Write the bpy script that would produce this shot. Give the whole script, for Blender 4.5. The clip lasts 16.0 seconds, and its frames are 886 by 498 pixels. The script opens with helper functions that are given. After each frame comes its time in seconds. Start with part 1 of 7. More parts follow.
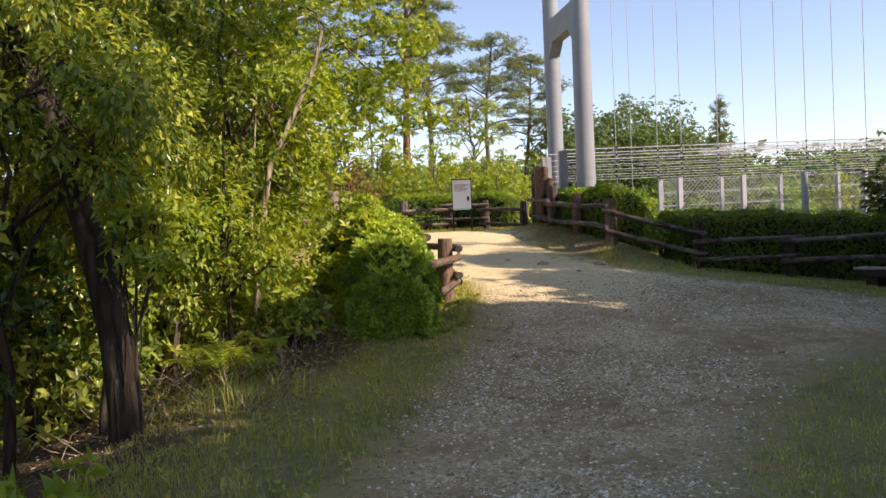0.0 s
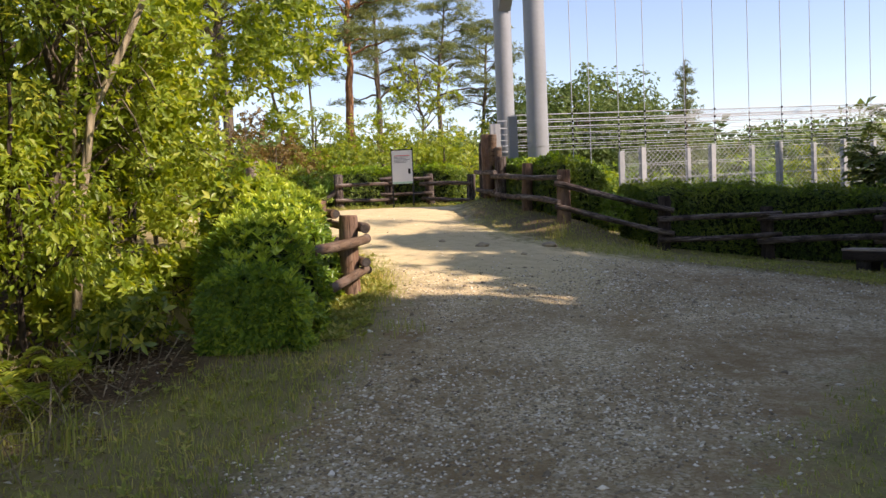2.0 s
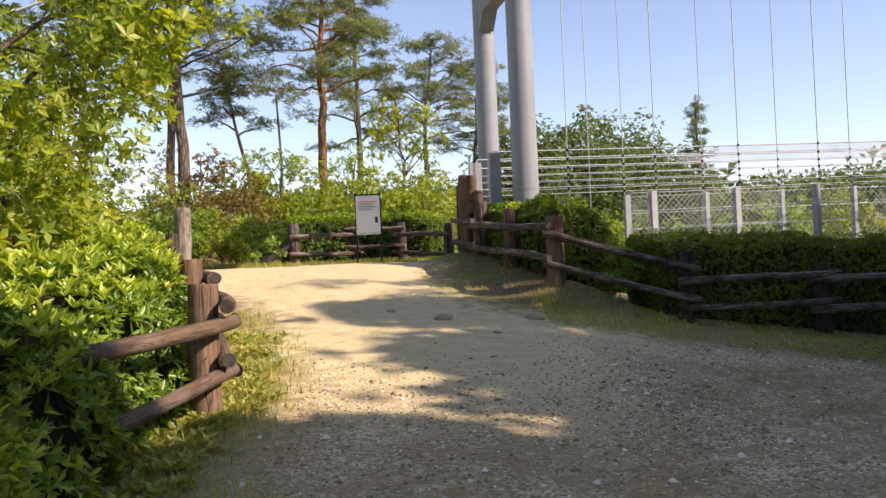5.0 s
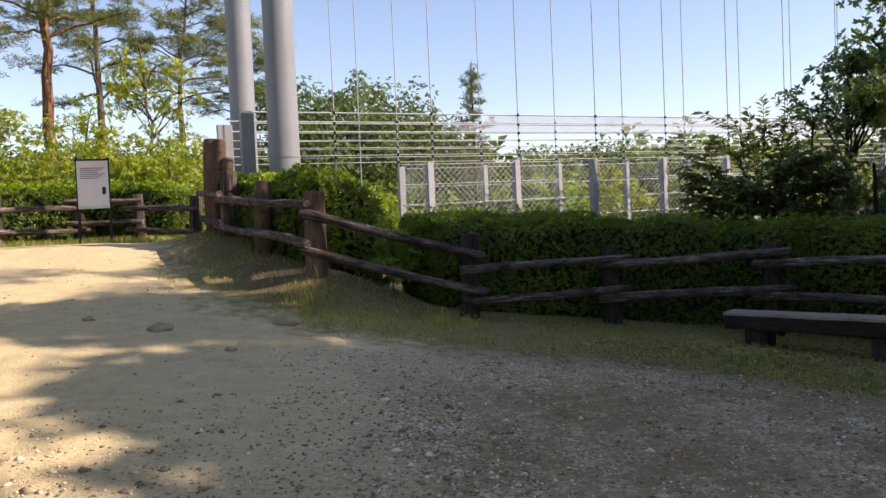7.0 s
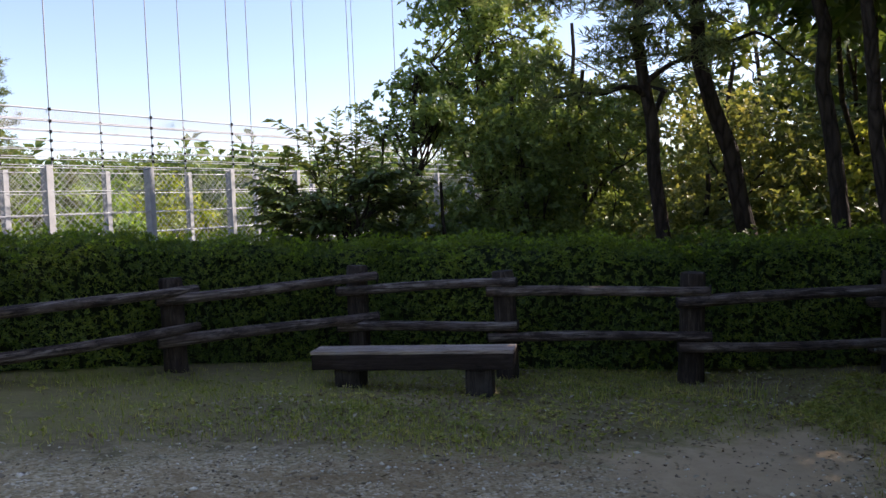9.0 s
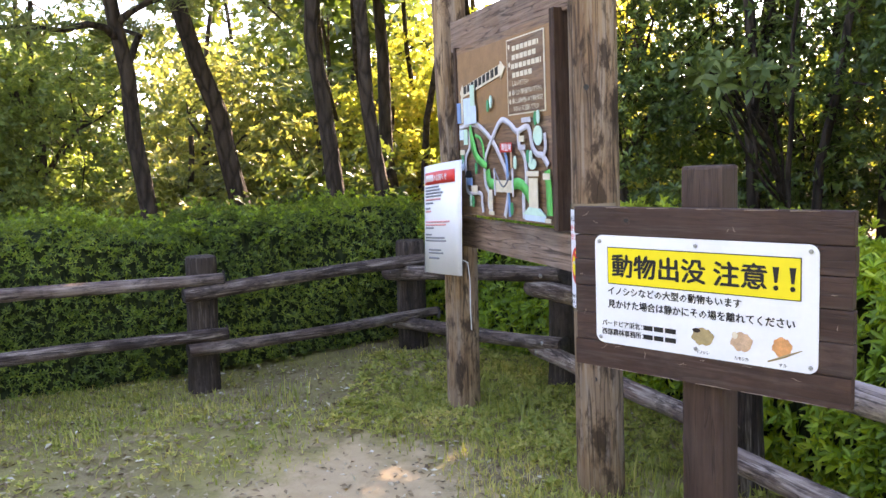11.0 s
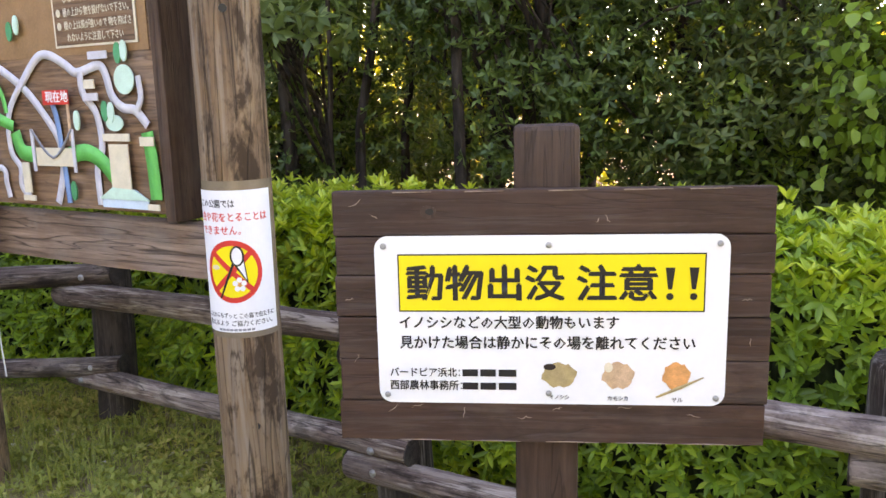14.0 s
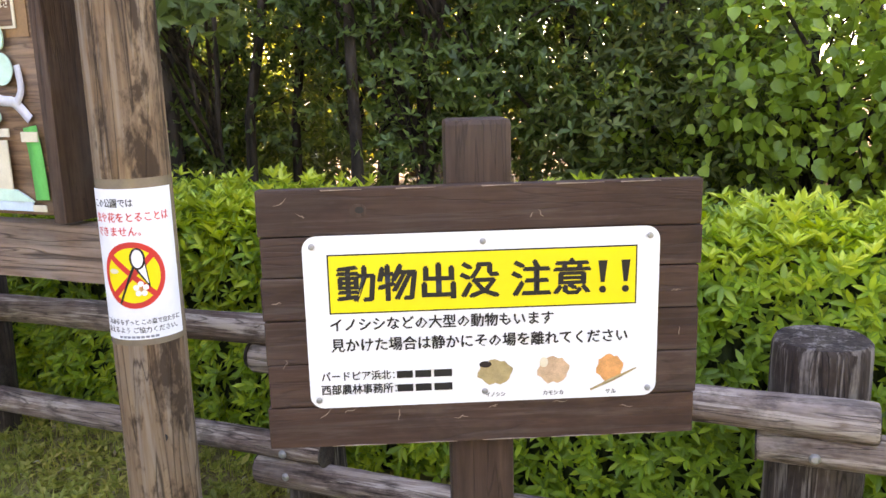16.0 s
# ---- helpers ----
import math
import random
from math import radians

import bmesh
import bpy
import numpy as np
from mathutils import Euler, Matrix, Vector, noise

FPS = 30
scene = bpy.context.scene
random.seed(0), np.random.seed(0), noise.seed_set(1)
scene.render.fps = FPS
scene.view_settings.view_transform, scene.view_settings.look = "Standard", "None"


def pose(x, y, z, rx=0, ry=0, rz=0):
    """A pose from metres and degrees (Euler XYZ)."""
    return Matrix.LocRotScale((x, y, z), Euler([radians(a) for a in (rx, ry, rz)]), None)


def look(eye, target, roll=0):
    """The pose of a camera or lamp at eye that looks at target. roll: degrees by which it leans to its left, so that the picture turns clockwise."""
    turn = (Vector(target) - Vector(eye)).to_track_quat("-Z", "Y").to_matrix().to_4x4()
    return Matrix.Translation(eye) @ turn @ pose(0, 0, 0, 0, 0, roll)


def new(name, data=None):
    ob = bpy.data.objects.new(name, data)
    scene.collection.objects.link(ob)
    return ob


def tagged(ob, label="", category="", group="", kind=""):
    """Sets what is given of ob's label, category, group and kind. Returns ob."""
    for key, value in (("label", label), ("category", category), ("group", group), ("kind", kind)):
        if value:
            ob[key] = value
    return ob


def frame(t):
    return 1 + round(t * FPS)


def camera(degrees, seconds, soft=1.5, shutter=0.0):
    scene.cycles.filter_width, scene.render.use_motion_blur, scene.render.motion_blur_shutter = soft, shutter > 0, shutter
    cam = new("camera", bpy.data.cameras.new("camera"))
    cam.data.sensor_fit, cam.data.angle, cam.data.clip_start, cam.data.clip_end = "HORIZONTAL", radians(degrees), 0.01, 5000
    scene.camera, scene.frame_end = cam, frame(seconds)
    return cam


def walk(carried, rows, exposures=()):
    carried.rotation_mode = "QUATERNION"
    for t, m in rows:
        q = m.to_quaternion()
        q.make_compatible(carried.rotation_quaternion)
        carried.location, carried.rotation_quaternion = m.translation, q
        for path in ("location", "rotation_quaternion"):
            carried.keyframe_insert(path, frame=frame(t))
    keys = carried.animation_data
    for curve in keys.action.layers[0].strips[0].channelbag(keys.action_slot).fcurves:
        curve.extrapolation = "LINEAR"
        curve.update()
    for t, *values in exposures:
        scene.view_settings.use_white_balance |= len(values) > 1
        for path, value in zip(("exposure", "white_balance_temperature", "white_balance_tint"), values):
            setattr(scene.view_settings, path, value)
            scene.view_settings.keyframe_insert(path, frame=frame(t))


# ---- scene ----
cam = camera(58.0, 16.0)
METRES, EYE, TILT, LEAN, TURN = 12.5, 1.45, 0.0, 0.0, 0.0
ROWS = [
    (0.0, 0.0, 0.0, 0.0, -0.05, -1.17, 2.4),
    (0.5, 0.0115, 0.0457, -0.0017, -1.83, -1.1, 2.45),
    (1.0, 0.0252, 0.0927, -0.0031, -1.81, 0.11, 2.33),
    (1.5, 0.0383, 0.138, -0.0048, -4.2, -0.85, 2.42),
    (2.0, 0.053, 0.1846, -0.0044, -2.61, -2.88, 2.43),
    (2.5, 0.0647, 0.2236, -0.0009, -2.41, -3.62, 2.34),
    (3.0, 0.0796, 0.2625, -0.0011, -2.48, 0.3, 2.53),
    (5.5, 0.1221, 0.4819, 0.0026, -2.6, 0.78, 2.35),
    (6.0, 0.1329, 0.5213, 0.0049, -5.39, -0.09, 2.32),
    (6.5, 0.1428, 0.5571, 0.0092, -12.62, -2.26, 2.36),
    (7.0, 0.1561, 0.5915, 0.0131, -18.51, -2.08, 2.43),
    (7.5, 0.1714, 0.6234, 0.0135, -22.81, -2.39, 2.43),
    (8.0, 0.1869, 0.656, 0.0172, -33.94, -3.4, 2.35),
    (8.5, 0.2055, 0.6838, 0.0202, -42.3, -3.31, 2.32),
    (9.0, 0.2235, 0.7073, 0.0199, -49.18, -2.45, 2.24),
    (9.5, 0.2447, 0.7326, 0.0225, -61.12, -5.03, 2.13),
    (10.0, 0.2719, 0.7508, 0.0236, -70.67, -5.0, 2.26),
    (12.5, 0.3983, 0.8082, 0.0259, -108.4, -11.42, 1.27),
    (13.0, 0.4111, 0.8172, 0.027, -116.08, -11.57, 1.3),
    (13.5, 0.422, 0.8183, 0.0258, -120.39, -10.69, 1.35),
    (14.0, 0.4311, 0.8172, 0.0239, -125.04, -10.76, 1.42),
    (14.5, 0.4351, 0.8184, 0.0243, -129.88, -12.2, 1.41),
    (15.0, 0.4359, 0.819, 0.0246, -133.23, -11.8, 1.41),
    (15.5, 0.4388, 0.8203, 0.0247, -135.13, -11.89, 1.41),
    (16.0, 0.439, 0.8205, 0.0249, -133.35, -11.79, 1.41),
]
EXPOSURE = [(0.0, 0.6, 7150, 24), (6.0, 0.55, 7150, 24), (7.5, 0.5, 7100, 24), (8.0, 0.55, 7000, 24), (8.6, 0.78, 6700, 25), (9.1, 0.8, 6700, 24), (9.5, 2.45, 7050, 24), (10.2, 3.2, 7150, 27), (12.3, 3.3, 9400, 30), (14.5, 3.3, 9300, 30), (16.0, 3.45, 9300, 30)]
walk(cam, [(t, pose(0, 0, EYE, TILT, LEAN, TURN) @ pose(METRES * x, METRES * y, METRES * z, 90 + pitch, roll, yaw)) for t, x, y, z, yaw, pitch, roll in ROWS], EXPOSURE)

# ---- sky and sun ----
SUN_WAY = Vector((0.9, -0.436, 0.0)).normalized()
SUN_UP = 37.0
sky_world = bpy.data.worlds.new("sky")
scene.world = sky_world
sky_world.use_nodes = True
wn = sky_world.node_tree.nodes
sky = wn.new("ShaderNodeTexSky")
sky.sky_type, sky.sun_disc = "NISHITA", False
sky.sun_elevation = radians(SUN_UP)
sky.sun_rotation = math.atan2(SUN_WAY.x, SUN_WAY.y)
sky.altitude, sky.air_density, sky.dust_density, sky.ozone_density = 500.0, 1.0, 0.6, 1.5
wn["Background"].inputs["Strength"].default_value = 0.155
sky_world.node_tree.links.new(sky.outputs[0], wn["Background"].inputs["Color"])
sun = new("sun", bpy.data.lights.new("sun", "SUN"))
sun.data.energy, sun.data.angle, sun.data.color = 5.0, radians(0.6), (1.0, 0.93, 0.8)
d3 = Vector((SUN_WAY.x * math.cos(radians(SUN_UP)), SUN_WAY.y * math.cos(radians(SUN_UP)), math.sin(radians(SUN_UP))))
sun.matrix_world = look(d3 * 60, (0, 0, 0))


# ---- materials ----
def material(name, rough=0.8, metal=0.0, spec=0.4):
    m = bpy.data.materials.new(name)
    m.use_nodes = True
    b = m.node_tree.nodes["Principled BSDF"]
    b.inputs["Roughness"].default_value, b.inputs["Metallic"].default_value = rough, metal
    b.inputs["Specular IOR Level"].default_value = spec
    return m, m.node_tree.nodes, m.node_tree.links, b


def ramp(n, stops):
    r = n.new("ShaderNodeValToRGB")
    e = r.color_ramp.elements
    while len(e) < len(stops):
        e.new(0.5)
    for el, (p, c) in zip(e, stops):
        el.position, el.color = p, (*c, 1) if len(c) == 3 else c
    return r


def noise_tex(n, l, co, scale, detail=5.0, rough=0.6, dist=0.0):
    t = n.new("ShaderNodeTexNoise")
    t.inputs["Scale"].default_value, t.inputs["Detail"].default_value = scale, detail
    t.inputs["Roughness"].default_value, t.inputs["Distortion"].default_value = rough, dist
    if co is not None:
        l.new(co, t.inputs["Vector"])
    return t


def mix_rgb(n, l, fac, a, b, how="MIX"):
    m = n.new("ShaderNodeMix")
    m.data_type, m.blend_type = "RGBA", how
    for sock, v in ((m.inputs["Factor"], fac), (m.inputs[6], a), (m.inputs[7], b)):
        if isinstance(v, (int, float)):
            sock.default_value = v
        elif isinstance(v, tuple):
            sock.default_value = (*v, 1)
        else:
            l.new(v, sock)
    return m.outputs[2]


def calc(n, l, op, a, b=0.0, c=0.0, clamp=False):
    m = n.new("ShaderNodeMath")
    m.operation, m.use_clamp = op, clamp
    for sock, v in zip(m.inputs, (a, b, c)):
        if isinstance(v, (int, float)):
            sock.default_value = v
        else:
            l.new(v, sock)
    return m.outputs[0]


def bump(n, l, height, strength, dist, into):
    b = n.new("ShaderNodeBump")
    b.inputs["Strength"].default_value, b.inputs["Distance"].default_value = strength, dist
    l.new(height, b.inputs["Height"])
    l.new(b.outputs[0], into.inputs["Normal"])


def plain(name, colour, rough=0.6, metal=0.0, vary=0.12, scale=6.0, spec=0.4):
    """Paint, plastic or metal with faint blotches and fine grain."""
    m, n, l, b = material(name, rough, metal, spec)
    co = n.new("ShaderNodeTexCoord").outputs["Object"]
    a = noise_tex(n, l, co, scale, 6)
    c = noise_tex(n, l, co, scale * 11, 3)
    k = mix_rgb(n, l, 0.35, a.outputs["Fac"], c.outputs["Fac"])
    dark = tuple(v * (1 - vary * 1.6) for v in colour)
    light = tuple(min(1, v * (1 + vary)) for v in colour)
    r = ramp(n, [(0.3, dark), (0.7, light)])
    l.new(k, r.inputs[0])
    l.new(r.outputs[0], b.inputs["Base Color"])
    bump(n, l, c.outputs["Fac"], 0.15, 0.002, b)
    return m


def wood(name, dark, mid, light, along="X", grain=22.0, rough=0.8, crack=1.0, relief=0.006, weather=(0.33, 0.31, 0.29), grey=0.3, streak=0.0, stain=0.0):
    """Timber with grain, cracks and grey weathering along one axis of the object."""
    m, n, l, b = material(name, rough, 0.0, 0.3)
    tc = n.new("ShaderNodeTexCoord").outputs["Object"]
    oi = n.new("ShaderNodeObjectInfo").outputs["Random"]
    shift = n.new("ShaderNodeVectorMath")
    shift.operation = "MULTIPLY_ADD"
    comb = n.new("ShaderNodeCombineXYZ")
    for i in range(3):
        l.new(oi, comb.inputs[i])
    shift.inputs[1].default_value = (13.0, 17.0, 23.0)
    l.new(comb.outputs[0], shift.inputs[0])
    l.new(tc, shift.inputs[2])
    mp = n.new("ShaderNodeMapping")
    s = [1.0, 1.0, 1.0]
    s["XYZ".index(along)] = 0.06
    mp.inputs["Scale"].default_value = s
    l.new(shift.outputs[0], mp.inputs["Vector"])
    fine = noise_tex(n, l, mp.outputs[0], grain * 3.2, 6, 0.65, 0.4)
    broad = noise_tex(n, l, mp.outputs[0], grain * 0.55, 4, 0.6, 0.6)
    blot = noise_tex(n, l, shift.outputs[0], 3.2, 5, 0.65)
    k = calc(n, l, "ADD", calc(n, l, "MULTIPLY", fine.outputs["Fac"], 0.55), calc(n, l, "MULTIPLY", broad.outputs["Fac"], 0.45))
    r = ramp(n, [(0.36, dark), (0.5, mid), (0.66, light)])
    l.new(k, r.inputs[0])
    g = ramp(n, [(0.45, (0, 0, 0)), (0.68, (1, 1, 1))])
    l.new(blot.outputs["Fac"], g.inputs[0])
    base = mix_rgb(n, l, calc(n, l, "MULTIPLY", g.outputs[0], grey), r.outputs[0], weather)
    base = mix_rgb(n, l, calc(n, l, "MULTIPLY", oi, 0.35), base, dark)
    if streak:
        sk = ramp(n, [(0.52, (0, 0, 0)), (0.62, (1, 1, 1))])
        l.new(noise_tex(n, l, mp.outputs[0], grain * 1.7, 4, 0.7, 0.3).outputs["Fac"], sk.inputs[0])
        base = mix_rgb(n, l, calc(n, l, "MULTIPLY", sk.outputs[0], streak), base, weather)
    if stain:
        st = ramp(n, [(0.5, (0, 0, 0)), (0.6, (1, 1, 1))])
        ms = n.new("ShaderNodeMapping")
        q = [1.0, 1.0, 1.0]
        q["XYZ".index(along)] = 0.4
        ms.inputs["Scale"].default_value = q
        l.new(shift.outputs[0], ms.inputs["Vector"])
        l.new(noise_tex(n, l, ms.outputs[0], 9.0, 5, 0.7, 0.25).outputs["Fac"], st.inputs[0])
        base = mix_rgb(n, l, calc(n, l, "MULTIPLY", st.outputs[0], stain), base, tuple(v * 0.55 for v in dark))
    v = noise_tex(n, l, mp.outputs[0], grain * 1.1, 2, 0.5, 0.9)
    band = calc(n, l, "ABSOLUTE", calc(n, l, "SUBTRACT", v.outputs["Fac"], 0.5))
    ck = ramp(n, [(0.0, (1, 1, 1)), (0.022, (0, 0, 0))])
    l.new(band, ck.inputs[0])
    base = mix_rgb(n, l, calc(n, l, "MULTIPLY", ck.outputs[0], 0.75 * crack), base, tuple(c * 0.25 for c in dark))
    l.new(base, b.inputs["Base Color"])
    h = calc(n, l, "SUBTRACT", k, calc(n, l, "MULTIPLY", ck.outputs[0], 0.7 * crack))
    bump(n, l, h, 0.7, relief, b)
    return m


def leafy(name, dark, mid, light, glow=0.35, rough=0.42, blotch=0.6):
    """Leaves: each island takes its own shade, and larger patches differ too."""
    m, n, l, b = material(name, rough, 0.0, 0.45)
    geo = n.new("ShaderNodeNewGeometry")
    r = ramp(n, [(0.0, dark), (0.55, mid), (1.0, light)])
    co = n.new("ShaderNodeTexCoord").outputs["Object"]
    a = noise_tex(n, l, co, blotch, 3)
    k = calc(n, l, "ADD", calc(n, l, "MULTIPLY", geo.outputs["Random Per Island"], 0.65), calc(n, l, "MULTIPLY_ADD", a.outputs["Fac"], 1.4, -0.5), clamp=True)
    l.new(k, r.inputs[0])
    l.new(r.outputs[0], b.inputs["Base Color"])
    t = n.new("ShaderNodeBsdfTranslucent")
    hs = n.new("ShaderNodeHueSaturation")
    hs.inputs["Hue"].default_value, hs.inputs["Saturation"].default_value, hs.inputs["Value"].default_value = 0.475, 1.1, 1.9
    l.new(r.outputs[0], hs.inputs["Color"])
    l.new(hs.outputs[0], t.inputs["Color"])
    mx = n.new("ShaderNodeMixShader")
    mx.inputs[0].default_value = glow
    l.new(b.outputs[0], mx.inputs[1])
    l.new(t.outputs[0], mx.inputs[2])
    l.new(mx.outputs[0], n["Material Output"].inputs["Surface"])
    return m


def bark(name, dark, light, scale=9.0, relief=0.03):
    m, n, l, b = material(name, 0.9, 0.0, 0.2)
    tc = n.new("ShaderNodeTexCoord").outputs["Object"]
    mp = n.new("ShaderNodeMapping")
    mp.inputs["Scale"].default_value = (1, 1, 0.25)
    l.new(tc, mp.inputs["Vector"])
    a = noise_tex(n, l, mp.outputs[0], scale * 1.6, 7, 0.7, 0.5)
    v = n.new("ShaderNodeTexVoronoi")
    v.feature = "DISTANCE_TO_EDGE"
    v.inputs["Scale"].default_value = scale
    l.new(mp.outputs[0], v.inputs["Vector"])
    k = calc(n, l, "MULTIPLY", calc(n, l, "MINIMUM", v.outputs["Distance"], 0.25), 4.0)
    r = ramp(n, [(0.3, dark), (0.75, light)])
    l.new(calc(n, l, "ADD", calc(n, l, "MULTIPLY", a.outputs["Fac"], 0.7), calc(n, l, "MULTIPLY", k, 0.3)), r.inputs[0])
    l.new(r.outputs[0], b.inputs["Base Color"])
    bump(n, l, calc(n, l, "ADD", k, a.outputs["Fac"]), 0.8, relief, b)
    return m


def ground_material():
    m, n, l, b = material("path_and_soil", 0.95, 0.0, 0.15)
    co = n.new("ShaderNodeTexCoord").outputs["Object"]

    def attr(name):
        a = n.new("ShaderNodeAttribute")
        a.attribute_name = name
        return a.outputs["Fac"]

    big = noise_tex(n, l, co, 0.9, 5, 0.6).outputs["Fac"]
    midn = noise_tex(n, l, co, 5.5, 6, 0.65).outputs["Fac"]
    small = noise_tex(n, l, co, 38.0, 5, 0.7).outputs["Fac"]
    stones = n.new("ShaderNodeTexVoronoi")
    stones.inputs["Scale"].default_value = 58.0
    warp = n.new("ShaderNodeVectorMath")
    warp.operation = "MULTIPLY_ADD"
    wn3 = noise_tex(n, l, co, 17.0, 3, 0.6)
    l.new(wn3.outputs["Color"], warp.inputs[0])
    warp.inputs[1].default_value = (0.06, 0.06, 0.0)
    l.new(co, warp.inputs[2])
    l.new(warp.outputs[0], stones.inputs["Vector"])
    stones2 = n.new("ShaderNodeTexVoronoi")
    stones2.inputs["Scale"].default_value = 25.0
    l.new(warp.outputs[0], stones2.inputs["Vector"])
    # crushed stone: every cell its own grey
    sep = n.new("ShaderNodeSeparateColor")
    l.new(stones.outputs["Color"], sep.inputs[0])
    gr = ramp(n, [(0.0, (0.18, 0.13, 0.075)), (0.45, (0.58, 0.45, 0.265)), (0.8, (0.84, 0.69, 0.45)), (1.0, (0.97, 0.89, 0.72))])
    l.new(sep.outputs[0], gr.inputs[0])
    gravel = mix_rgb(n, l, calc(n, l, "MULTIPLY_ADD", midn, 1.6, -0.45, True), gr.outputs[0], (0.54, 0.41, 0.23))
    gravel = mix_rgb(n, l, calc(n, l, "MULTIPLY_ADD", calc(n, l, "ADD", calc(n, l, "MULTIPLY", big, 0.6), calc(n, l, "MULTIPLY", midn, 0.4)), 4.2, -1.65, True), gravel, (0.31, 0.205, 0.1))
    sr = ramp(n, [(0.3, (0.31, 0.23, 0.12)), (0.43, (0.56, 0.45, 0.255)), (0.6, (0.66, 0.535, 0.315)), (0.75, (0.8, 0.67, 0.42))])
    l.new(calc(n, l, "ADD", calc(n, l, "MULTIPLY", midn, 0.6), calc(n, l, "MULTIPLY", small, 0.4)), sr.inputs[0])
    sf = calc(n, l, "MULTIPLY_ADD", calc(n, l, "ADD", calc(n, l, "ADD", attr("sand"), calc(n, l, "MULTIPLY_ADD", small, 1.3, -0.65)), calc(n, l, "MULTIPLY_ADD", midn, 1.2, -0.6)), 1.5, -0.35, True)
    earth = mix_rgb(n, l, attr("pale"), sr.outputs[0], mix_rgb(n, l, midn, (0.36, 0.25, 0.135), (0.65, 0.485, 0.29)))
    path = mix_rgb(n, l, sf, gravel, earth)
    soil = ramp(n, [(0.35, (0.2, 0.15, 0.09)), (0.6, (0.34, 0.255, 0.155)), (0.8, (0.48, 0.38, 0.24))])
    l.new(midn, soil.inputs[0])
    moss = ramp(n, [(0.3, (0.15, 0.145, 0.043)), (0.6, (0.31, 0.275, 0.088)), (0.8, (0.48, 0.39, 0.16))])
    l.new(calc(n, l, "ADD", calc(n, l, "MULTIPLY", small, 0.5), calc(n, l, "MULTIPLY", big, 0.5)), moss.inputs[0])
    gf = calc(n, l, "MULTIPLY_ADD", calc(n, l, "ADD", big, calc(n, l, "MULTIPLY", small, 0.35)), 3.0, -1.4, True)
    turf = mix_rgb(n, l, gf, soil.outputs[0], moss.outputs[0])
    # leaf litter colours, which also darken ground that lies in shade
    litter_and_shade = ramp(n, [(0.3, (0.04, 0.027, 0.017)), (0.5, (0.1, 0.066, 0.04)), (0.7, (0.26, 0.17, 0.1))])
    l.new(small, litter_and_shade.inputs[0])
    turf = mix_rgb(n, l, attr("litter_and_shade"), turf, litter_and_shade.outputs[0])
    e = calc(n, l, "ADD", attr("edge"), calc(n, l, "MULTIPLY_ADD", midn, 1.7, -0.85))
    e = calc(n, l, "ADD", e, calc(n, l, "MULTIPLY_ADD", big, 1.1, -0.55))
    pf = calc(n, l, "MULTIPLY_ADD", e, 1.6, 0.5, True)
    l.new(mix_rgb(n, l, pf, turf, path), b.inputs["Base Color"])
    h = calc(n, l, "ADD", calc(n, l, "MULTIPLY", calc(n, l, "SUBTRACT", 0.5, stones.outputs["Distance"]), 0.7), calc(n, l, "MULTIPLY", calc(n, l, "SUBTRACT", 0.5, stones2.outputs["Distance"]), 0.35))
    h = calc(n, l, "ADD", calc(n, l, "MULTIPLY", h, calc(n, l, "MULTIPLY_ADD", sf, -0.75, 1.0)), calc(n, l, "MULTIPLY_ADD", midn, 0.9, calc(n, l, "MULTIPLY", small, 0.5)))
    bump(n, l, h, 0.9, 0.015, b)
    return m


M_GROUND = ground_material()
M_PEBBLE, _n, _l, _b = material("crushed_stone", 0.9, 0.0, 0.25)
_r = ramp(_n, [(0.0, (0.21, 0.16, 0.11)), (0.35, (0.34, 0.27, 0.175)), (0.7, (0.65, 0.55, 0.39)), (1.0, (0.97, 0.9, 0.77))])
_l.new(_n.new("ShaderNodeNewGeometry").outputs["Random Per Island"], _r.inputs[0])
_l.new(_r.outputs[0], _b.inputs["Base Color"])
M_LITTER, _n, _l, _b = material("fallen_leaf", 0.8, 0.0, 0.3)
_r = ramp(_n, [(0.0, (0.16, 0.108, 0.06)), (0.5, (0.29, 0.205, 0.115)), (0.85, (0.42, 0.34, 0.21)), (1.0, (0.62, 0.58, 0.45))])
_l.new(_n.new("ShaderNodeNewGeometry").outputs["Random Per Island"], _r.inputs[0])
_l.new(_r.outputs[0], _b.inputs["Base Color"])
M_RAIL = wood("weathered_log", (0.02112, 0.01262, 0.00989), (0.0924, 0.0609, 0.04902), (0.264, 0.1958, 0.1634), "X", 20, grey=0.35, weather=(0.3696, 0.3045, 0.2623), streak=0.65, stain=0.65)
# lighter copy of M_RAIL, weathered
M_PALELOG = wood("pale_log", (0.035, 0.021, 0.017), (0.17, 0.115, 0.095), (0.4, 0.31, 0.265), "X", 20, grey=0.4, weather=(0.52, 0.44, 0.385), streak=0.7, stain=0.55)
M_POST = wood("weathered_post", (0.02, 0.0125, 0.01), (0.05, 0.033, 0.027), (0.11, 0.08, 0.066), "Z", 18, grey=0.25, weather=(0.3, 0.26, 0.235), streak=0.6, stain=0.5)
M_POSTDARK = wood("dark_log_post", (0.016, 0.01, 0.007), (0.045, 0.03, 0.022), (0.095, 0.066, 0.05), "Z", 18, grey=0.2, weather=(0.19, 0.15, 0.125), streak=0.35, stain=0.5)
M_LOGEND = wood("log_end_grain", (0.014, 0.009, 0.007), (0.035, 0.024, 0.019), (0.075, 0.055, 0.045), "X", 34, grey=0.25)
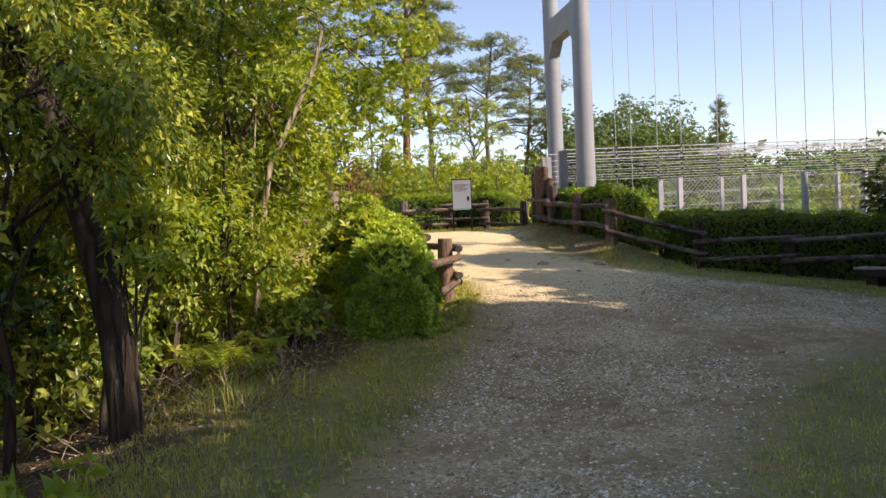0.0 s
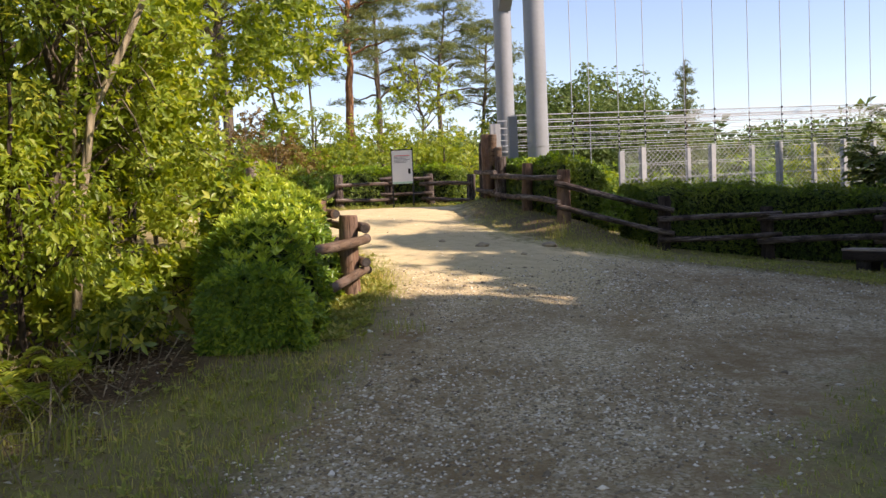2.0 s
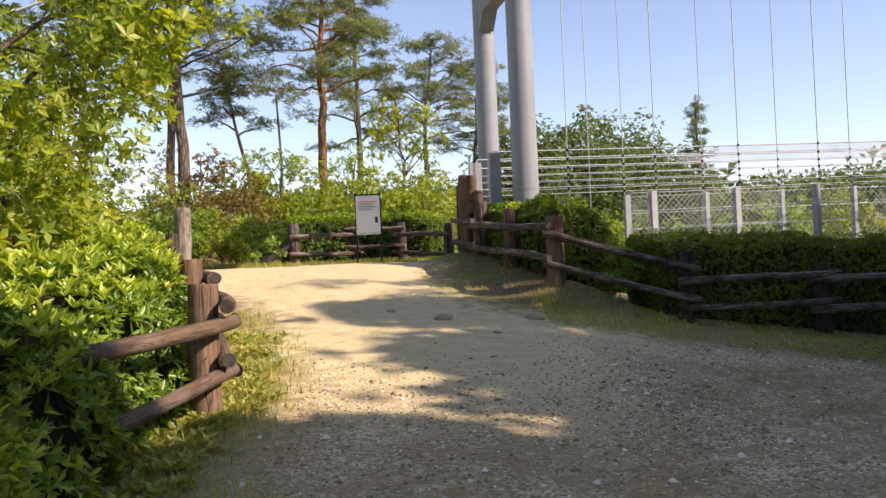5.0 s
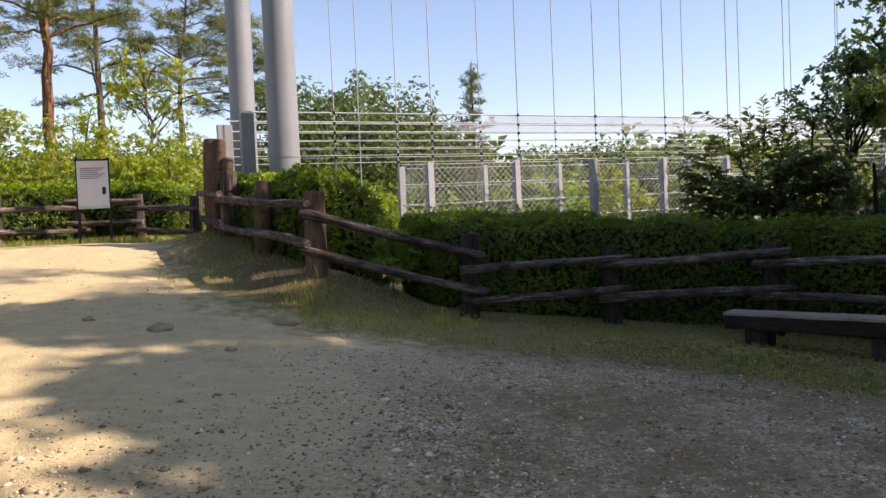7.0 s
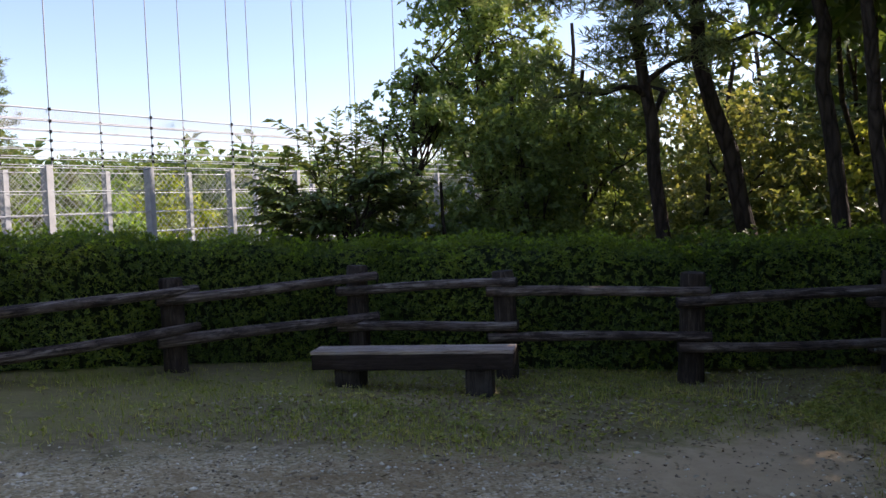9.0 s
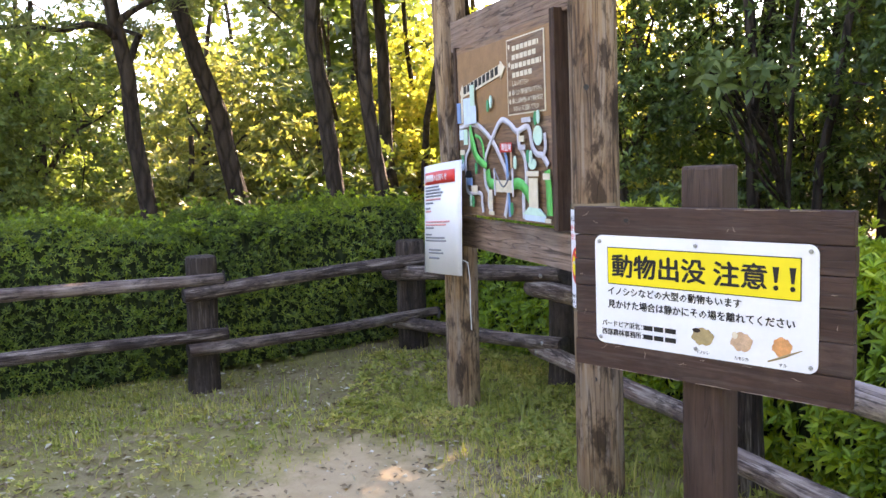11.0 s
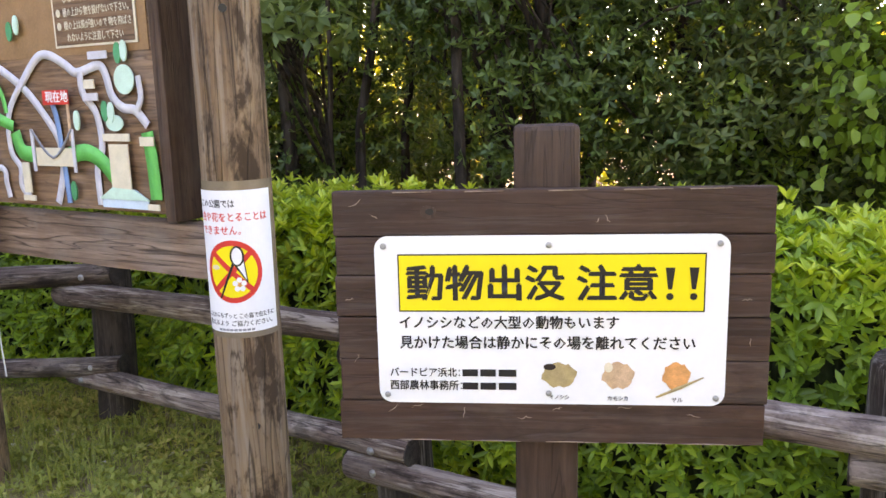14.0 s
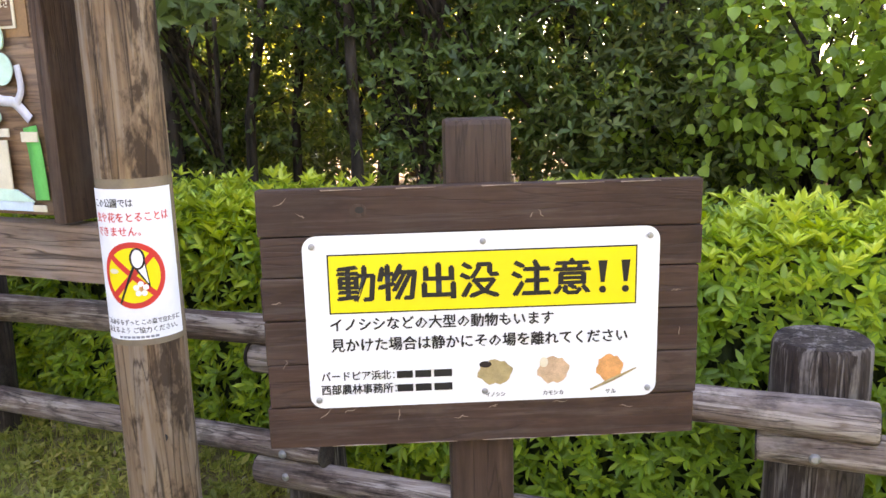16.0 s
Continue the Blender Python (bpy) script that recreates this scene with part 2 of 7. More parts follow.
M_REDLOG = wood("reddish_log", (0.048, 0.02574, 0.01558), (0.128, 0.07644, 0.04674), (0.232, 0.1599, 0.1028), "X", 18, grey=0.3)
M_REDPOST = wood("reddish_post", (0.065, 0.033, 0.0205), (0.175, 0.098, 0.06068), (0.3, 0.195, 0.1271), "Z", 16, grey=0.15)
M_GREYPOST = wood("grey_barked_post", (0.06, 0.045, 0.035), (0.2, 0.16, 0.125), (0.36, 0.31, 0.26), "Z", 16, grey=0.4, weather=(0.42, 0.39, 0.35), streak=0.4, stain=0.6)
M_POLE = wood("cedar_pole", (0.07, 0.038, 0.02), (0.25, 0.15, 0.08), (0.46, 0.31, 0.175), "Z", 15, grey=0.3, crack=1.0, weather=(0.3, 0.255, 0.21), streak=0.4, stain=0.9)
M_PLANK = wood("brown_stained_board", (0.03795, 0.01785, 0.01242), (0.0621, 0.03009, 0.0207), (0.092, 0.04794, 0.03312), "X", 26, rough=0.6, grey=0.06, crack=0.4, relief=0.003, streak=0.06, stain=0.35)
M_STAINPOST = wood("brown_stained_post", (0.0336, 0.0175, 0.01242), (0.05824, 0.031, 0.02208), (0.0896, 0.05, 0.03588), "Z", 22, rough=0.6, grey=0.05, crack=0.7, relief=0.003)
M_MAPWOOD = wood("brown_map_board", (0.07935, 0.04189, 0.02352), (0.2248, 0.1232, 0.06821), (0.4232, 0.2464, 0.1411), "X", 24, rough=0.55, grey=0.25, crack=0.6, relief=0.004)
M_MAPDARK = wood("dark_map_frame", (0.033, 0.018, 0.0114), (0.077, 0.04, 0.0247), (0.132, 0.076, 0.0494), "Z", 20, grey=0.1, crack=0.5)
M_BEAM = wood("grey_brown_beam", (0.087, 0.052, 0.035), (0.2175, 0.1365, 0.09375), (0.377, 0.2535, 0.1875), "X", 18, grey=0.3)
# weathered seat top, made paler for the light that falls on it
M_BENCHLIT = wood("lit_bench_top", (0.16, 0.11, 0.085), (0.46, 0.34, 0.27), (0.75, 0.6, 0.49), "X", 20, grey=0.35, streak=0.4)
M_BENCH = wood("bench_plank", (0.018, 0.011, 0.008), (0.042, 0.027, 0.021), (0.09, 0.064, 0.052), "X", 20, grey=0.08, weather=(0.1, 0.07, 0.055), streak=0.1, stain=0.4)
M_BENCHLEG = wood("bench_block", (0.016, 0.011, 0.008), (0.038, 0.027, 0.021), (0.08, 0.06, 0.05), "Z", 18, grey=0.15)
M_TOWER = plain("grey_tower_paint", (0.27, 0.285, 0.3), 0.5, 0.0, 0.1, 1.3)
M_GALV = plain("galvanised_steel", (0.4, 0.42, 0.44), 0.45, 0.55, 0.12, 4)
M_CONC = plain("pale_concrete", (0.33, 0.34, 0.35), 0.9, 0.0, 0.15, 5)
M_POSTCONC = plain("weathered_fence_post", (0.4, 0.41, 0.42), 0.85, 0.0, 0.15, 5)
M_CABLE = plain("grey_cable", (0.42, 0.44, 0.48), 0.6, 0.2, 0.08, 8)
M_WIRE = plain("steel_wire", (0.5, 0.52, 0.55), 0.55, 0.0, 0.08, 8)
M_BLACKSTEEL = plain("black_steel", (0.02, 0.02, 0.022), 0.5, 0.3, 0.1, 8)
M_BOLT = plain("zinc_bolt", (0.36, 0.35, 0.33), 0.55, 0.6, 0.1, 30)
M_WHITE = plain("white_sign_sheet", (0.8, 0.8, 0.81), 0.35, 0.0, 0.03, 5)
M_PAPER = plain("laminated_paper", (0.78, 0.78, 0.8), 0.3, 0.0, 0.04, 5)
M_YELLOW = plain("yellow_print", (0.85, 0.68, 0.02), 0.4, 0.0, 0.03, 5)
M_BLACK = plain("black_print", (0.012, 0.011, 0.012), 0.45, 0.0, 0.1, 9)
M_RED = plain("red_print", (0.72, 0.045, 0.035), 0.4, 0.0, 0.06, 9)
M_PINK = plain("faded_red_print", (0.7, 0.3, 0.3), 0.4, 0.0, 0.06, 9)
M_GREYINK = plain("grey_print", (0.22, 0.23, 0.26), 0.5, 0.0, 0.06, 9)
M_TAN = plain("tan_print", (0.42, 0.31, 0.15), 0.5, 0.0, 0.25, 40)
M_FAWN = plain("fawn_print", (0.62, 0.4, 0.25), 0.5, 0.0, 0.25, 40)
M_ORANGE = plain("orange_print", (0.75, 0.33, 0.12), 0.5, 0.0, 0.25, 40)
M_ROADPAINT = plain("pale_lilac_paint", (0.56, 0.55, 0.6), 0.6, 0.0, 0.15, 18)
M_GREENPAINT = plain("green_paint", (0.06, 0.46, 0.1), 0.55, 0.0, 0.15, 18)
M_MINT = plain("mint_paint", (0.5, 0.72, 0.6), 0.6, 0.0, 0.12, 18)
M_DKGREEN = plain("dark_green_paint", (0.03, 0.3, 0.13), 0.55, 0.0, 0.15, 18)
M_BLUEPAINT = plain("blue_paint", (0.16, 0.3, 0.55), 0.55, 0.0, 0.15, 18)
M_PALEBLUE = plain("pale_blue_paint", (0.55, 0.68, 0.78), 0.55, 0.0, 0.12, 18)
M_CREAM = plain("cream_paint", (0.68, 0.6, 0.45), 0.6, 0.0, 0.12, 18)
M_OCHRE = plain("ochre_map_paint", (0.3, 0.16, 0.07), 0.6, 0.0, 0.2, 9)
M_SLEEVE = plain("clear_plastic_sleeve", (0.22, 0.17, 0.12), 0.18, 0.0, 0.1, 12, 0.6)
M_STONE = plain("tan_stone", (0.405, 0.324, 0.2228), 0.9, 0.0, 0.3, 9)
M_SCRATCH = plain("bare_scratched_wood", (0.3, 0.22, 0.175), 0.8, 0.0, 0.3, 60)
M_CORD = plain("white_cord", (0.6, 0.6, 0.56), 0.8, 0.0, 0.1, 20)

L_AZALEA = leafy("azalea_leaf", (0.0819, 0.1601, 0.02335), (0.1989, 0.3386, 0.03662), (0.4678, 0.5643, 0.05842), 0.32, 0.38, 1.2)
# two lighter leaves for hedge tops, sunlight put into their colour
L_AZLIT = leafy("sunlit_young_leaf", (0.187, 0.286, 0.04043), (0.396, 0.506, 0.07508), (0.66, 0.704, 0.127), 0.35, 0.4, 1.5)
L_AZFRINGE = leafy("sunlit_fringe_leaf", (0.091, 0.169, 0.024), (0.195, 0.312, 0.0384), (0.351, 0.468, 0.06), 0.35, 0.4, 1.5)
# darker copy of L_AZALEA: shade of the hedge faces put into the colour
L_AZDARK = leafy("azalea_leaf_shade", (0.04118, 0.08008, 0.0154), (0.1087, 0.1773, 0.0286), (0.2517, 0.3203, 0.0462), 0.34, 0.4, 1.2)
# between L_AZALEA and L_AZDARK, with part of the shade in its colour
L_AZMID = leafy("half_shaded_azalea_leaf", (0.05, 0.105, 0.02), (0.14, 0.25, 0.034), (0.38, 0.48, 0.055), 0.3, 0.36, 1.3)
L_OAK = leafy("evergreen_leaf", (0.036, 0.074, 0.017), (0.165, 0.23, 0.04), (0.52, 0.52, 0.085), 0.36, 0.27, 1.5)
L_BRIGHT = leafy("fresh_broad_leaf", (0.0811, 0.1426, 0.019), (0.223, 0.301, 0.0348), (0.4055, 0.4277, 0.0634), 0.42, 0.42, 0.5)
L_DARK = leafy("deep_green_leaf", (0.02714, 0.05428, 0.01265), (0.06785, 0.1221, 0.0253), (0.1696, 0.2374, 0.04807), 0.28, 0.45, 0.6)
L_VINE = leafy("pale_vine_leaf", (0.1001, 0.1852, 0.0288), (0.2002, 0.3217, 0.0528), (0.3458, 0.4582, 0.0864), 0.4, 0.42, 0.8)
# yellow of sun shining through the leaves, put into the leaf colour
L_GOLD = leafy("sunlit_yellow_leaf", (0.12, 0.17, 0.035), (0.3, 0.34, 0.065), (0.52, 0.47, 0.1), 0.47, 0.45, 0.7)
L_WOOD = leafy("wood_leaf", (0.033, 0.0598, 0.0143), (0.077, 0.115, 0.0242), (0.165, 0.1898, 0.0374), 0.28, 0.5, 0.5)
L_PALE = leafy("soft_green_leaf", (0.05, 0.085, 0.022), (0.1, 0.15, 0.04), (0.19, 0.24, 0.065), 0.26, 0.5, 0.7)
L_LUSH = leafy("lush_green_leaf", (0.06, 0.11, 0.032), (0.145, 0.225, 0.06), (0.29, 0.37, 0.1), 0.33, 0.45, 0.7)
L_SOFT = leafy("dense_wood_leaf", (0.055, 0.1, 0.026), (0.125, 0.19, 0.045), (0.24, 0.3, 0.07), 0.32, 0.45, 0.7)
# wood leaf with a weaker share of that sunlight in its colour
L_GLOW = leafy("half_sunlit_wood_leaf", (0.06, 0.085, 0.024), (0.15, 0.18, 0.045), (0.34, 0.33, 0.08), 0.38, 0.45, 0.8)
L_PINE = leafy("pine_needle", (0.06, 0.092, 0.034), (0.14, 0.182, 0.06), (0.27, 0.275, 0.092), 0.32, 0.5, 0.6)
L_FAR = leafy("far_wood_leaf", (0.06, 0.11, 0.03), (0.11, 0.17, 0.045), (0.19, 0.24, 0.07), 0.3, 0.6, 0.15)
L_RUST = leafy("rusty_shrub_leaf", (0.09, 0.07, 0.02), (0.19, 0.13, 0.035), (0.27, 0.2, 0.06), 0.35, 0.5, 0.6)
L_GRASS = leafy("grass_blade", (0.13, 0.165, 0.035), (0.3, 0.335, 0.072), (0.57, 0.49, 0.16), 0.38, 0.5, 1.4)
L_FERN = leafy("fern_frond", (0.09, 0.14, 0.02), (0.23, 0.3, 0.045), (0.42, 0.44, 0.075), 0.4, 0.45, 1.0)
# near-black colour for the hedge cores, shade included
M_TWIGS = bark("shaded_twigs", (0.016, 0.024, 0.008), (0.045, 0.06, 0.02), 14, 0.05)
B_DARK = bark("dark_bark", (0.02, 0.015, 0.011), (0.075, 0.056, 0.043))
B_RED = bark("red_pine_bark", (0.12, 0.055, 0.03), (0.36, 0.19, 0.1))
B_GREY = bark("grey_bark", (0.07, 0.055, 0.04), (0.2, 0.16, 0.12))
B_PALE = bark("pale_bare_stem", (0.2, 0.16, 0.1), (0.42, 0.35, 0.23))


# ---- helpers for shapes ----
class Shape:
    """Gathers points and faces for one mesh."""

    def __init__(self):
        self.v, self.f3, self.f4, self.n = [], [], [], 0

    def add(self, v, f):
        v, f = np.asarray(v, float).reshape(-1, 3), np.asarray(f, int)
        if len(v):
            (self.f3 if f.shape[1] == 3 else self.f4).append(f + self.n)
            self.v.append(v)
            self.n += len(v)
        return self

    def mesh(self, name, mat, smooth=False):
        me = bpy.data.meshes.new(name)
        v = np.concatenate(self.v)
        f3 = np.concatenate(self.f3) if self.f3 else np.zeros((0, 3), int)
        f4 = np.concatenate(self.f4) if self.f4 else np.zeros((0, 4), int)
        me.vertices.add(len(v))
        me.vertices.foreach_set("co", v.astype(np.float32).ravel())
        me.loops.add(f3.size + f4.size)
        me.loops.foreach_set("vertex_index", np.concatenate([f3.ravel(), f4.ravel()]).astype(np.int32))
        me.polygons.add(len(f3) + len(f4))
        start = np.concatenate([np.arange(len(f3)) * 3, f3.size + np.arange(len(f4)) * 4])
        me.polygons.foreach_set("loop_start", start.astype(np.int32))
        if smooth:
            me.polygons.foreach_set("use_smooth", np.ones(len(start), bool))
        me.materials.append(mat)
        me.update(calc_edges=True)
        me.validate()
        return me


def unit(a):
    return a / np.maximum(np.linalg.norm(a, axis=-1, keepdims=True), 1e-9)


def tube(path, radii, sides=8, shape=None, caps=True, wob=0.0, rng=None):
    """A round limb, log or wire along a path with a radius at each point."""
    p, r = np.asarray(path, float), np.broadcast_to(np.asarray(radii, float), (len(path),))
    d = unit(np.gradient(p, axis=0))
    ref = np.array([0, 0, 1.0]) if abs(d[:, 2]).mean() < 0.8 else np.array([1.0, 0, 0])
    a = unit(np.cross(d, ref))
    b = np.cross(d, a)
    ang = np.linspace(0, 2 * np.pi, sides, endpoint=False)
    ring = a[:, None] * np.cos(ang)[None, :, None] + b[:, None] * np.sin(ang)[None, :, None]
    rr = r[:, None, None] * np.ones((1, sides, 1))
    if wob and rng is not None:
        rr = rr * (1 + wob * rng.normal(size=(len(p), sides, 1)))
    v = (p[:, None] + ring * rr).reshape(-1, 3)
    i = np.arange(len(p) - 1)[:, None] * sides
    j = np.arange(sides)[None]
    k = (j + 1) % sides
    f = np.stack([i + j, i + k, i + k + sides, i + j + sides], -1).reshape(-1, 4)
    shape = shape or Shape()
    shape.add(v, f)
    if caps:
        for end, flip in ((0, 1), (len(p) - 1, -1)):
            w = np.vstack([v[end * sides:(end + 1) * sides], p[end]])
            t = np.stack([np.arange(sides), (np.arange(sides) + 1) % sides, np.full(sides, sides)], -1)[:, ::flip]
            shape.add(w, t)
    return shape



def soft_box(size, bevel=0.01, rough=0.0, seed=1, cuts=0):
    """A timber with rounded edges, about its own middle."""
    bm = bmesh.new()
    bmesh.ops.create_cube(bm, size=1.0)
    bmesh.ops.scale(bm, vec=size, verts=bm.verts)
    if cuts:
        ax = max(range(3), key=lambda i: size[i])
        long_edges = [e for e in bm.edges if abs((e.verts[0].co - e.verts[1].co)[ax]) > 0.5 * size[ax]]
        bmesh.ops.subdivide_edges(bm, edges=long_edges, cuts=cuts)
    bmesh.ops.bevel(bm, geom=[e for e in bm.edges if e.calc_face_angle(0) > 0.5], offset=bevel, segments=2, affect="EDGES", profile=0.6)
    if rough:
        for v in bm.verts:
            v.co += Vector(noise.noise_vector(v.co * 5 + Vector((seed * 3.7, 0, 0)))) * rough
    return bm


def part(name, shape, mat, parent, label="", at=None, smooth=False):
    """ONE mesh object under a thing or a part; its matrix is given in the parent's space."""
    if isinstance(shape, Shape):
        me = shape.mesh(name, mat, smooth)
    elif isinstance(shape, bmesh.types.BMesh):
        me = bpy.data.meshes.new(name)
        shape.to_mesh(me)
        shape.free()
        me.materials.append(mat)
        if smooth:
            me.polygons.foreach_set("use_smooth", np.ones(len(me.polygons), bool))
    else:
        me = shape
    ob = new(name, me)
    ob.parent = parent
    if at is not None:
        ob.matrix_basis = at
    if label:
        ob["label"] = label
    return ob


def thing(name, at, label, category, group="", kind=""):
    ob = new(name)
    ob.empty_display_size = 0.1
    ob.matrix_basis = at if isinstance(at, Matrix) else Matrix.Translation(at)
    return tagged(ob, label, category, group, kind)


def sstep(a, b, x):
    t = np.clip((x - a) / (b - a), 0, 1)
    return t * t * (3 - 2 * t)


def vnoise(x, y, s, seed=0):
    """Smooth value noise from a few rotated sines, for arrays."""
    r = np.random.RandomState(seed)
    out = 0
    for i in range(6):
        a, k, p = r.uniform(0, 2 * np.pi), s * r.uniform(0.6, 1.9), r.uniform(0, 6.28)
        out = out + np.sin((x * np.cos(a) + y * np.sin(a)) * k + p)
    return out / 6


def line_dist(x, y, pts):
    best = np.full(np.shape(x), 1e9)
    for (ax, ay), (bx, by) in zip(pts[:-1], pts[1:]):
        t = np.clip(((x - ax) * (bx - ax) + (y - ay) * (by - ay)) / ((bx - ax) ** 2 + (by - ay) ** 2), 0, 1)
        best = np.minimum(best, np.hypot(x - ax - t * (bx - ax), y - ay - t * (by - ay)))
    return best


def inside(x, y, poly):
    hit = np.zeros(np.shape(x), bool)
    for (ax, ay), (bx, by) in zip(poly, poly[1:] + poly[:1]):
        hit ^= ((ay > y) != (by > y)) & (x < (bx - ax) * (y - ay) / ((by - ay) or 1e-9) + ax)
    return hit


# the log fences, post by post
MAIN = [(2.55, 21.4), (2.7, 19.4), (3.0, 17.65), (3.38, 15.98), (4.98, 15.62), (6.85, 15.82), (8.58, 15.08), (9.22, 13.62), (10.18, 12.1), (11.35, 10.55), (9.98, 9.28), (8.12, 8.55), (6.42, 7.8), (4.6, 7.0)]
LEFT = [(-0.42, 9.45), (0.03, 10.95), (-0.42, 12.45), (-1.4, 14.2)]
FARF = [(-1.1, 23.4), (0.2, 24.05), (1.3, 23.6), (2.3, 22.4)]
PATH = [(-1.4, -6), (-1.1, 0), (-0.45, 5), (-0.05, 7), (0.35, 9), (0.55, 11), (0.35, 13), (-0.3, 15), (-1.7, 18), (-5.5, 20.5), (-5.0, 22.6), (1.5, 22.6), (1.85, 20), (1.8, 17.3), (2.1, 15.9), (3.1, 14.3), (4.2, 13.6), (5.6, 13.0), (6.6, 11.9), (7.5, 11.25), (8.8, 10.75), (8.6, 10.05), (7.3, 9.7), (6.2, 9.3), (5.0, 8.6), (3.7, 7.5), (2.5, 6.2), (1.5, 4.2), (1.1, 0), (0.9, -6)]


def height(x, y):
    """The lie of the land."""
    x, y = np.asarray(x, float), np.asarray(y, float)
    s = np.minimum(np.log1p(np.exp((np.minimum(y, 60) - 6.0) / 0.8)) * 0.8, 14.6 + 0 * y)
    z = 0.1 * s * (1 - sstep(0.5, 10.5, x))
    bank = np.exp(-(line_dist(x, y, [(2.6, 21.2), (3.1, 17.6), (3.55, 16.1)]) / 0.75) ** 2) * 0.33
    z = z + bank * sstep(23, 20, y)
    # a wooded rise behind on one side, the gorge under the bridge on the other
    z = z + 1.5 * sstep(25, 34, y) * sstep(4.0, -1.0, x)
    z = z - 7.0 * sstep(19.0, 34.0, y) * sstep(3.5, 10.0, x)
    z = z - 3.0 * sstep(14.0, 40.0, x) * sstep(20, 10, y)
    z = z - 0.55 * sstep(-1.6, -4.5, x) * sstep(13, 8, y)
    return z


def ground_at(x, y):
    return float(height(np.array([x]), np.array([y]))[0])


# ---- the ground, one sheet to the horizon ----
def spread(lo, hi, step, far):
    mid = list(np.arange(lo, hi + step / 2, step))
    g, out, back = step, [], []
    a, b = mid[-1], mid[0]
    while a < far:
        g *= 1.22
        a += g
        b -= g
        out.append(a)
        back.append(b)
    return np.array(back[::-1] + mid + out)


def build_ground():
    xs, ys = spread(-6, 13, 0.13, 900), spread(-2, 25, 0.13, 900)
    X, Y = np.meshgrid(xs, ys)
    Z = height(X, Y)
    sd = line_dist(X, Y, PATH + PATH[:1]) * np.where(inside(X, Y, PATH), 1, -1)
    near = (abs(X) < 16) & (Y < 27) & (Y > -6)
    Z = Z + near * (0.022 * vnoise(X, Y, 2.4, 3) + 0.012 * vnoise(X, Y, 7.0, 4) + 0.05 * vnoise(X, Y, 1.7, 5) * sstep(0, -0.7, sd))
    nx = len(xs)
    i = (np.arange(len(ys) - 1)[:, None] * nx + np.arange(nx - 1)[None]).ravel()
    s = Shape().add(np.stack([X, Y, Z], -1).reshape(-1, 3), np.stack([i, i + 1, i + 1 + nx, i + nx], -1))
    me = s.mesh("ground", M_GROUND, True)
    sand = sstep(9.4, 13.0, Y + 0.35 * X * (X < 3) - 0.5 * np.maximum(X - 2.4, 0) * 3) * (X < 6)
    sand = np.maximum(sand, 1.7 * np.exp(-(((X - 8.0) / 1.25) ** 2 + ((Y - 10.75) / 0.75) ** 2) ** 1.3))
    sand = np.maximum(sand, 0.9 * np.exp(-(((X - 7.9) / 0.9) ** 2 + ((Y - 13.4) / 0.5) ** 2)))
    sd = np.maximum(sd, 0.9 * np.exp(-(((X - 7.95) / 0.8) ** 2 + ((Y - 13.55) / 0.55) ** 2)) - 0.45 + np.minimum(sd, 0) * 0.2)
    litter_and_shade = np.maximum(sstep(-1.3, -2.4, X) * sstep(16, 12, Y), sstep(10.9, 12.5, X))
    # dark patch for the shade between thicket and hedge end
    litter_and_shade = np.maximum(litter_and_shade, sstep(1.25, 0.6, np.hypot((X + 1.75) / 0.9, Y - 8.6)))
    bank = X - 3.9 + 0.17 * (Y - 16.35)
    # dark strip on the bank: shadow of hedge and fence put into the colour
    litter_and_shade = np.maximum(litter_and_shade, 0.6 * sstep(-1.7, -1.1, bank) * sstep(0.8, 0.3, bank) * sstep(14.6, 15.6, Y) * sstep(22.0, 21.0, Y))
    litter_and_shade = np.maximum(litter_and_shade, sstep(8.0, 7.0, Y + 0.42 * (8.2 - X)) * sstep(3.6, 5.4, X + 0.5 * vnoise(X, Y, 0.9, 31)))
    for name, val in (("edge", np.clip(sd, -1.2, 1.2)), ("sand", sand), ("litter_and_shade", litter_and_shade), ("pale", sstep(5.0, 6.0, X))):
        me.attributes.new(name, "FLOAT", "POINT").data.foreach_set("value", np.ascontiguousarray(val, dtype=np.float32).ravel())
    return tagged(new("ground", me), "grey gravel path and tan sand with mossy grass verges", "ground", kind="structure")


build_ground()


# ---- log fences ----
def log(length, radius, seed, sides=14, taper=0.06, bend=0.02):
    """A peeled log along local x from 0 to its length, slightly bent and uneven."""
    r = np.random.RandomState(seed)
    n = max(6, int(length * 7))
    t = np.linspace(0, 1, n)
    ph = r.uniform(0, 6.28, 4)
    path = np.stack([t * length, bend * np.sin(t * 3.1 + ph[0]), bend * 0.6 * np.sin(t * 4.4 + ph[1])], -1)
    rad = radius * (1 + taper * (0.5 - t) * 2 + 0.035 * np.sin(t * length * 5 + ph[2]) + 0.02 * r.normal(size=n))
    rad[0] *= 0.93
    rad[-1] *= 0.93
    path = np.vstack([path[:1], path[:1] + [(0.012, 0, 0)], path[1:-1], path[-1:] - [(0.012, 0, 0)], path[-1:]])
    rad = np.concatenate([rad[:1], [rad[0] * 1.07], rad[1:-1], [rad[-1] * 1.07], rad[-1:]])
    return tube(path, rad, sides, wob=0.012, rng=r)


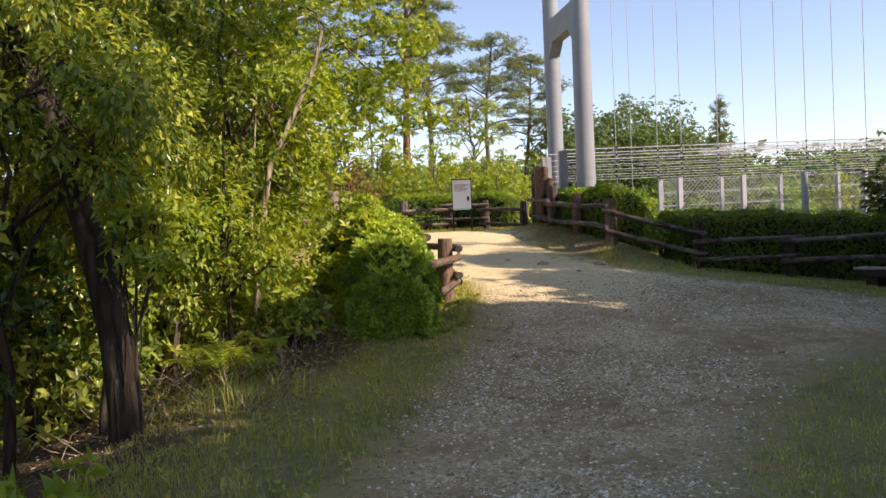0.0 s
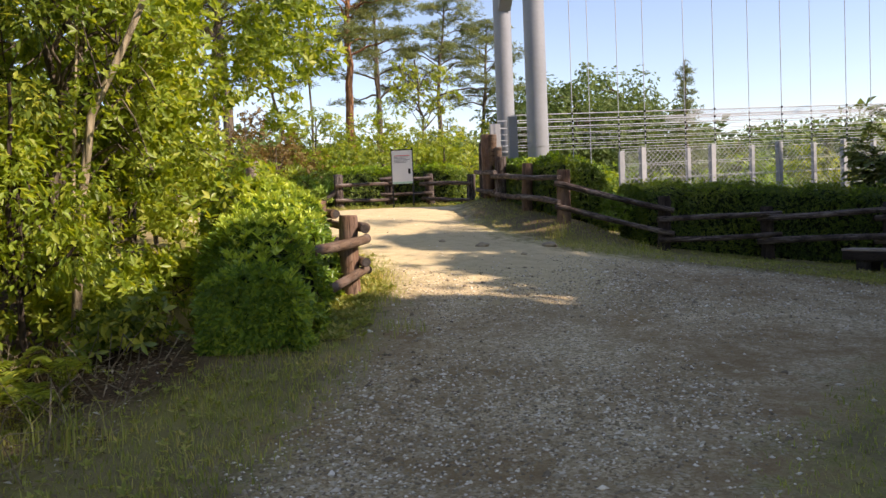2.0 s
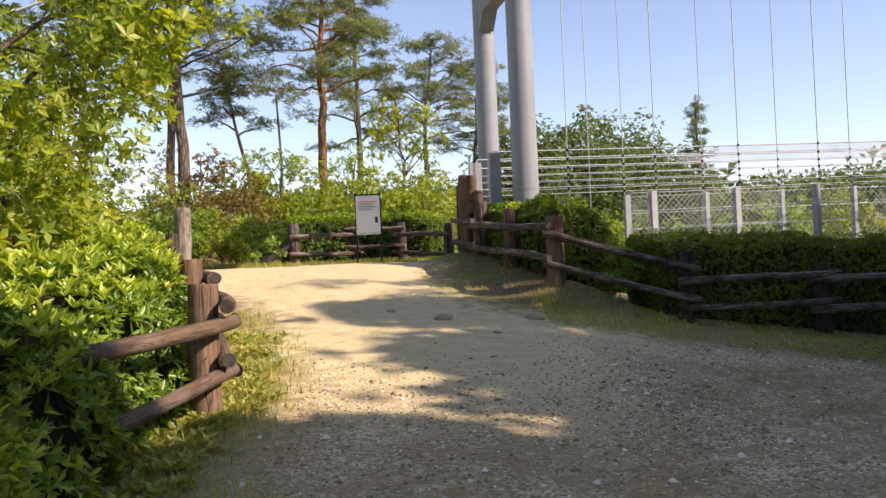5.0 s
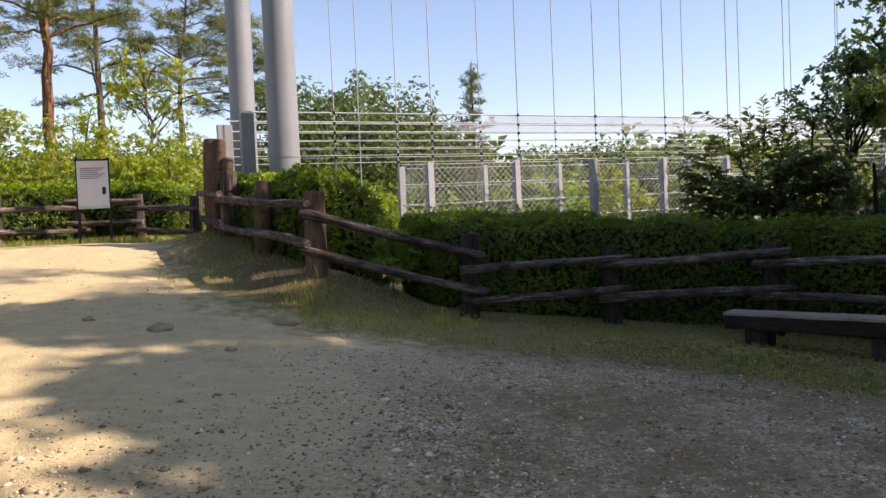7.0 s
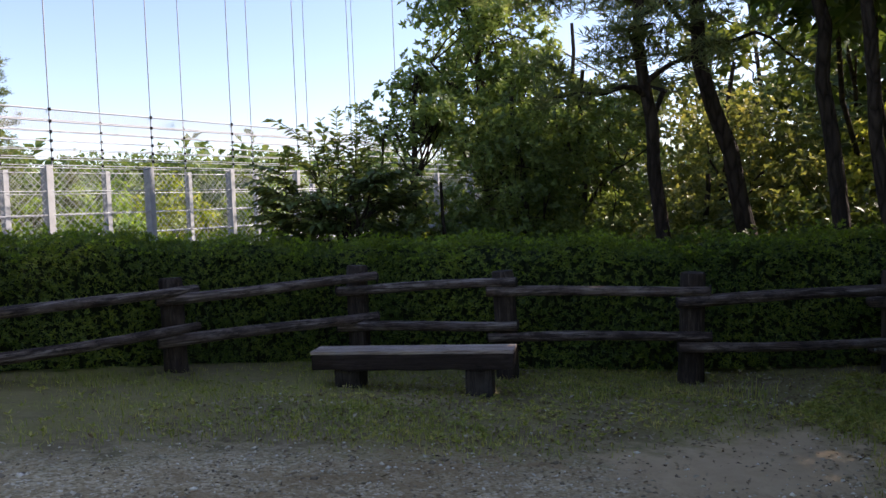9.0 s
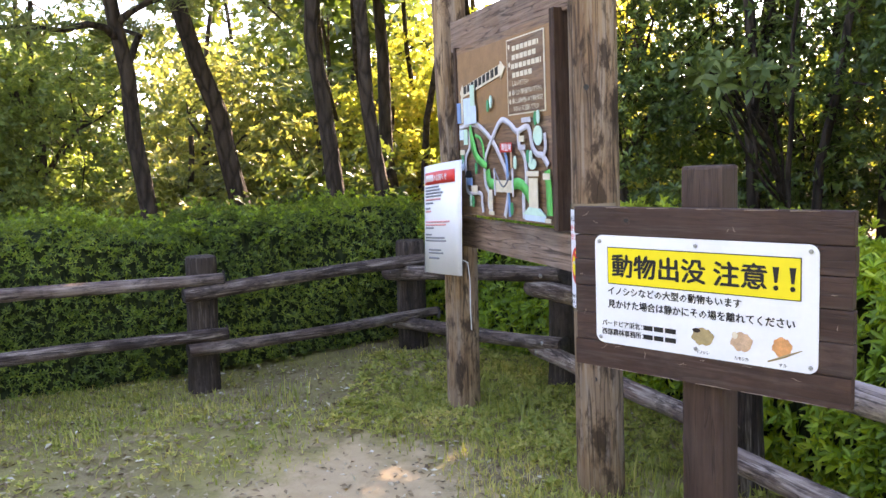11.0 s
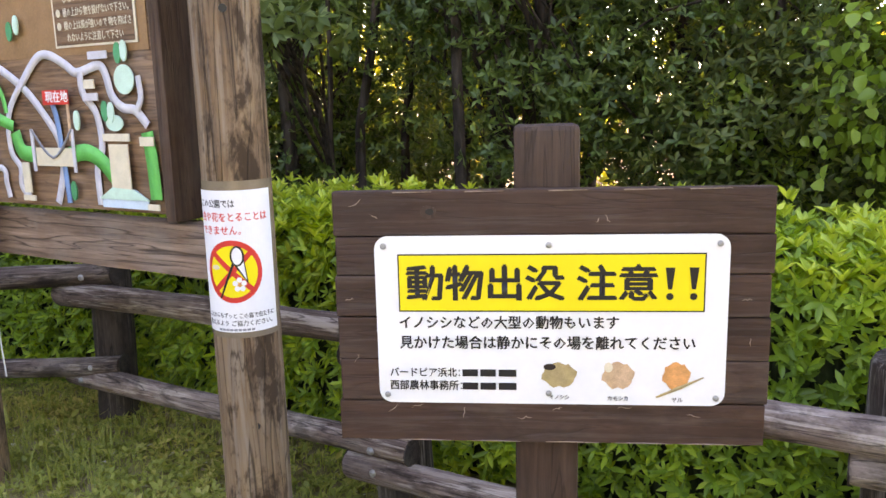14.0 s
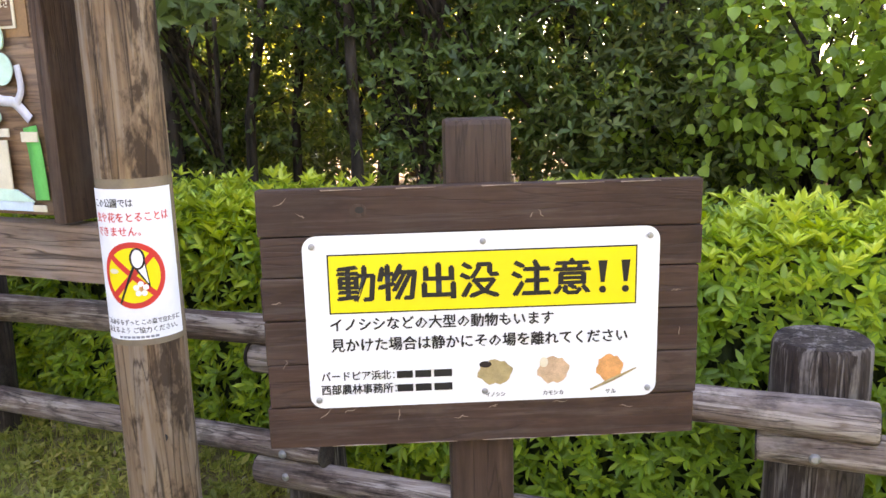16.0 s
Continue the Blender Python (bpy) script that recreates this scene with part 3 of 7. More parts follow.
def post_shape(height_, radius, seed, sides=18):
    r = np.random.RandomState(seed)
    zs = np.array([-0.25, 0.0, 0.25, 0.5, 0.75, 0.94, 0.985, 1.0]) * height_
    zs[0] = -0.3
    rad = radius * np.array([1.02, 1.03, 1.0, 0.99, 0.985, 0.98, 0.96, 0.9])
    path = np.stack([0.012 * np.sin(zs * 3 + seed), 0.012 * np.cos(zs * 2.3 + seed), zs], -1)
    return tube(path, rad, sides, wob=0.014, rng=r)


def along_x(a, b):
    a, b = Vector(a), Vector(b)
    return Matrix.Translation(a) @ (b - a).to_track_quat("X", "Z").to_matrix().to_4x4()


def fence(name, pts, label, rail_m, post_m, face, top, low, post_h, rail_r=0.06, post_r=0.115, over=0.16, bolts=(), seed=0, tops=None, rails=None, wide=None, pale=99):
    """Posts with two rails each way; the rails of each span are lapped one over the other at the posts.
    face: +1 or -1, the side of the posts on which the rails are fixed."""
    base = thing(name, (0, 0, 0), label, "fence")
    rnd = np.random.RandomState(seed)
    n = len(pts)
    ground = [ground_at(*p) for p in pts]
    for i, (x, y) in enumerate(pts):
        h = post_h + rnd.uniform(-0.04, 0.05) if tops is None or tops[i] is None else tops[i] - ground[i]
        part("post", post_shape(h, post_r * rnd.uniform(0.92, 1.08) if not wide or i not in wide else wide[i], seed * 31 + i), M_POSTDARK if post_m is M_POST and 4 <= i < 11 else M_REDPOST if post_m is M_POST and i in (2, 3) and n > 9 else post_m, base, at=pose(x, y, ground[i], rnd.uniform(-1.5, 1.5), rnd.uniform(-1.5, 1.5), rnd.uniform(0, 360)), smooth=True)
    for i in range(n - 1):
        (ax, ay), (bx, by) = pts[i], pts[i + 1]
        w = Vector((bx - ax, by - ay, 0)).normalized()
        side = Vector((-w.y, w.x, 0)) * face * (post_r + rail_r * 0.75)
        lap = rail_r * 1.05 if i % 2 else -rail_r * 1.05
        for k, hgt in enumerate((top, low)):
            za, zb = (ground[i] + hgt + lap, ground[i + 1] + hgt + lap) if rails is None else rails[i][k]
            a = Vector((ax, ay, za + rnd.uniform(-0.012, 0.012))) + side - w * over
            b = Vector((bx, by, zb + rnd.uniform(-0.012, 0.012))) + side + w * over
            rail = part("rail", log((b - a).length, rail_r * rnd.uniform(0.9, 1.1) * (0.84 if rail_m is M_RAIL and i < 9 else 1.0), seed * 77 + i * 2 + k), M_PALELOG if i >= pale else rail_m, base, at=along_x(a, b), smooth=True)
            if rail_m is M_REDLOG or (rail_m is M_RAIL and i >= 5):
                for d in (-0.002, (b - a).length + 0.002):
                    part("end_grain", tube([(-0.003, 0, 0), (0.003, 0, 0)], rail_r * 0.9, 14), M_LOGEND, rail, "dark cut end of the log", at=pose(d, 0, 0))
            if i in bolts:
                for d in (over, (b - a).length - over):
                    s = tube([(0, 0, 0), (0, 0.006 * face, 0), (0, 0.014 * face, 0)], [0.017, 0.017, 0.009], 12)
                    part("bolt", s, M_BOLT, rail, "zinc-plated bolt head", at=pose(d, rail_r * 0.98 * face, 0.0), smooth=True)
    return base


# from span 10 on, light on the rails is put into a paler wood
fence("log_fence", MAIN, "weathered grey-brown log fence with two lapped rails", M_RAIL, M_POST, -1, 0.78, 0.34, 0.93, bolts=(9, 10, 11, 12), seed=3, wide={12: 0.15, 11: 0.122, 9: 0.135}, pale=10,
      tops=[2.92, 2.46, 2.2, 1.98, 1.45, 1.2, 1.2, 1.12, 1.05, 1.0, 1.0, 0.98, 0.96, 0.96],
      rails=[((2.26, 2.1), (1.8, 1.7)), ((2.05, 1.93), (1.66, 1.55)), ((1.96, 1.84), (1.57, 1.43)), ((1.74, 1.2), (1.35, 0.83)), ((1.06, 1.1), (0.73, 0.71)), ((1.0, 1.07), (0.6, 0.67)), ((0.94, 1.01), (0.55, 0.59)), ((0.91, 0.885), (0.475, 0.46)),
             ((0.775, 0.84), (0.345, 0.33)), ((0.715, 0.87), (0.24, 0.385)), ((0.75, 0.87), (0.285, 0.37)), ((0.74, 0.77), (0.255, 0.31)), ((0.65, 0.7), (0.19, 0.25))])
fence("log_fence", LEFT, "reddish-brown log fence with two rails beside the hedge", M_REDLOG, M_REDPOST, -1, 0.63, 0.22, 0.88, rail_r=0.053, post_r=0.102, seed=5, tops=[None, 1.37, 1.56, None],
      rails=[((1.02, 1.11), (0.63, 0.77)), ((1.22, 1.29), (0.85, 0.93)), ((1.4, 1.5), (1.04, 1.12))])
fence("log_fence", FARF, "dark log fence at the end of the sandy path", M_RAIL, M_POST, -1, 0.72, 0.32, 0.9, seed=8)

# the stout gate post at the end of the fence, and its shorter neighbour
g = ground_at(2.57, 20.55)
gate = thing("gate_post", (2.57, 20.55, g), "thick reddish-brown split log gate post with a notched top", "post")
part("post", post_shape(1.45, 0.14, 71), M_REDPOST, gate, smooth=True)
part("block", post_shape(1.14, 0.085, 72), M_REDLOG, gate, "shorter lighter round post bound to it", at=pose(0.2, -0.19, 0, 1, 1, 0), smooth=True)
part("block", post_shape(0.4, 0.1, 73), M_REDLOG, gate, "split lighter piece on the top", at=pose(0.1, -0.08, 1.04, 4, 3, 0), smooth=True)
gate = thing("gate_post", (-2.84, 20.9, ground_at(-2.84, 20.9)), "thick round grey-brown log gate post", "post")
part("post", post_shape(1.2, 0.155, 74), M_GREYPOST, gate, smooth=True)
fence("log_fence", [(-3.0, 20.8), (-4.9, 20.4), (-6.8, 20.2)], "pale weathered log fence beside the grey gate post", M_PALELOG, M_POST, -1, 0.5, 0.16, 0.75, seed=9)
slant = thing("fallen_log", (-1.75, 23.25, ground_at(-1.75, 23.25)), "dark log that leans against the end of the fence", "log")
part("log", log(0.95, 0.075, 610), M_LOGEND, slant, at=pose(0, 0, 0.04, 0, -38, 12), smooth=True)

# ---- bench ----
def build_bench():
    a, b = Vector((7.42, 14.49, 0)), Vector((8.37, 12.91, 0))
    w = (b - a).normalized()
    back = Vector((-w.y, w.x, 0))
    mid = (a + b) / 2 + back * 0.155
    z = ground_at(mid.x, mid.y)
    m = Matrix.Translation((mid.x, mid.y, z)) @ Matrix.Rotation(math.atan2(w.y, w.x), 4, "Z")
    bench = thing("bench", m, "low weathered half-log bench on two wooden blocks", "bench")
    top = 0.505 - z
    part("seat", soft_box((1.84, 0.31, 0.15), 0.018, 0.012, 2, 9), M_BENCH, bench, "dark brown thick plank seat", at=pose(0, 0, top - 0.1), smooth=False)
    # added slab: its pale colour stands for light on the seat's top
    part("seat_top", soft_box((1.845, 0.315, 0.034), 0.008, 0.004, 3, 9), M_BENCHLIT, bench, "grey weathered top face, added as a board and paled for light", at=pose(0, 0, top - 0.014), smooth=False)
    for x in (-0.6, 0.6):
        part("leg", soft_box((0.24, 0.28, top - 0.17 + 0.1), 0.02, 0.01, x), M_BENCHLEG, bench, at=pose(x, 0.03, (top - 0.17 - 0.1) / 2))


build_bench()


# ---- flat print ----
def flat(points, depth=0.0015):
    """A thin plate with the outline given in x and z, its face towards -y."""
    bm = bmesh.new()
    vs = [bm.verts.new((x, 0, z)) for x, z in points]
    f = bm.faces.new(vs)
    ext = bmesh.ops.extrude_face_region(bm, geom=[f])
    bmesh.ops.translate(bm, vec=(0, -depth, 0), verts=[e for e in ext["geom"] if isinstance(e, bmesh.types.BMVert)])
    bmesh.ops.recalc_face_normals(bm, faces=bm.faces)
    return bm


def rect(x0, z0, x1, z1, r=0.0, n=5):
    if r <= 0:
        return [(x0, z0), (x1, z0), (x1, z1), (x0, z1)]
    out = []
    for cx, cz, s in ((x1 - r, z0 + r, -90), (x1 - r, z1 - r, 0), (x0 + r, z1 - r, 90), (x0 + r, z0 + r, 180)):
        out += [(cx + r * math.cos(radians(s + 90 * k / n)), cz + r * math.sin(radians(s + 90 * k / n))) for k in range(n + 1)]
    return out


def oval(cx, cz, rx, rz, n=24):
    return [(cx + rx * math.cos(2 * math.pi * k / n), cz + rz * math.sin(2 * math.pi * k / n)) for k in range(n)]


def ribbon(pts, width, depth=0.003, steps=5):
    """A painted strip that follows a smooth line in x and z."""
    p = np.array(pts, float)
    out = []
    for i in range(len(p) - 1):
        p0, p1, p2, p3 = p[max(i - 1, 0)], p[i], p[i + 1], p[min(i + 2, len(p) - 1)]
        for t in np.linspace(0, 1, steps, endpoint=False):
            out.append(0.5 * ((2 * p1) + (p2 - p0) * t + (2 * p0 - 5 * p1 + 4 * p2 - p3) * t * t + (3 * p1 - p0 - 3 * p2 + p3) * t ** 3))
    out.append(p[-1])
    c = np.array(out)
    d = unit(np.gradient(c, axis=0))
    nrm = np.stack([-d[:, 1], d[:, 0]], -1)
    w = np.interp(np.linspace(0, 1, len(c)), np.linspace(0, 1, np.size(width)), np.atleast_1d(width))[:, None] / 2
    a, b = c + nrm * w, c - nrm * w
    n = len(c)
    v = np.concatenate([np.stack([q[:, 0], np.full(n, y), q[:, 1]], -1) for q, y in ((a, -depth), (b, -depth), (a, 0), (b, 0))])
    i = np.arange(n - 1)
    s = Shape()
    s.add(v, np.concatenate([np.stack([i, i + 1, i + 1 + n, i + n], -1), np.stack([i + 2 * n, i + 2 * n + 1, i + 1, i], -1), np.stack([i + n, i + n + 1, i + 3 * n + 1, i + 3 * n], -1)]))
    return s


def lettering(body, size, bold=0.0, depth=0.0006, align="LEFT", squeeze=1.0):
    """Letters of the built-in font as a mesh, face towards -y, baseline on z = 0."""
    c = bpy.data.curves.new("letters", "FONT")
    c.body, c.size, c.offset, c.extrude, c.align_x = body, size, bold, depth, align
    c.resolution_u = 1
    ob = new("letters", c)
    bpy.context.view_layer.update()
    me = bpy.data.meshes.new_from_object(ob.evaluated_get(bpy.context.evaluated_depsgraph_get()))
    bpy.data.objects.remove(ob)
    me.transform(Matrix.Diagonal((squeeze, 1, 1, 1)))
    me.transform(Matrix.Rotation(radians(90), 4, "X"))
    return me


def letters(name, body, x, z, w, h, mat, parent, y, bold=0.0, label="", roll=None):
    """Words fitted into a box w wide and h high whose lower left corner is x, z; bold: strokes thickened by that part of the size."""
    me = lettering(body, 1.0, 0.0)
    co = np.empty(len(me.vertices) * 3, np.float32)
    me.vertices.foreach_get("co", co)
    co = co.reshape(-1, 3).astype(float)
    tris = np.empty(len(me.loops), np.int32)
    me.loops.foreach_get("vertex_index", tris)
    polys = [tuple(tris[p.loop_start:p.loop_start + p.loop_total]) for p in me.polygons]
    f3 = np.array([q for q in polys if len(q) == 3]).reshape(-1, 3)
    f4 = np.array([q for q in polys if len(q) == 4]).reshape(-1, 4)
    bpy.data.meshes.remove(me)
    lo, hi = co.min(0), co.max(0)
    co[:, 0] = (co[:, 0] - lo[0]) / (hi[0] - lo[0]) * w + x
    co[:, 2] = (co[:, 2] - lo[2]) / (hi[2] - lo[2]) * h + z
    co[:, 1] *= 0.5
    s = Shape()
    em = h
    steps = [(0, 0)] if not bold else [(-1, -0.5), (1, -0.5), (0, 0.8)]
    for k, (dx, dz) in enumerate(steps):
        q = co + np.array([dx * bold * em, -0.00007 * k, dz * bold * em])
        if roll is not None:
            q = roll(q).astype(float)
        n0 = s.n
        s.add(q, f3 if len(f3) else f4)
        if len(f3) and len(f4):
            s.f4.append(f4 + n0)
    ob = part(name, s, mat, parent, label, at=pose(0, y, 0))
    return ob


# ---- the warning board ----
def build_warning():
    tl, tr = Vector((6.880, 9.459, 0)), Vector((6.297, 8.778, 0))
    w = (tr - tl).normalized()
    mid = (tl + tr) / 2
    m = Matrix.Translation((mid.x, mid.y, 0)) @ Matrix.Rotation(math.atan2(w.y, w.x), 4, "Z")
    W, top, bot = 0.898, 1.561, 1.012
    sign = thing("warning_sign", m, "dark brown board with a white warning sheet on a square post", "sign")
    g0 = ground_at(mid.x, mid.y)
    part("post", soft_box((0.137, 0.112, 1.688 - g0 + 0.3), 0.012, 0.002, 3, 6), M_STAINPOST, sign, at=pose(-0.002, 0.09, (1.688 + g0 - 0.3) / 2))
    zs = [top, 1.466, 1.382, 1.292, 1.198, 1.104, bot]
    for i, (a, b) in enumerate(zip(zs[:-1], zs[1:])):
        gap = 0.0035 if i % 2 else 0.0012
        part("plank", soft_box((W, 0.032, a - b - gap), 0.0022 if i % 2 else 0.004, 0.0012, i + 4, 12), M_PLANK, sign, at=pose((0.0, 0.003, -0.002, 0.001, 0.002, -0.003)[i], 0.016, (a + b) / 2))
    rs = np.random.RandomState(12)
    for cx, cz, L, ang in [(-0.4, 1.536, 0.05, 20), (-0.36, 1.508, 0.03, -30), (0.12, 1.5, 0.035, -40), (0.1, 1.497, 0.02, 60), (-0.33, 1.09, 0.06, 35), (-0.28, 1.094, 0.05, 25), (-0.18, 1.08, 0.045, 75), (-0.05, 1.07, 0.05, 4), (0.02, 1.092, 0.03, 10), (0.16, 1.096, 0.05, 2), (0.3, 1.08, 0.035, -15), (0.4, 1.33, 0.04, 5), (0.41, 1.24, 0.03, 80), (-0.41, 1.2, 0.03, 70), (-0.42, 1.33, 0.03, 12)]:
        t = np.linspace(-0.3, 0.3, 5)
        pts = [(cx + u * L * math.cos(radians(ang)) + rs.normal(0, 0.0015), cz + u * L * math.sin(radians(ang)) + rs.normal(0, 0.0015)) for u in t]
        part("scratch", ribbon(pts, [0.0006, 0.0019, 0.0006], 0.0004), M_SCRATCH, sign, "pale scratch in the stain", at=pose(0, -0.0012, 0))
    for ex in (-0.27, -0.12, 0.05, 0.2, 0.33):
        part("worn_edge", ribbon([(ex - 0.07 * rs.uniform(0.5, 1), bot + 0.0035), (ex, bot + 0.004), (ex + 0.06, bot + 0.003)], [0.001, 0.0028, 0.001], 0.0006), M_SCRATCH, sign, "pale worn edge", at=pose(0, -0.0012, 0))
        part("worn_edge", ribbon([(ex - 0.05, top - 0.003), (ex + 0.05 * rs.uniform(0.5, 1), top - 0.0025)], [0.003, 0.001], 0.0006), M_SCRATCH, sign, at=pose(0, -0.0012, 0))
    part("knot", flat(oval(-0.247, 1.516, 0.017, 0.014, 18), 0.0006), M_STAINPOST, sign, "dark knot in the plank", at=pose(0, -0.0008, 0))
    part("knot", flat(oval(-0.244, 1.517, 0.009, 0.007, 14), 0.0006), M_BLACK, sign, at=pose(0, -0.0012, 0))
    x0, x1, z0, z1 = -0.362, 0.362, 1.103, 1.467
    sheet = part("sheet", flat(rect(x0, z0, x1, z1, 0.028, 6), 0.003), M_WHITE, sign, "white printed metal sheet with rounded corners", at=pose(0, -0.0025, 0))
    part("border", flat(rect(-0.3135, 1.3055, 0.3155, 1.429), 0.0008), M_BLACK, sheet, at=pose(0, -0.0034, 0))
    part("panel", flat(rect(-0.3105, 1.3085, 0.3125, 1.426), 0.0008), M_YELLOW, sheet, "yellow warning panel", at=pose(0, -0.0044, 0))
    letters("heading", "動物出没", -0.294, 1.331, 0.325, 0.074, M_BLACK, sheet, -0.0058, 0.034)
    letters("heading", "注意", 0.059, 1.331, 0.159, 0.074, M_BLACK, sheet, -0.0058, 0.034)
    for ex in (0.2447, 0.292):
        part("exclamation_mark", flat([(ex - 0.004, 1.3535), (ex + 0.004, 1.3535), (ex + 0.0095, 1.399), (ex - 0.0095, 1.399)], 0.0008), M_BLACK, sheet, at=pose(0, -0.0054, 0))
        part("exclamation_dot", flat(oval(ex, 1.3385, 0.0075, 0.0075, 14), 0.0008), M_BLACK, sheet, at=pose(0, -0.0054, 0))
    letters("text_line", "イノシシなどの大型の動物もいます", -0.313, 1.2685, 0.4565, 0.028, M_BLACK, sheet, -0.0040, 0.026)
    letters("text_line", "見かけた場合は静かにその場を離れてください", -0.313, 1.2245, 0.612, 0.0285, M_BLACK, sheet, -0.0040, 0.026)
    letters("text_line", "バードピア浜北：", -0.337, 1.162, 0.15, 0.02, M_BLACK, sheet, -0.0040, 0.022)
    letters("text_line", "西部農林事務所：", -0.338, 1.1325, 0.155, 0.0215, M_BLACK, sheet, -0.0040, 0.022)
    for v in (1.1635, 1.134):
        for a, b in ((-0.182, -0.149), (-0.144, -0.111), (-0.105, -0.0675)):
            part("bar", flat(rect(a, v, b, v + 0.0155), 0.0006), M_BLACK, sheet, at=pose(0, -0.0038, 0))
    # three plain shapes in the colours of the printed pictures
    for cx, mat, rx, rz in ((0.022, M_TAN, 0.036, 0.027), (0.144, M_FAWN, 0.033, 0.029), (0.263, M_ORANGE, 0.028, 0.029)):
        body = [(cx + rx * math.cos(k / 20 * 2 * math.pi) * (1 + 0.1 * math.sin(k * 1.9)), 1.168 + rz * math.sin(k / 20 * 2 * math.pi) * (1 + 0.12 * math.cos(k * 2.3))) for k in range(20)]
        part("picture", flat(body, 0.0006), mat, sheet, "plain coloured shape", at=pose(0, -0.0036, 0))
    part("picture", flat(oval(0.002, 1.186, 0.013, 0.007, 14), 0.0006), M_BENCH, sheet, "plain dark shape", at=pose(0, -0.0044, 0))
    part("picture", flat(oval(0.124, 1.186, 0.009, 0.011, 14), 0.0006), M_CREAM, sheet, "plain pale shape", at=pose(0, -0.0044, 0))
    part("picture", ribbon([(0.222, 1.121), (0.268, 1.142), (0.319, 1.166)], [0.004, 0.007, 0.002], 0.0006), M_TAN, sheet, at=pose(0, -0.0045, 0))
    for cx, cz, body, ww in ((0.0225, 1.1145, "イノシシ", 0.041), (0.144, 1.113, "カモシカ", 0.042), (0.266, 1.111, "サル", 0.022)):
        letters("caption", body, cx - ww / 2, cz, ww, 0.0095, M_BLACK, sheet, -0.0040, 0.02)
    for cx, cz in ((-0.3425, 1.4465), (0.0, 1.447), (0.341, 1.448), (0.3435, 1.121), (-0.344, 1.122), (0.0, 1.128)):
        part("screw", tube([(cx, -0.0055, cz), (cx, -0.008, cz), (cx, -0.0095, cz)], [0.0065, 0.0062, 0.003], 10), M_BOLT, sheet, "small domed screw head", smooth=True)


build_warning()


# ---- the map board ----
def build_map():
    L, R = Vector((9.565, 10.0, 0)), Vector((7.95, 9.261, 0))
    w = (R - L).normalized()
    span = (R - L).length
    m = Matrix.Translation(L) @ Matrix.Rotation(math.atan2(w.y, w.x), 4, "Z")
    board = thing("map_board", m, "brown wooden park map board between two tall log posts", "notice board")
    g1, g2 = ground_at(L.x, L.y), ground_at(R.x, R.y)
    part("post", post_shape(2.95 - g1, 0.113, 41), M_POLE, board, "weathered grey-brown round log post", at=pose(0, 0, g1), smooth=True)
    pole_zs = np.array([-0.3, 0.0, 0.6, 1.2, 1.8, 2.4, 3.12 - g2, 3.15 - g2])
    pole = part("post", tube(np.stack([0 * pole_zs, 0 * pole_zs, pole_zs], -1), [0.116, 0.116, 0.114, 0.113, 0.112, 0.111, 0.11, 0.105], 40, wob=0.004, rng=np.random.RandomState(5)), M_POLE, board, "weathered grey-brown round log post", at=pose(span, 0, g2), smooth=True)
    # beams over and under the panel
    for z, h in ((1.248, 0.19), (2.515, 0.19)):
        part("beam", soft_box((span - 0.05, 0.09, h), 0.012, 0.004, z, 8), M_BEAM, board, at=pose(span / 2, 0.0, z))
    X0, X1, Z0, Z1 = 0.25, 1.52, 1.375, 2.42
    panel = part("panel", soft_box((X1 - X0, 0.04, Z1 - Z0), 0.004, 0.0, 1), M_MAPWOOD, board, "brown stained panel with the painted map", at=pose((X0 + X1) / 2, -0.05, (Z0 + Z1) / 2))
    part("side_board", soft_box((0.05, 0.22, Z1 - Z0 + 0.04), 0.004), M_MAPDARK, board, at=pose(X1 + 0.028, 0.02, (Z0 + Z1) / 2))
    part("side_board", soft_box((0.03, 0.16, Z1 - Z0 + 0.02), 0.004), M_MAPDARK, board, at=pose(X0 - 0.018, 0.0, (Z0 + Z1) / 2))
    cx, cz = (X0 + X1) / 2, (Z0 + Z1) / 2
    # u runs 0..1 across, v 0..1 downwards
    U = lambda u: (u - 0.5) * (X1 - X0)
    V = lambda v: (0.5 - v) * (Z1 - Z0)
    Y = -0.0215

    def on(name, sh, mat, lift=0.0, label=""):
        return part(name, sh, mat, panel, label, at=pose(0, Y - lift, 0))

    def road(pts, width=0.032, mat=M_ROADPAINT, lift=0.0, name="road"):
        on(name, ribbon([(U(u), V(v)) for u, v in pts], width, 0.004), mat, lift)

    on("sky_field", flat(rect(U(0.02), V(0.47), U(0.98), V(0.04)), 0.002), M_OCHRE, 0.0, "ochre upper field of the map")
    road([(0.02, 0.475), (0.16, 0.46), (0.27, 0.48), (0.41, 0.565), (0.5, 0.66), (0.565, 0.76), (0.57, 0.86), (0.55, 0.93), (0.53, 0.985)], lift=0.004)
    road([(0.41, 0.565), (0.5, 0.475), (0.56, 0.465), (0.63, 0.5), (0.68, 0.53), (0.77, 0.51), (0.8, 0.535), (0.82, 0.61), (0.86, 0.65), (0.91, 0.66), (0.955, 0.71)], lift=0.006)
    road([(0.41, 0.565), (0.35, 0.64), (0.325, 0.72), (0.33, 0.81), (0.365, 0.86), (0.36, 0.93), (0.4, 0.97)], 0.026, lift=0.008)
    road([(0.695, 0.53), (0.7, 0.6), (0.75, 0.67), (0.76, 0.78), (0.73, 0.86), (0.73, 0.98)], 0.03, lift=0.008)
    road([(0.155, 0.5), (0.15, 0.6), (0.1, 0.66), (0.1, 0.78), (0.12, 0.865), (0.27, 0.865), (0.285, 0.92), (0.295, 0.975)], 0.026, lift=0.01)
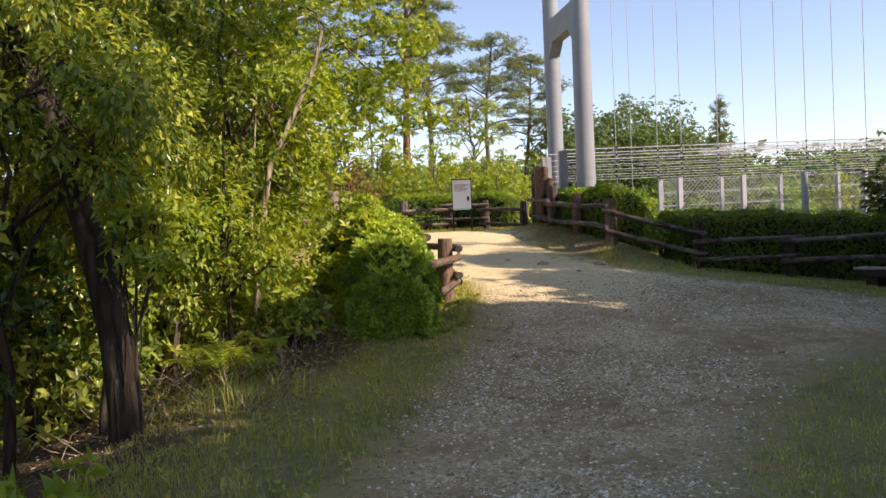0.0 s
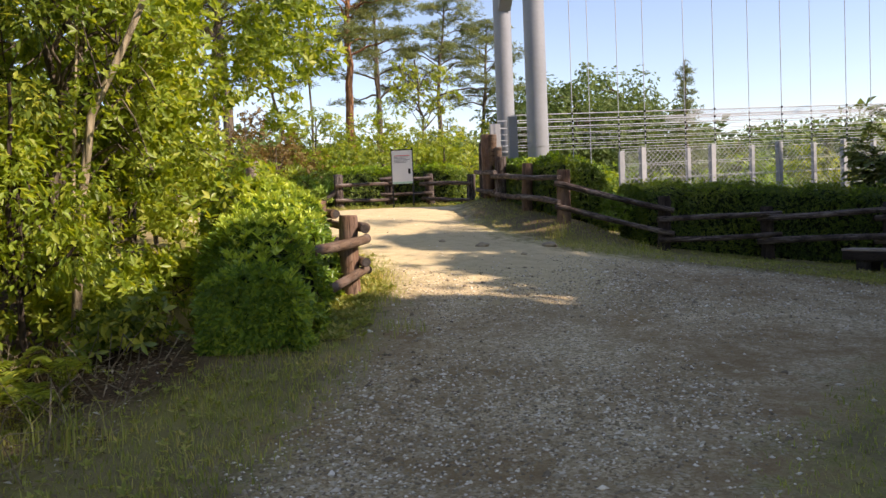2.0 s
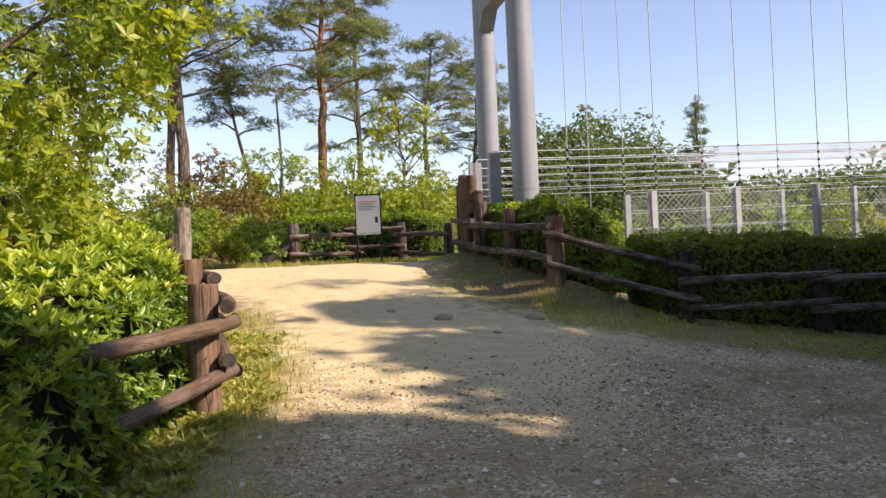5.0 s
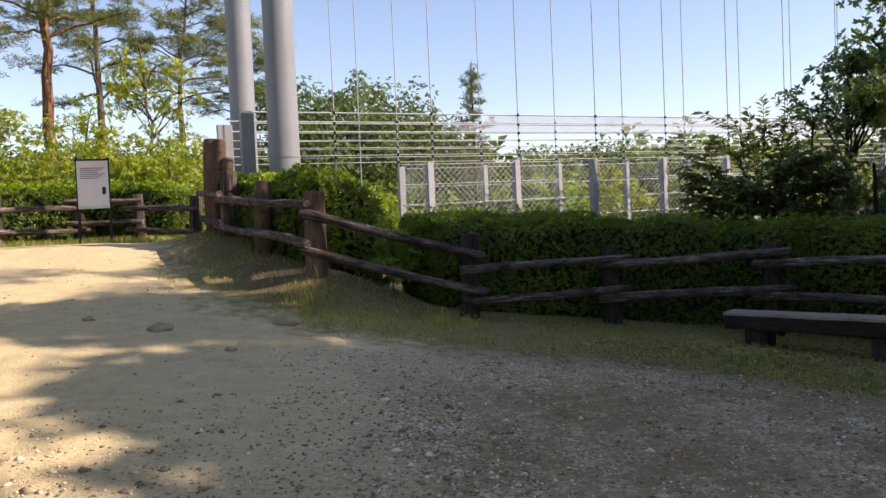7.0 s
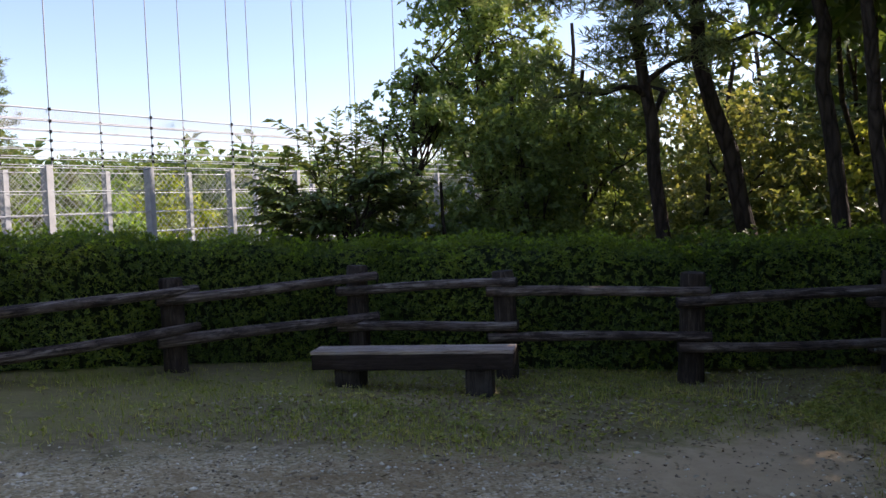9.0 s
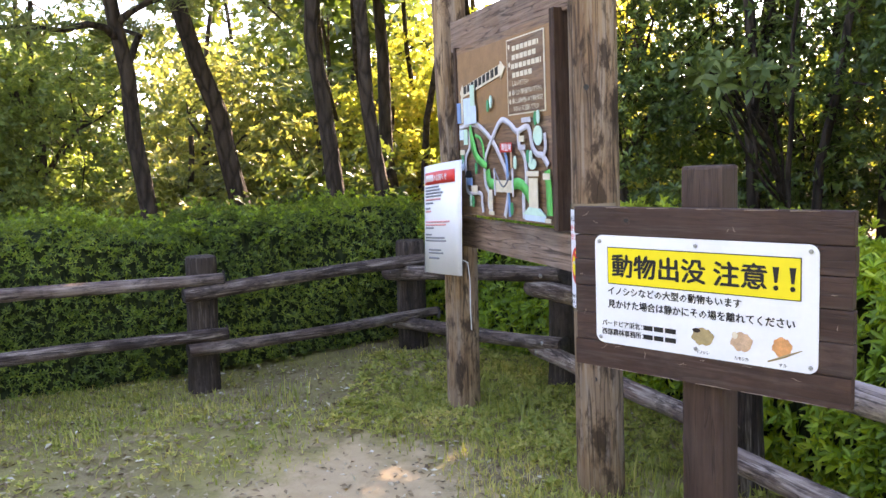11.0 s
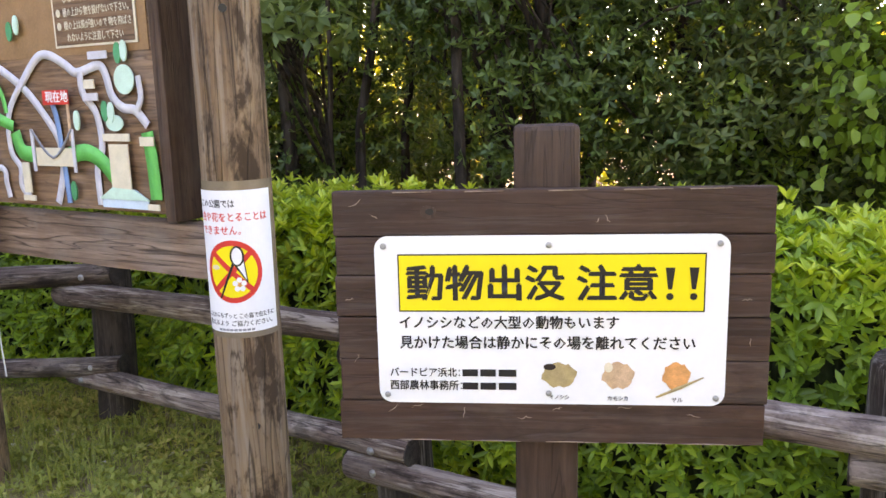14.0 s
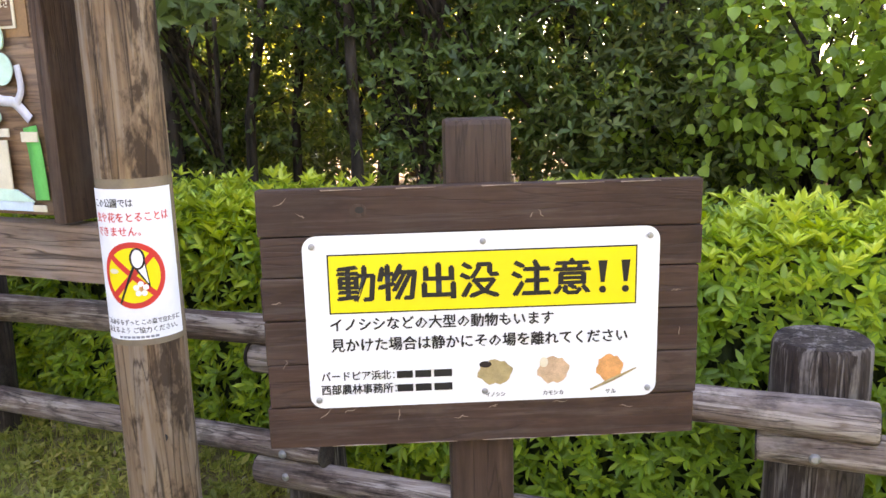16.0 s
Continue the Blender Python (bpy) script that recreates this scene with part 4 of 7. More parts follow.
    road([(0.92, 0.66), (0.94, 0.62), (0.935, 0.55)], 0.024, lift=0.01)
    road([(0.17, 0.47), (0.2, 0.58), (0.25, 0.66), (0.36, 0.71)], [0.025, 0.06, 0.05, 0.04], M_GREENPAINT, 0.012, "green_belt")
    road([(0.23, 0.53), (0.29, 0.55), (0.32, 0.6), (0.33, 0.66)], 0.02, M_GREENPAINT, 0.012, "green_belt")
    road([(0.365, 0.73), (0.39, 0.8), (0.46, 0.81)], 0.06, M_GREENPAINT, 0.013, "green_belt")
    road([(0.62, 0.81), (0.7, 0.8), (0.77, 0.84), (0.85, 0.935)], 0.06, M_GREENPAINT, 0.013, "green_belt")
    road([(0.955, 0.73), (0.965, 0.82), (0.97, 0.95)], 0.055, M_GREENPAINT, 0.013, "green_belt")
    road([(0.545, 0.6), (0.57, 0.68), (0.58, 0.8), (0.59, 0.98)], 0.024, M_BLUEPAINT, 0.009, "river")
    on("bridge_picture", flat(rect(U(0.465), V(0.85), U(0.635), V(0.785)), 0.004), M_CREAM, 0.017)
    for u in (0.455, 0.645):
        on("tower_picture", flat(rect(U(u) - 0.008, V(0.87), U(u) + 0.008, V(0.72)), 0.004), M_ROADPAINT, 0.02)
    road([(0.455, 0.72), (0.55, 0.82), (0.645, 0.72)], 0.008, M_GREYINK, 0.022, "cable_picture")
    for u0, v0, u1, v1, mat in ((0.03, 0.33, 0.075, 0.45, M_BLUEPAINT), (0.085, 0.3, 0.105, 0.45, M_CREAM), (0.115, 0.31, 0.2, 0.46, M_PALEBLUE), (0.2, 0.24, 0.25, 0.36, M_MINT), (0.2, 0.36, 0.265, 0.46, M_PALEBLUE), (0.05, 0.49, 0.1, 0.55, M_PALEBLUE), (0.105, 0.49, 0.15, 0.58, M_MINT),
                             (0.05, 0.61, 0.11, 0.64, M_CREAM), (0.12, 0.77, 0.19, 0.82, M_BLUEPAINT), (0.18, 0.82, 0.25, 0.86, M_CREAM), (0.39, 0.84, 0.425, 0.95, M_CREAM), (0.38, 0.96, 0.44, 0.98, M_CREAM), (0.72, 0.555, 0.765, 0.585, M_CREAM), (0.71, 0.6, 0.775, 0.625, M_ROADPAINT),
                             (0.75, 0.465, 0.83, 0.49, M_ROADPAINT), (0.78, 0.735, 0.89, 0.76, M_CREAM), (0.8, 0.77, 0.88, 0.92, M_CREAM), (0.94, 0.985, 0.985, 0.965, M_CREAM), (0.93, 0.745, 0.985, 0.775, M_CREAM)):
        on("building_picture", flat(rect(U(u0), V(v1), U(u1), V(v0)), 0.004), mat, 0.02)
    on("roof_picture", flat([(U(0.11), V(0.775)), (U(0.2), V(0.775)), (U(0.18), V(0.735)), (U(0.13), V(0.735))], 0.004), M_BLACK, 0.024)
    on("pond", flat([(U(0.75), V(0.985)), (U(0.94), V(0.985)), (U(0.94), V(0.95)), (U(0.89), V(0.92)), (U(0.82), V(0.915)), (U(0.75), V(0.955))], 0.004), M_PALEBLUE, 0.017)
    on("roof_picture", flat([(U(0.74), V(0.955)), (U(0.95), V(0.955)), (U(0.89), V(0.92)), (U(0.8), V(0.915))], 0.004), M_MINT, 0.021)
    for u, v, mat in ((0.4, 0.375, M_DKGREEN), (0.435, 0.355, M_MINT), (0.075, 0.66, M_DKGREEN), (0.075, 0.7, M_PALEBLUE), (0.24, 0.72, M_DKGREEN), (0.16, 0.91, M_MINT), (0.19, 0.915, M_DKGREEN), (0.625, 0.935, M_DKGREEN), (0.67, 0.69, M_MINT), (0.87, 0.475, M_DKGREEN), (0.895, 0.47, M_MINT), (0.795, 0.66, M_DKGREEN), (0.82, 0.665, M_MINT)):
        on("tree_picture", flat(oval(U(u), V(v), 0.017, 0.036, 14), 0.005), mat, 0.017)
    on("meadow_picture", flat(oval(U(0.885), V(0.56), 0.05, 0.05), 0.004), M_MINT, 0.015)
    on("meadow_picture", flat(oval(U(0.83), V(0.7), 0.045, 0.028), 0.004), M_MINT, 0.015)
    here = on("place_flag", flat(rect(U(0.53), V(0.635), U(0.645), V(0.585)), 0.005), M_RED, 0.02, "red flag that marks the place")
    letters("text_line", "現在地", U(0.545), V(0.627), 0.13, 0.04, M_PAPER, here, -0.0062, 0.02)
    on("flag_staff", flat(rect(U(0.633), V(0.76), U(0.642), V(0.63)), 0.004), M_FAWN, 0.02)
    arrow = on("title_arrow", flat([(U(0.05), V(0.27)), (U(0.08), V(0.225)), (U(0.08), V(0.24)), (U(0.53), V(0.165)), (U(0.53), V(0.15)), (U(0.58), V(0.19)), (U(0.53), V(0.245)), (U(0.53), V(0.225)), (U(0.08), V(0.3)), (U(0.08), V(0.315))], 0.006), M_CREAM, 0.004, "pale arrow-shaped title strip")
    for k in range(9):
        u = 0.1 + k * 0.047
        c = V(0.262 - (u - 0.1) * 0.162)
        part("bar", flat([(U(u), c - 0.022), (U(u + 0.034), c - 0.016), (U(u + 0.034), c + 0.03), (U(u), c + 0.024)], 0.001), M_BLACK, arrow, at=pose(0, -0.0065, 0))
    note = on("notice", flat(rect(U(0.6), V(0.445), U(0.945), V(0.055)), 0.004), M_CREAM, 0.004, "brown notice with a cream border and cream words")
    part("field", flat(rect(U(0.608), V(0.438), U(0.937), V(0.062)), 0.001), M_MAPWOOD, note, at=pose(0, -0.0045, 0))
    for a, b, v in ((0.66, 0.9, 0.1), (0.655, 0.88, 0.145), (0.645, 0.92, 0.19), (0.655, 0.84, 0.235)):
        k = a
        while k < b:
            part("bar", flat(rect(U(k), V(v + 0.02), U(min(k + 0.03, b)), V(v - 0.005)), 0.001), M_CREAM, note, at=pose(0, -0.006, 0))
            k += 0.038
    for body, a, ww, v in (("しないで下さい", 0.655, 0.15, 0.3), ("橋の上から物を投げないで下さい。", 0.65, 0.275, 0.345), ("橋の上は風が強いので 物を飛ばさ", 0.65, 0.28, 0.388), ("れないように注意して下さい", 0.66, 0.235, 0.428)):
        letters("text_line", body, U(a), V(v), ww * (X1 - X0), 0.03, M_CREAM, note, -0.0072, 0.012)
    for v in (0.095, 0.185, 0.332, 0.375):
        part("dot", flat(oval(U(0.628), V(v), 0.012, 0.014, 12), 0.001), M_CREAM, note, at=pose(0, -0.006, 0))

    # knot holes and the wrapped poster on the round post
    for z, a in ((1.98, -48), (0.62, -42)):
        part("knot_hole", tube([(0.109 * math.cos(radians(a)), 0.109 * math.sin(radians(a)), z), (0.1135 * math.cos(radians(a)), 0.1135 * math.sin(radians(a)), z)], [0.014, 0.013], 12), M_BLACK, pole)
    rp = 0.1165
    look_a = -57.0
    PW, PZ0, PZ1 = 0.275, 1.006 - g2, 1.474 - g2

    def curl(co, extra=0.0):
        a = radians(look_a) + co[:, 0] / rp
        rr = rp + extra - co[:, 1]
        return np.stack([rr * np.cos(a), rr * np.sin(a), co[:, 2]], -1).astype(np.float32)

    def wrap(name, pts, mat, parent, lift, label=""):
        bm = flat(pts, 0.0008)
        bmesh.ops.triangulate(bm, faces=[f for f in bm.faces if len(f.verts) > 4])
        for x in np.linspace(-0.13, 0.13, 27):
            bmesh.ops.bisect_plane(bm, geom=bm.verts[:] + bm.edges[:] + bm.faces[:], plane_co=(float(x), 0, 0), plane_no=(1, 0, 0))
        co = np.array([v.co[:] for v in bm.verts])
        for v, c in zip(bm.verts, curl(co, lift)):
            v.co = c
        return part(name, bm, mat, parent, label)

    sleeve = wrap("sleeve", rect(-PW / 2 - 0.012, PZ0 - 0.02, PW / 2 + 0.02, PZ1 + 0.03), M_SLEEVE, pole, -0.0006, "clear plastic sleeve round the post")
    poster = wrap("poster", rect(-PW / 2, PZ0, PW / 2, PZ1), M_PAPER, pole, 0.0006, "white paper poster wrapped round the post")
    cu = lambda co: curl(co, 0.0018)
    H = PZ1 - PZ0
    pz = lambda v: PZ1 - v * H
    letters("text_line", "この公園では", -0.125, pz(0.118), 0.135, 0.026, M_BLACK, poster, 0, 0.014, roll=cu)
    letters("text_line", "虫や花をとることは", -0.125, pz(0.215), 0.24, 0.03, M_RED, poster, 0, 0.018, roll=cu)
    letters("text_line", "できません。", -0.125, pz(0.305), 0.15, 0.028, M_RED, poster, 0, 0.018, roll=cu)
    cx2, cz2 = -0.01, pz(0.565)
    wrap("ring", oval(cx2, cz2, 0.096, 0.104, 36), M_RED, poster, 0.0012, "red prohibition ring")
    wrap("disc", oval(cx2, cz2, 0.08, 0.086, 36), M_YELLOW, poster, 0.0020, "yellow disc")
    for a, b in (((-0.062, 0.06), (0.06, -0.062)), ((-0.06, -0.06), (0.06, 0.062))):
        d = Vector((b[0] - a[0], b[1] - a[1])).normalized()
        q = Vector((-d.y, d.x)) * 0.0085
        wrap("stripe", [(cx2 + a[0] + q.x, cz2 + a[1] + q.y), (cx2 + a[0] - q.x, cz2 + a[1] - q.y), (cx2 + b[0] - q.x, cz2 + b[1] - q.y), (cx2 + b[0] + q.x, cz2 + b[1] + q.y)], M_RED, poster, 0.0027)
    wrap("net_picture", [(cx2 - 0.048, cz2 - 0.088), (cx2 - 0.043, cz2 - 0.09), (cx2 + 0.012, cz2 + 0.035), (cx2 + 0.004, cz2 + 0.038)], M_BLACK, poster, 0.0036)
    wrap("net_picture", [(cx2 + 0.002, cz2 + 0.03), (cx2 + 0.048, cz2 - 0.042), (cx2 + 0.036, cz2 + 0.06)], M_BLACK, poster, 0.0036)
    wrap("net_picture", [(cx2 + 0.01, cz2 + 0.03), (cx2 + 0.043, cz2 - 0.028), (cx2 + 0.034, cz2 + 0.05)], M_PAPER, poster, 0.0044)
    wrap("net_picture", oval(cx2 + 0.017, cz2 + 0.052, 0.022, 0.034, 20), M_BLACK, poster, 0.0046)
    wrap("net_picture", oval(cx2 + 0.017, cz2 + 0.052, 0.016, 0.028, 20), M_PAPER, poster, 0.0054)
    for k in range(5):
        a = radians(90 + 72 * k)
        wrap("flower_picture", oval(cx2 + 0.02 + 0.014 * math.cos(a), cz2 - 0.042 + 0.016 * math.sin(a), 0.0085, 0.009, 10), M_PAPER, poster, 0.0058)
    wrap("flower_picture", oval(cx2 + 0.02, cz2 - 0.042, 0.006, 0.007, 10), M_ORANGE, poster, 0.0066)
    wrap("picture", oval(cx2 - 0.058, cz2 + 0.014, 0.016, 0.008, 10), M_CREAM, poster, 0.0036)
    letters("text_line", "これからもずっと この森で虫たちに", -0.127, pz(0.9), 0.25, 0.019, M_BLACK, poster, 0, 0.014, roll=cu)
    letters("text_line", "会えるよう ご協力ください。", -0.127, pz(0.955), 0.24, 0.019, M_BLACK, poster, 0, 0.014, roll=cu)
    for k in range(9):
        wrap("bar", rect(-0.075 + k * 0.014, pz(0.99), -0.064 + k * 0.014, pz(0.975)), M_GREYINK, poster, 0.0014)


build_map()


# ---- the paper notice that hangs on the map's far post ----
def build_notice():
    a, b = Vector((9.80, 10.235, 0)), Vector((9.33, 9.985, 0))
    w = (b - a).normalized()
    front = Vector((w.y, -w.x, 0))
    o = a + front * 0.13 + w * 0.215
    m = Matrix.Translation((o.x, o.y, 0.965)) @ Matrix.Rotation(math.atan2(w.y, w.x), 4, "Z") @ pose(0, 0, 0, -4, -4.0, 0)
    W, H = 0.6, 0.72
    n = thing("paper_notice", m, "white laminated paper notice tied to the log post", "notice")

    def sheet(x0, z0, x1, z1, y, mat, name, parent, lab=""):
        s = Shape()
        xs = np.linspace(x0, x1, 12)
        bow = lambda x: y - 0.02 * np.sin(np.pi * np.clip(x / W, 0, 1))
        f = [(x, bow(x), z) for z in (z0, z1) for x in xs] + [(x, bow(x) + 0.003, z) for z in (z0, z1) for x in xs]
        q = [(i, i + 1, i + 13, i + 12) for i in range(11)] + [(i + 24, i + 36, i + 37, i + 25) for i in range(11)]
        q += [(0, 12, 36, 24), (11, 35, 47, 23)] + [(i, i + 24, i + 25, i + 1) for i in range(11)] + [(i + 12, i + 13, i + 37, i + 36) for i in range(11)]
        s.add(f, q)
        return part(name, s, mat, parent, lab)

    back = sheet(0, 0, W, H, 0.003, M_PAPER, "backing", n)
    page = sheet(0.014, 0.014, W - 0.014, H - 0.014, -0.001, M_WHITE, "page", n)
    head = sheet(0.05, H - 0.13, W - 0.07, H - 0.05, -0.0055, M_RED, "heading", page, "red heading strip")
    bend = lambda co: np.stack([co[:, 0], co[:, 1] - 0.02 * np.sin(np.pi * np.clip(co[:, 0] / W, 0, 1)), co[:, 2]], -1).astype(np.float32)
    letters("text_line", "のお知らせ", 0.235, H - 0.113, 0.2, 0.045, M_PAPER, head, -0.0085, 0.02, roll=bend)
    for k in range(4):
        sheet(0.07 + k * 0.04, H - 0.112, 0.1 + k * 0.04, H - 0.068, -0.0085, M_PAPER, "bar", head)
    r = np.random.RandomState(4)
    for z, x1, mat in ((0.565, 0.3, M_GREYINK), (0.545, 0.33, M_GREYINK), (0.525, 0.36, M_GREYINK), (0.505, 0.34, M_GREYINK), (0.483, 0.33, M_PINK), (0.46, 0.2, M_GREYINK), (0.425, 0.14, M_GREYINK), (0.405, 0.16, M_PINK), (0.335, 0.45, M_PINK), (0.315, 0.4, M_PINK), (0.295, 0.2, M_GREYINK), (0.25, 0.16, M_GREYINK), (0.23, 0.38, M_GREYINK), (0.21, 0.4, M_GREYINK), (0.15, 0.34, M_GREYINK), (0.13, 0.36, M_GREYINK), (0.095, 0.3, M_GREYINK)):
        x = 0.05 if z > 0.2 else 0.12
        while x < x1:
            step = r.uniform(0.02, 0.07)
            sheet(x, z, min(x + step, x1 + 0.01), z + 0.012, -0.0045, mat, "bar", page)
            x += step + 0.006
    cord = [(0.5, -0.01, 0.09), (0.56, 0.02, 0.1), (0.63, 0.03, 0.085), (0.66, 0.03, -0.02), (0.665, 0.03, -0.2), (0.67, 0.035, -0.33)]
    part("cord", tube(cord, 0.003, 6), M_CORD, n, "thin white cord")


build_notice()


# ---- information sign by the far fence ----
def build_info():
    x, y = 0.6, 22.9
    z = ground_at(x, y)
    m = Matrix.Translation((x, y, z)) @ Matrix.Rotation(radians(-4), 4, "Z")
    s = thing("information_sign", m, "small white information panel with a dark frame on two legs", "sign")
    W, b0, t0 = 0.52, 2.08 - z, 2.93 - z
    for k in (-1, 1):
        part("leg", soft_box((0.045, 0.045, t0 + 0.35), 0.005), M_BLACKSTEEL, s, at=pose(k * W / 2, 0.02, (t0 - 0.3) / 2 + 0.03))
    part("panel", soft_box((W, 0.03, t0 - b0), 0.004), M_WHITE, s, "white panel", at=pose(0, 0, (b0 + t0) / 2))
    part("frame", soft_box((W + 0.06, 0.05, 0.03), 0.004), M_BLACKSTEEL, s, at=pose(0, 0, t0 + 0.016))
    part("strip", flat(rect(-W / 2 + 0.01, b0, W / 2 - 0.01, b0 + 0.05), 0.002), M_MINT, s, "green foot strip", at=pose(0, -0.0165, 0))
    for k in range(6):
        part("bar", flat(rect(-0.2, t0 - 0.14 - k * 0.035, 0.2 - 0.05 * (k % 3), t0 - 0.125 - k * 0.035), 0.001), M_GREYINK if k else M_RED, s, at=pose(0, -0.0165, 0))
    part("mark", flat(rect(0.15, b0 + 0.25, 0.21, b0 + 0.38), 0.001), M_BLACK, s, at=pose(0, -0.0165, 0))


build_info()


# ---- the suspension footbridge ----
# local x runs along the deck, y across it, z is the height above the origin
BRIDGE = pose(6.04, 20.25, 0, 0, 0, 9)
FAR_ROW, BAY, DECK_END = 1.1, 1.73, 60.0


def cable_z(x):
    return 6.36 + 0.00177 * (np.asarray(x, float) - 40.0) ** 2


def rail_z(x, under):
    return 3.4 + 0.012 * np.minimum(np.asarray(x, float), 14.0) - under


def build_bridge():
    b = thing("suspension_footbridge", BRIDGE, "grey steel suspension footbridge with tall round towers and wire rails", "bridge")
    for y, r in ((-0.5, 0.228), (1.87, 0.218)):
        leg = part("tower_leg", tube([(-2.62, y, 0.6), (-2.62, y, 2.0), (-2.62, y, 3.3), (-2.62, y, 3.34), (-2.62, y, 6.0), (-2.62, y, 9.9)], [r, r, r, r * 0.99, r * 0.98, r * 0.93], 32), M_TOWER, b, "round grey painted steel leg", smooth=True)
        part("flange", tube([(-2.62, y, 2.62), (-2.62, y, 2.66)], [r * 1.03, r * 1.03], 32), M_TOWER, leg)
    part("cross_beam", soft_box((0.3, 2.3, 0.62), 0.03), M_TOWER, b, "grey box beam between the tower legs", at=pose(-2.62, 0.685, 6.66))
    for y, k in ((-0.28, 1), (1.65, -1)):
        gus = flat([(0.0, 0.0), (0.34 * k, 0.0), (0.0, -0.34)], 0.3)
        part("gusset", gus, M_TOWER, b, "slanted gusset under the beam", at=pose(-2.77, y, 6.36, 0, 0, 90))
    part("cross_beam", soft_box((0.28, 2.3, 0.4), 0.03), M_TOWER, b, at=pose(-2.62, 0.685, 9.4))
    for y in (0.0, FAR_ROW):
        xs = np.linspace(-2.62, DECK_END, 60)
        part("main_cable", tube(np.stack([xs, np.full(60, y), cable_z(xs)], -1), 0.034, 8), M_BLACKSTEEL, b, "thick dark main cable", smooth=True)
        part("anchor_cable", tube([(-2.62, y, 9.5), (-20, y + 1, 3.0)], 0.03, 8), M_WIRE, b)
        xs = np.linspace(-3.05, DECK_END, 60)
        for k, under in enumerate((0.0, 0.17, 0.32, 0.45, 0.58, 0.71)):
            part("rail_wire", tube(np.stack([xs, np.full(60, y), rail_z(xs, under)], -1), 0.011 if k < 2 else 0.0065, 5, caps=False), M_WIRE, b)
        net = Shape()
        for k in range(760):
            x = 1.2 + 0.04 * k
            for dx in (0.085, -0.085):
                p0, p1 = (x, float(rail_z(x, 0.0))), (x + dx, float(rail_z(x + dx, 0.17)))
                net.add([(p0[0] - 0.0045, y, p0[1]), (p0[0] + 0.0045, y, p0[1]), (p1[0] + 0.0045, y, p1[1]), (p1[0] - 0.0045, y, p1[1])], [(0, 1, 2, 3)])
        part("net_band", net, M_WIRE, b, "pale net band along the top wires")["kind"] = "stuff"
        for k in range(-1 if y == 0 else 0, 32):
            x = BAY * k + (0.09 if y == 0 else -0.05)
            hanger = part("hanger", tube([(x, y, float(cable_z(x))), (x, y, float(rail_z(x, 1.9)))], 0.0095, 5, caps=False), M_CABLE, b)
            if k < 6:
                for under in (0.0, 0.17, 0.32, 0.45, 0.58, 0.71):
                    z = float(rail_z(x, under))
                    part("wire_clamp", tube([(x, y - 0.012, z + 0.022), (x, y - 0.012, z - 0.022)], 0.021, 6), M_BLACKSTEEL, hanger, "dark clamp at the crossing wire")
    x = -0.78
    part("hanger", tube([(x, FAR_ROW, float(cable_z(x))), (x, FAR_ROW, float(rail_z(x, 1.9)))], 0.0095, 5, caps=False), M_CABLE, b)
    xs = np.linspace(-3.0, DECK_END, 40)
    s = Shape()
    for x0, x1 in zip(xs[:-1], xs[1:]):
        z0, z1 = float(rail_z(x0, 2.1)), float(rail_z(x1, 2.1))
        s.add([(x0, 0, z0), (x1, 0, z1), (x1, FAR_ROW, z1), (x0, FAR_ROW, z0), (x0, 0, z0 - 0.15), (x1, 0, z1 - 0.15), (x1, FAR_ROW, z1 - 0.15), (x0, FAR_ROW, z0 - 0.15)], [(0, 1, 2, 3), (4, 7, 6, 5), (0, 4, 5, 1), (2, 6, 7, 3)])
    part("deck", s, M_CONC, b)
    part("end_post", soft_box((0.2, 0.13, 2.3), 0.01), M_TOWER, b, "grey steel end post of the wire rails", at=pose(-3.03, 0.0, 3.34 - 1.15))
    part("end_post", soft_box((0.24, 0.1, 2.3), 0.01), M_CONC, b, "pale end post of the wire rails", at=pose(-3.12, FAR_ROW, 3.3 - 1.15))
    return b


build_bridge()


def mesh_fence(n, y, first, post_w, tops, label):
    """Square posts with wire mesh between them, beside the bridge's deck."""
    f = thing("mesh_fence", BRIDGE, label, "fence")
    x0, x1, base_z = first, BAY * (n - 1), 1.1
    for i in range(n):
        t = tops + 0.014 * BAY * i
        part("post", soft_box((post_w, post_w, t - base_z + 0.6), 0.008), M_POSTCONC, f, "pale square post", at=pose(BAY * i, y, (t + base_z - 0.6) / 2, 0, 0, 12))
    if first < 0:
        part("post", soft_box((0.09, 0.09, 2.2), 0.008), M_POSTCONC, f, "thin pale end post", at=pose(first, y, 1.4))
    H, L = tops - base_z - 0.12, x1 - x0
    for k in range(5):
        z = base_z + 0.12 + k * (H - 0.04) / 4
        part("line_wire", tube([(x0, y - 0.05, z), (x1, y - 0.05, z + 0.014 * L)], 0.007, 5), M_GALV, f)
    s, step = Shape(), 0.115
    for sgn in (1, -1):
        for k in range(int((L + H) / step)):
            u = k * step - (H if sgn > 0 else 0)
            a0, a1 = max(0.0, -u) if sgn > 0 else max(0.0, u - L), min(H, L - u) if sgn > 0 else min(H, u)
            if a1 <= a0:
                continue
            p0, p1 = (x0 + u + sgn * a0, base_z + 0.1 + a0), (x0 + u + sgn * a1, base_z + 0.1 + a1)
            w, r0, r1 = 0.0045, 0.014 * (p0[0] - x0), 0.014 * (p1[0] - x0)
            s.add([(p0[0] - w, y, p0[1] + r0), (p0[0] + w, y, p0[1] + r0), (p1[0] + w, y, p1[1] + r1), (p1[0] - w, y, p1[1] + r1)], [(0, 1, 2, 3)])
    part("wire_mesh", s, M_GALV, f, "diamond wire mesh", at=pose(0, -0.045, 0))
    return f


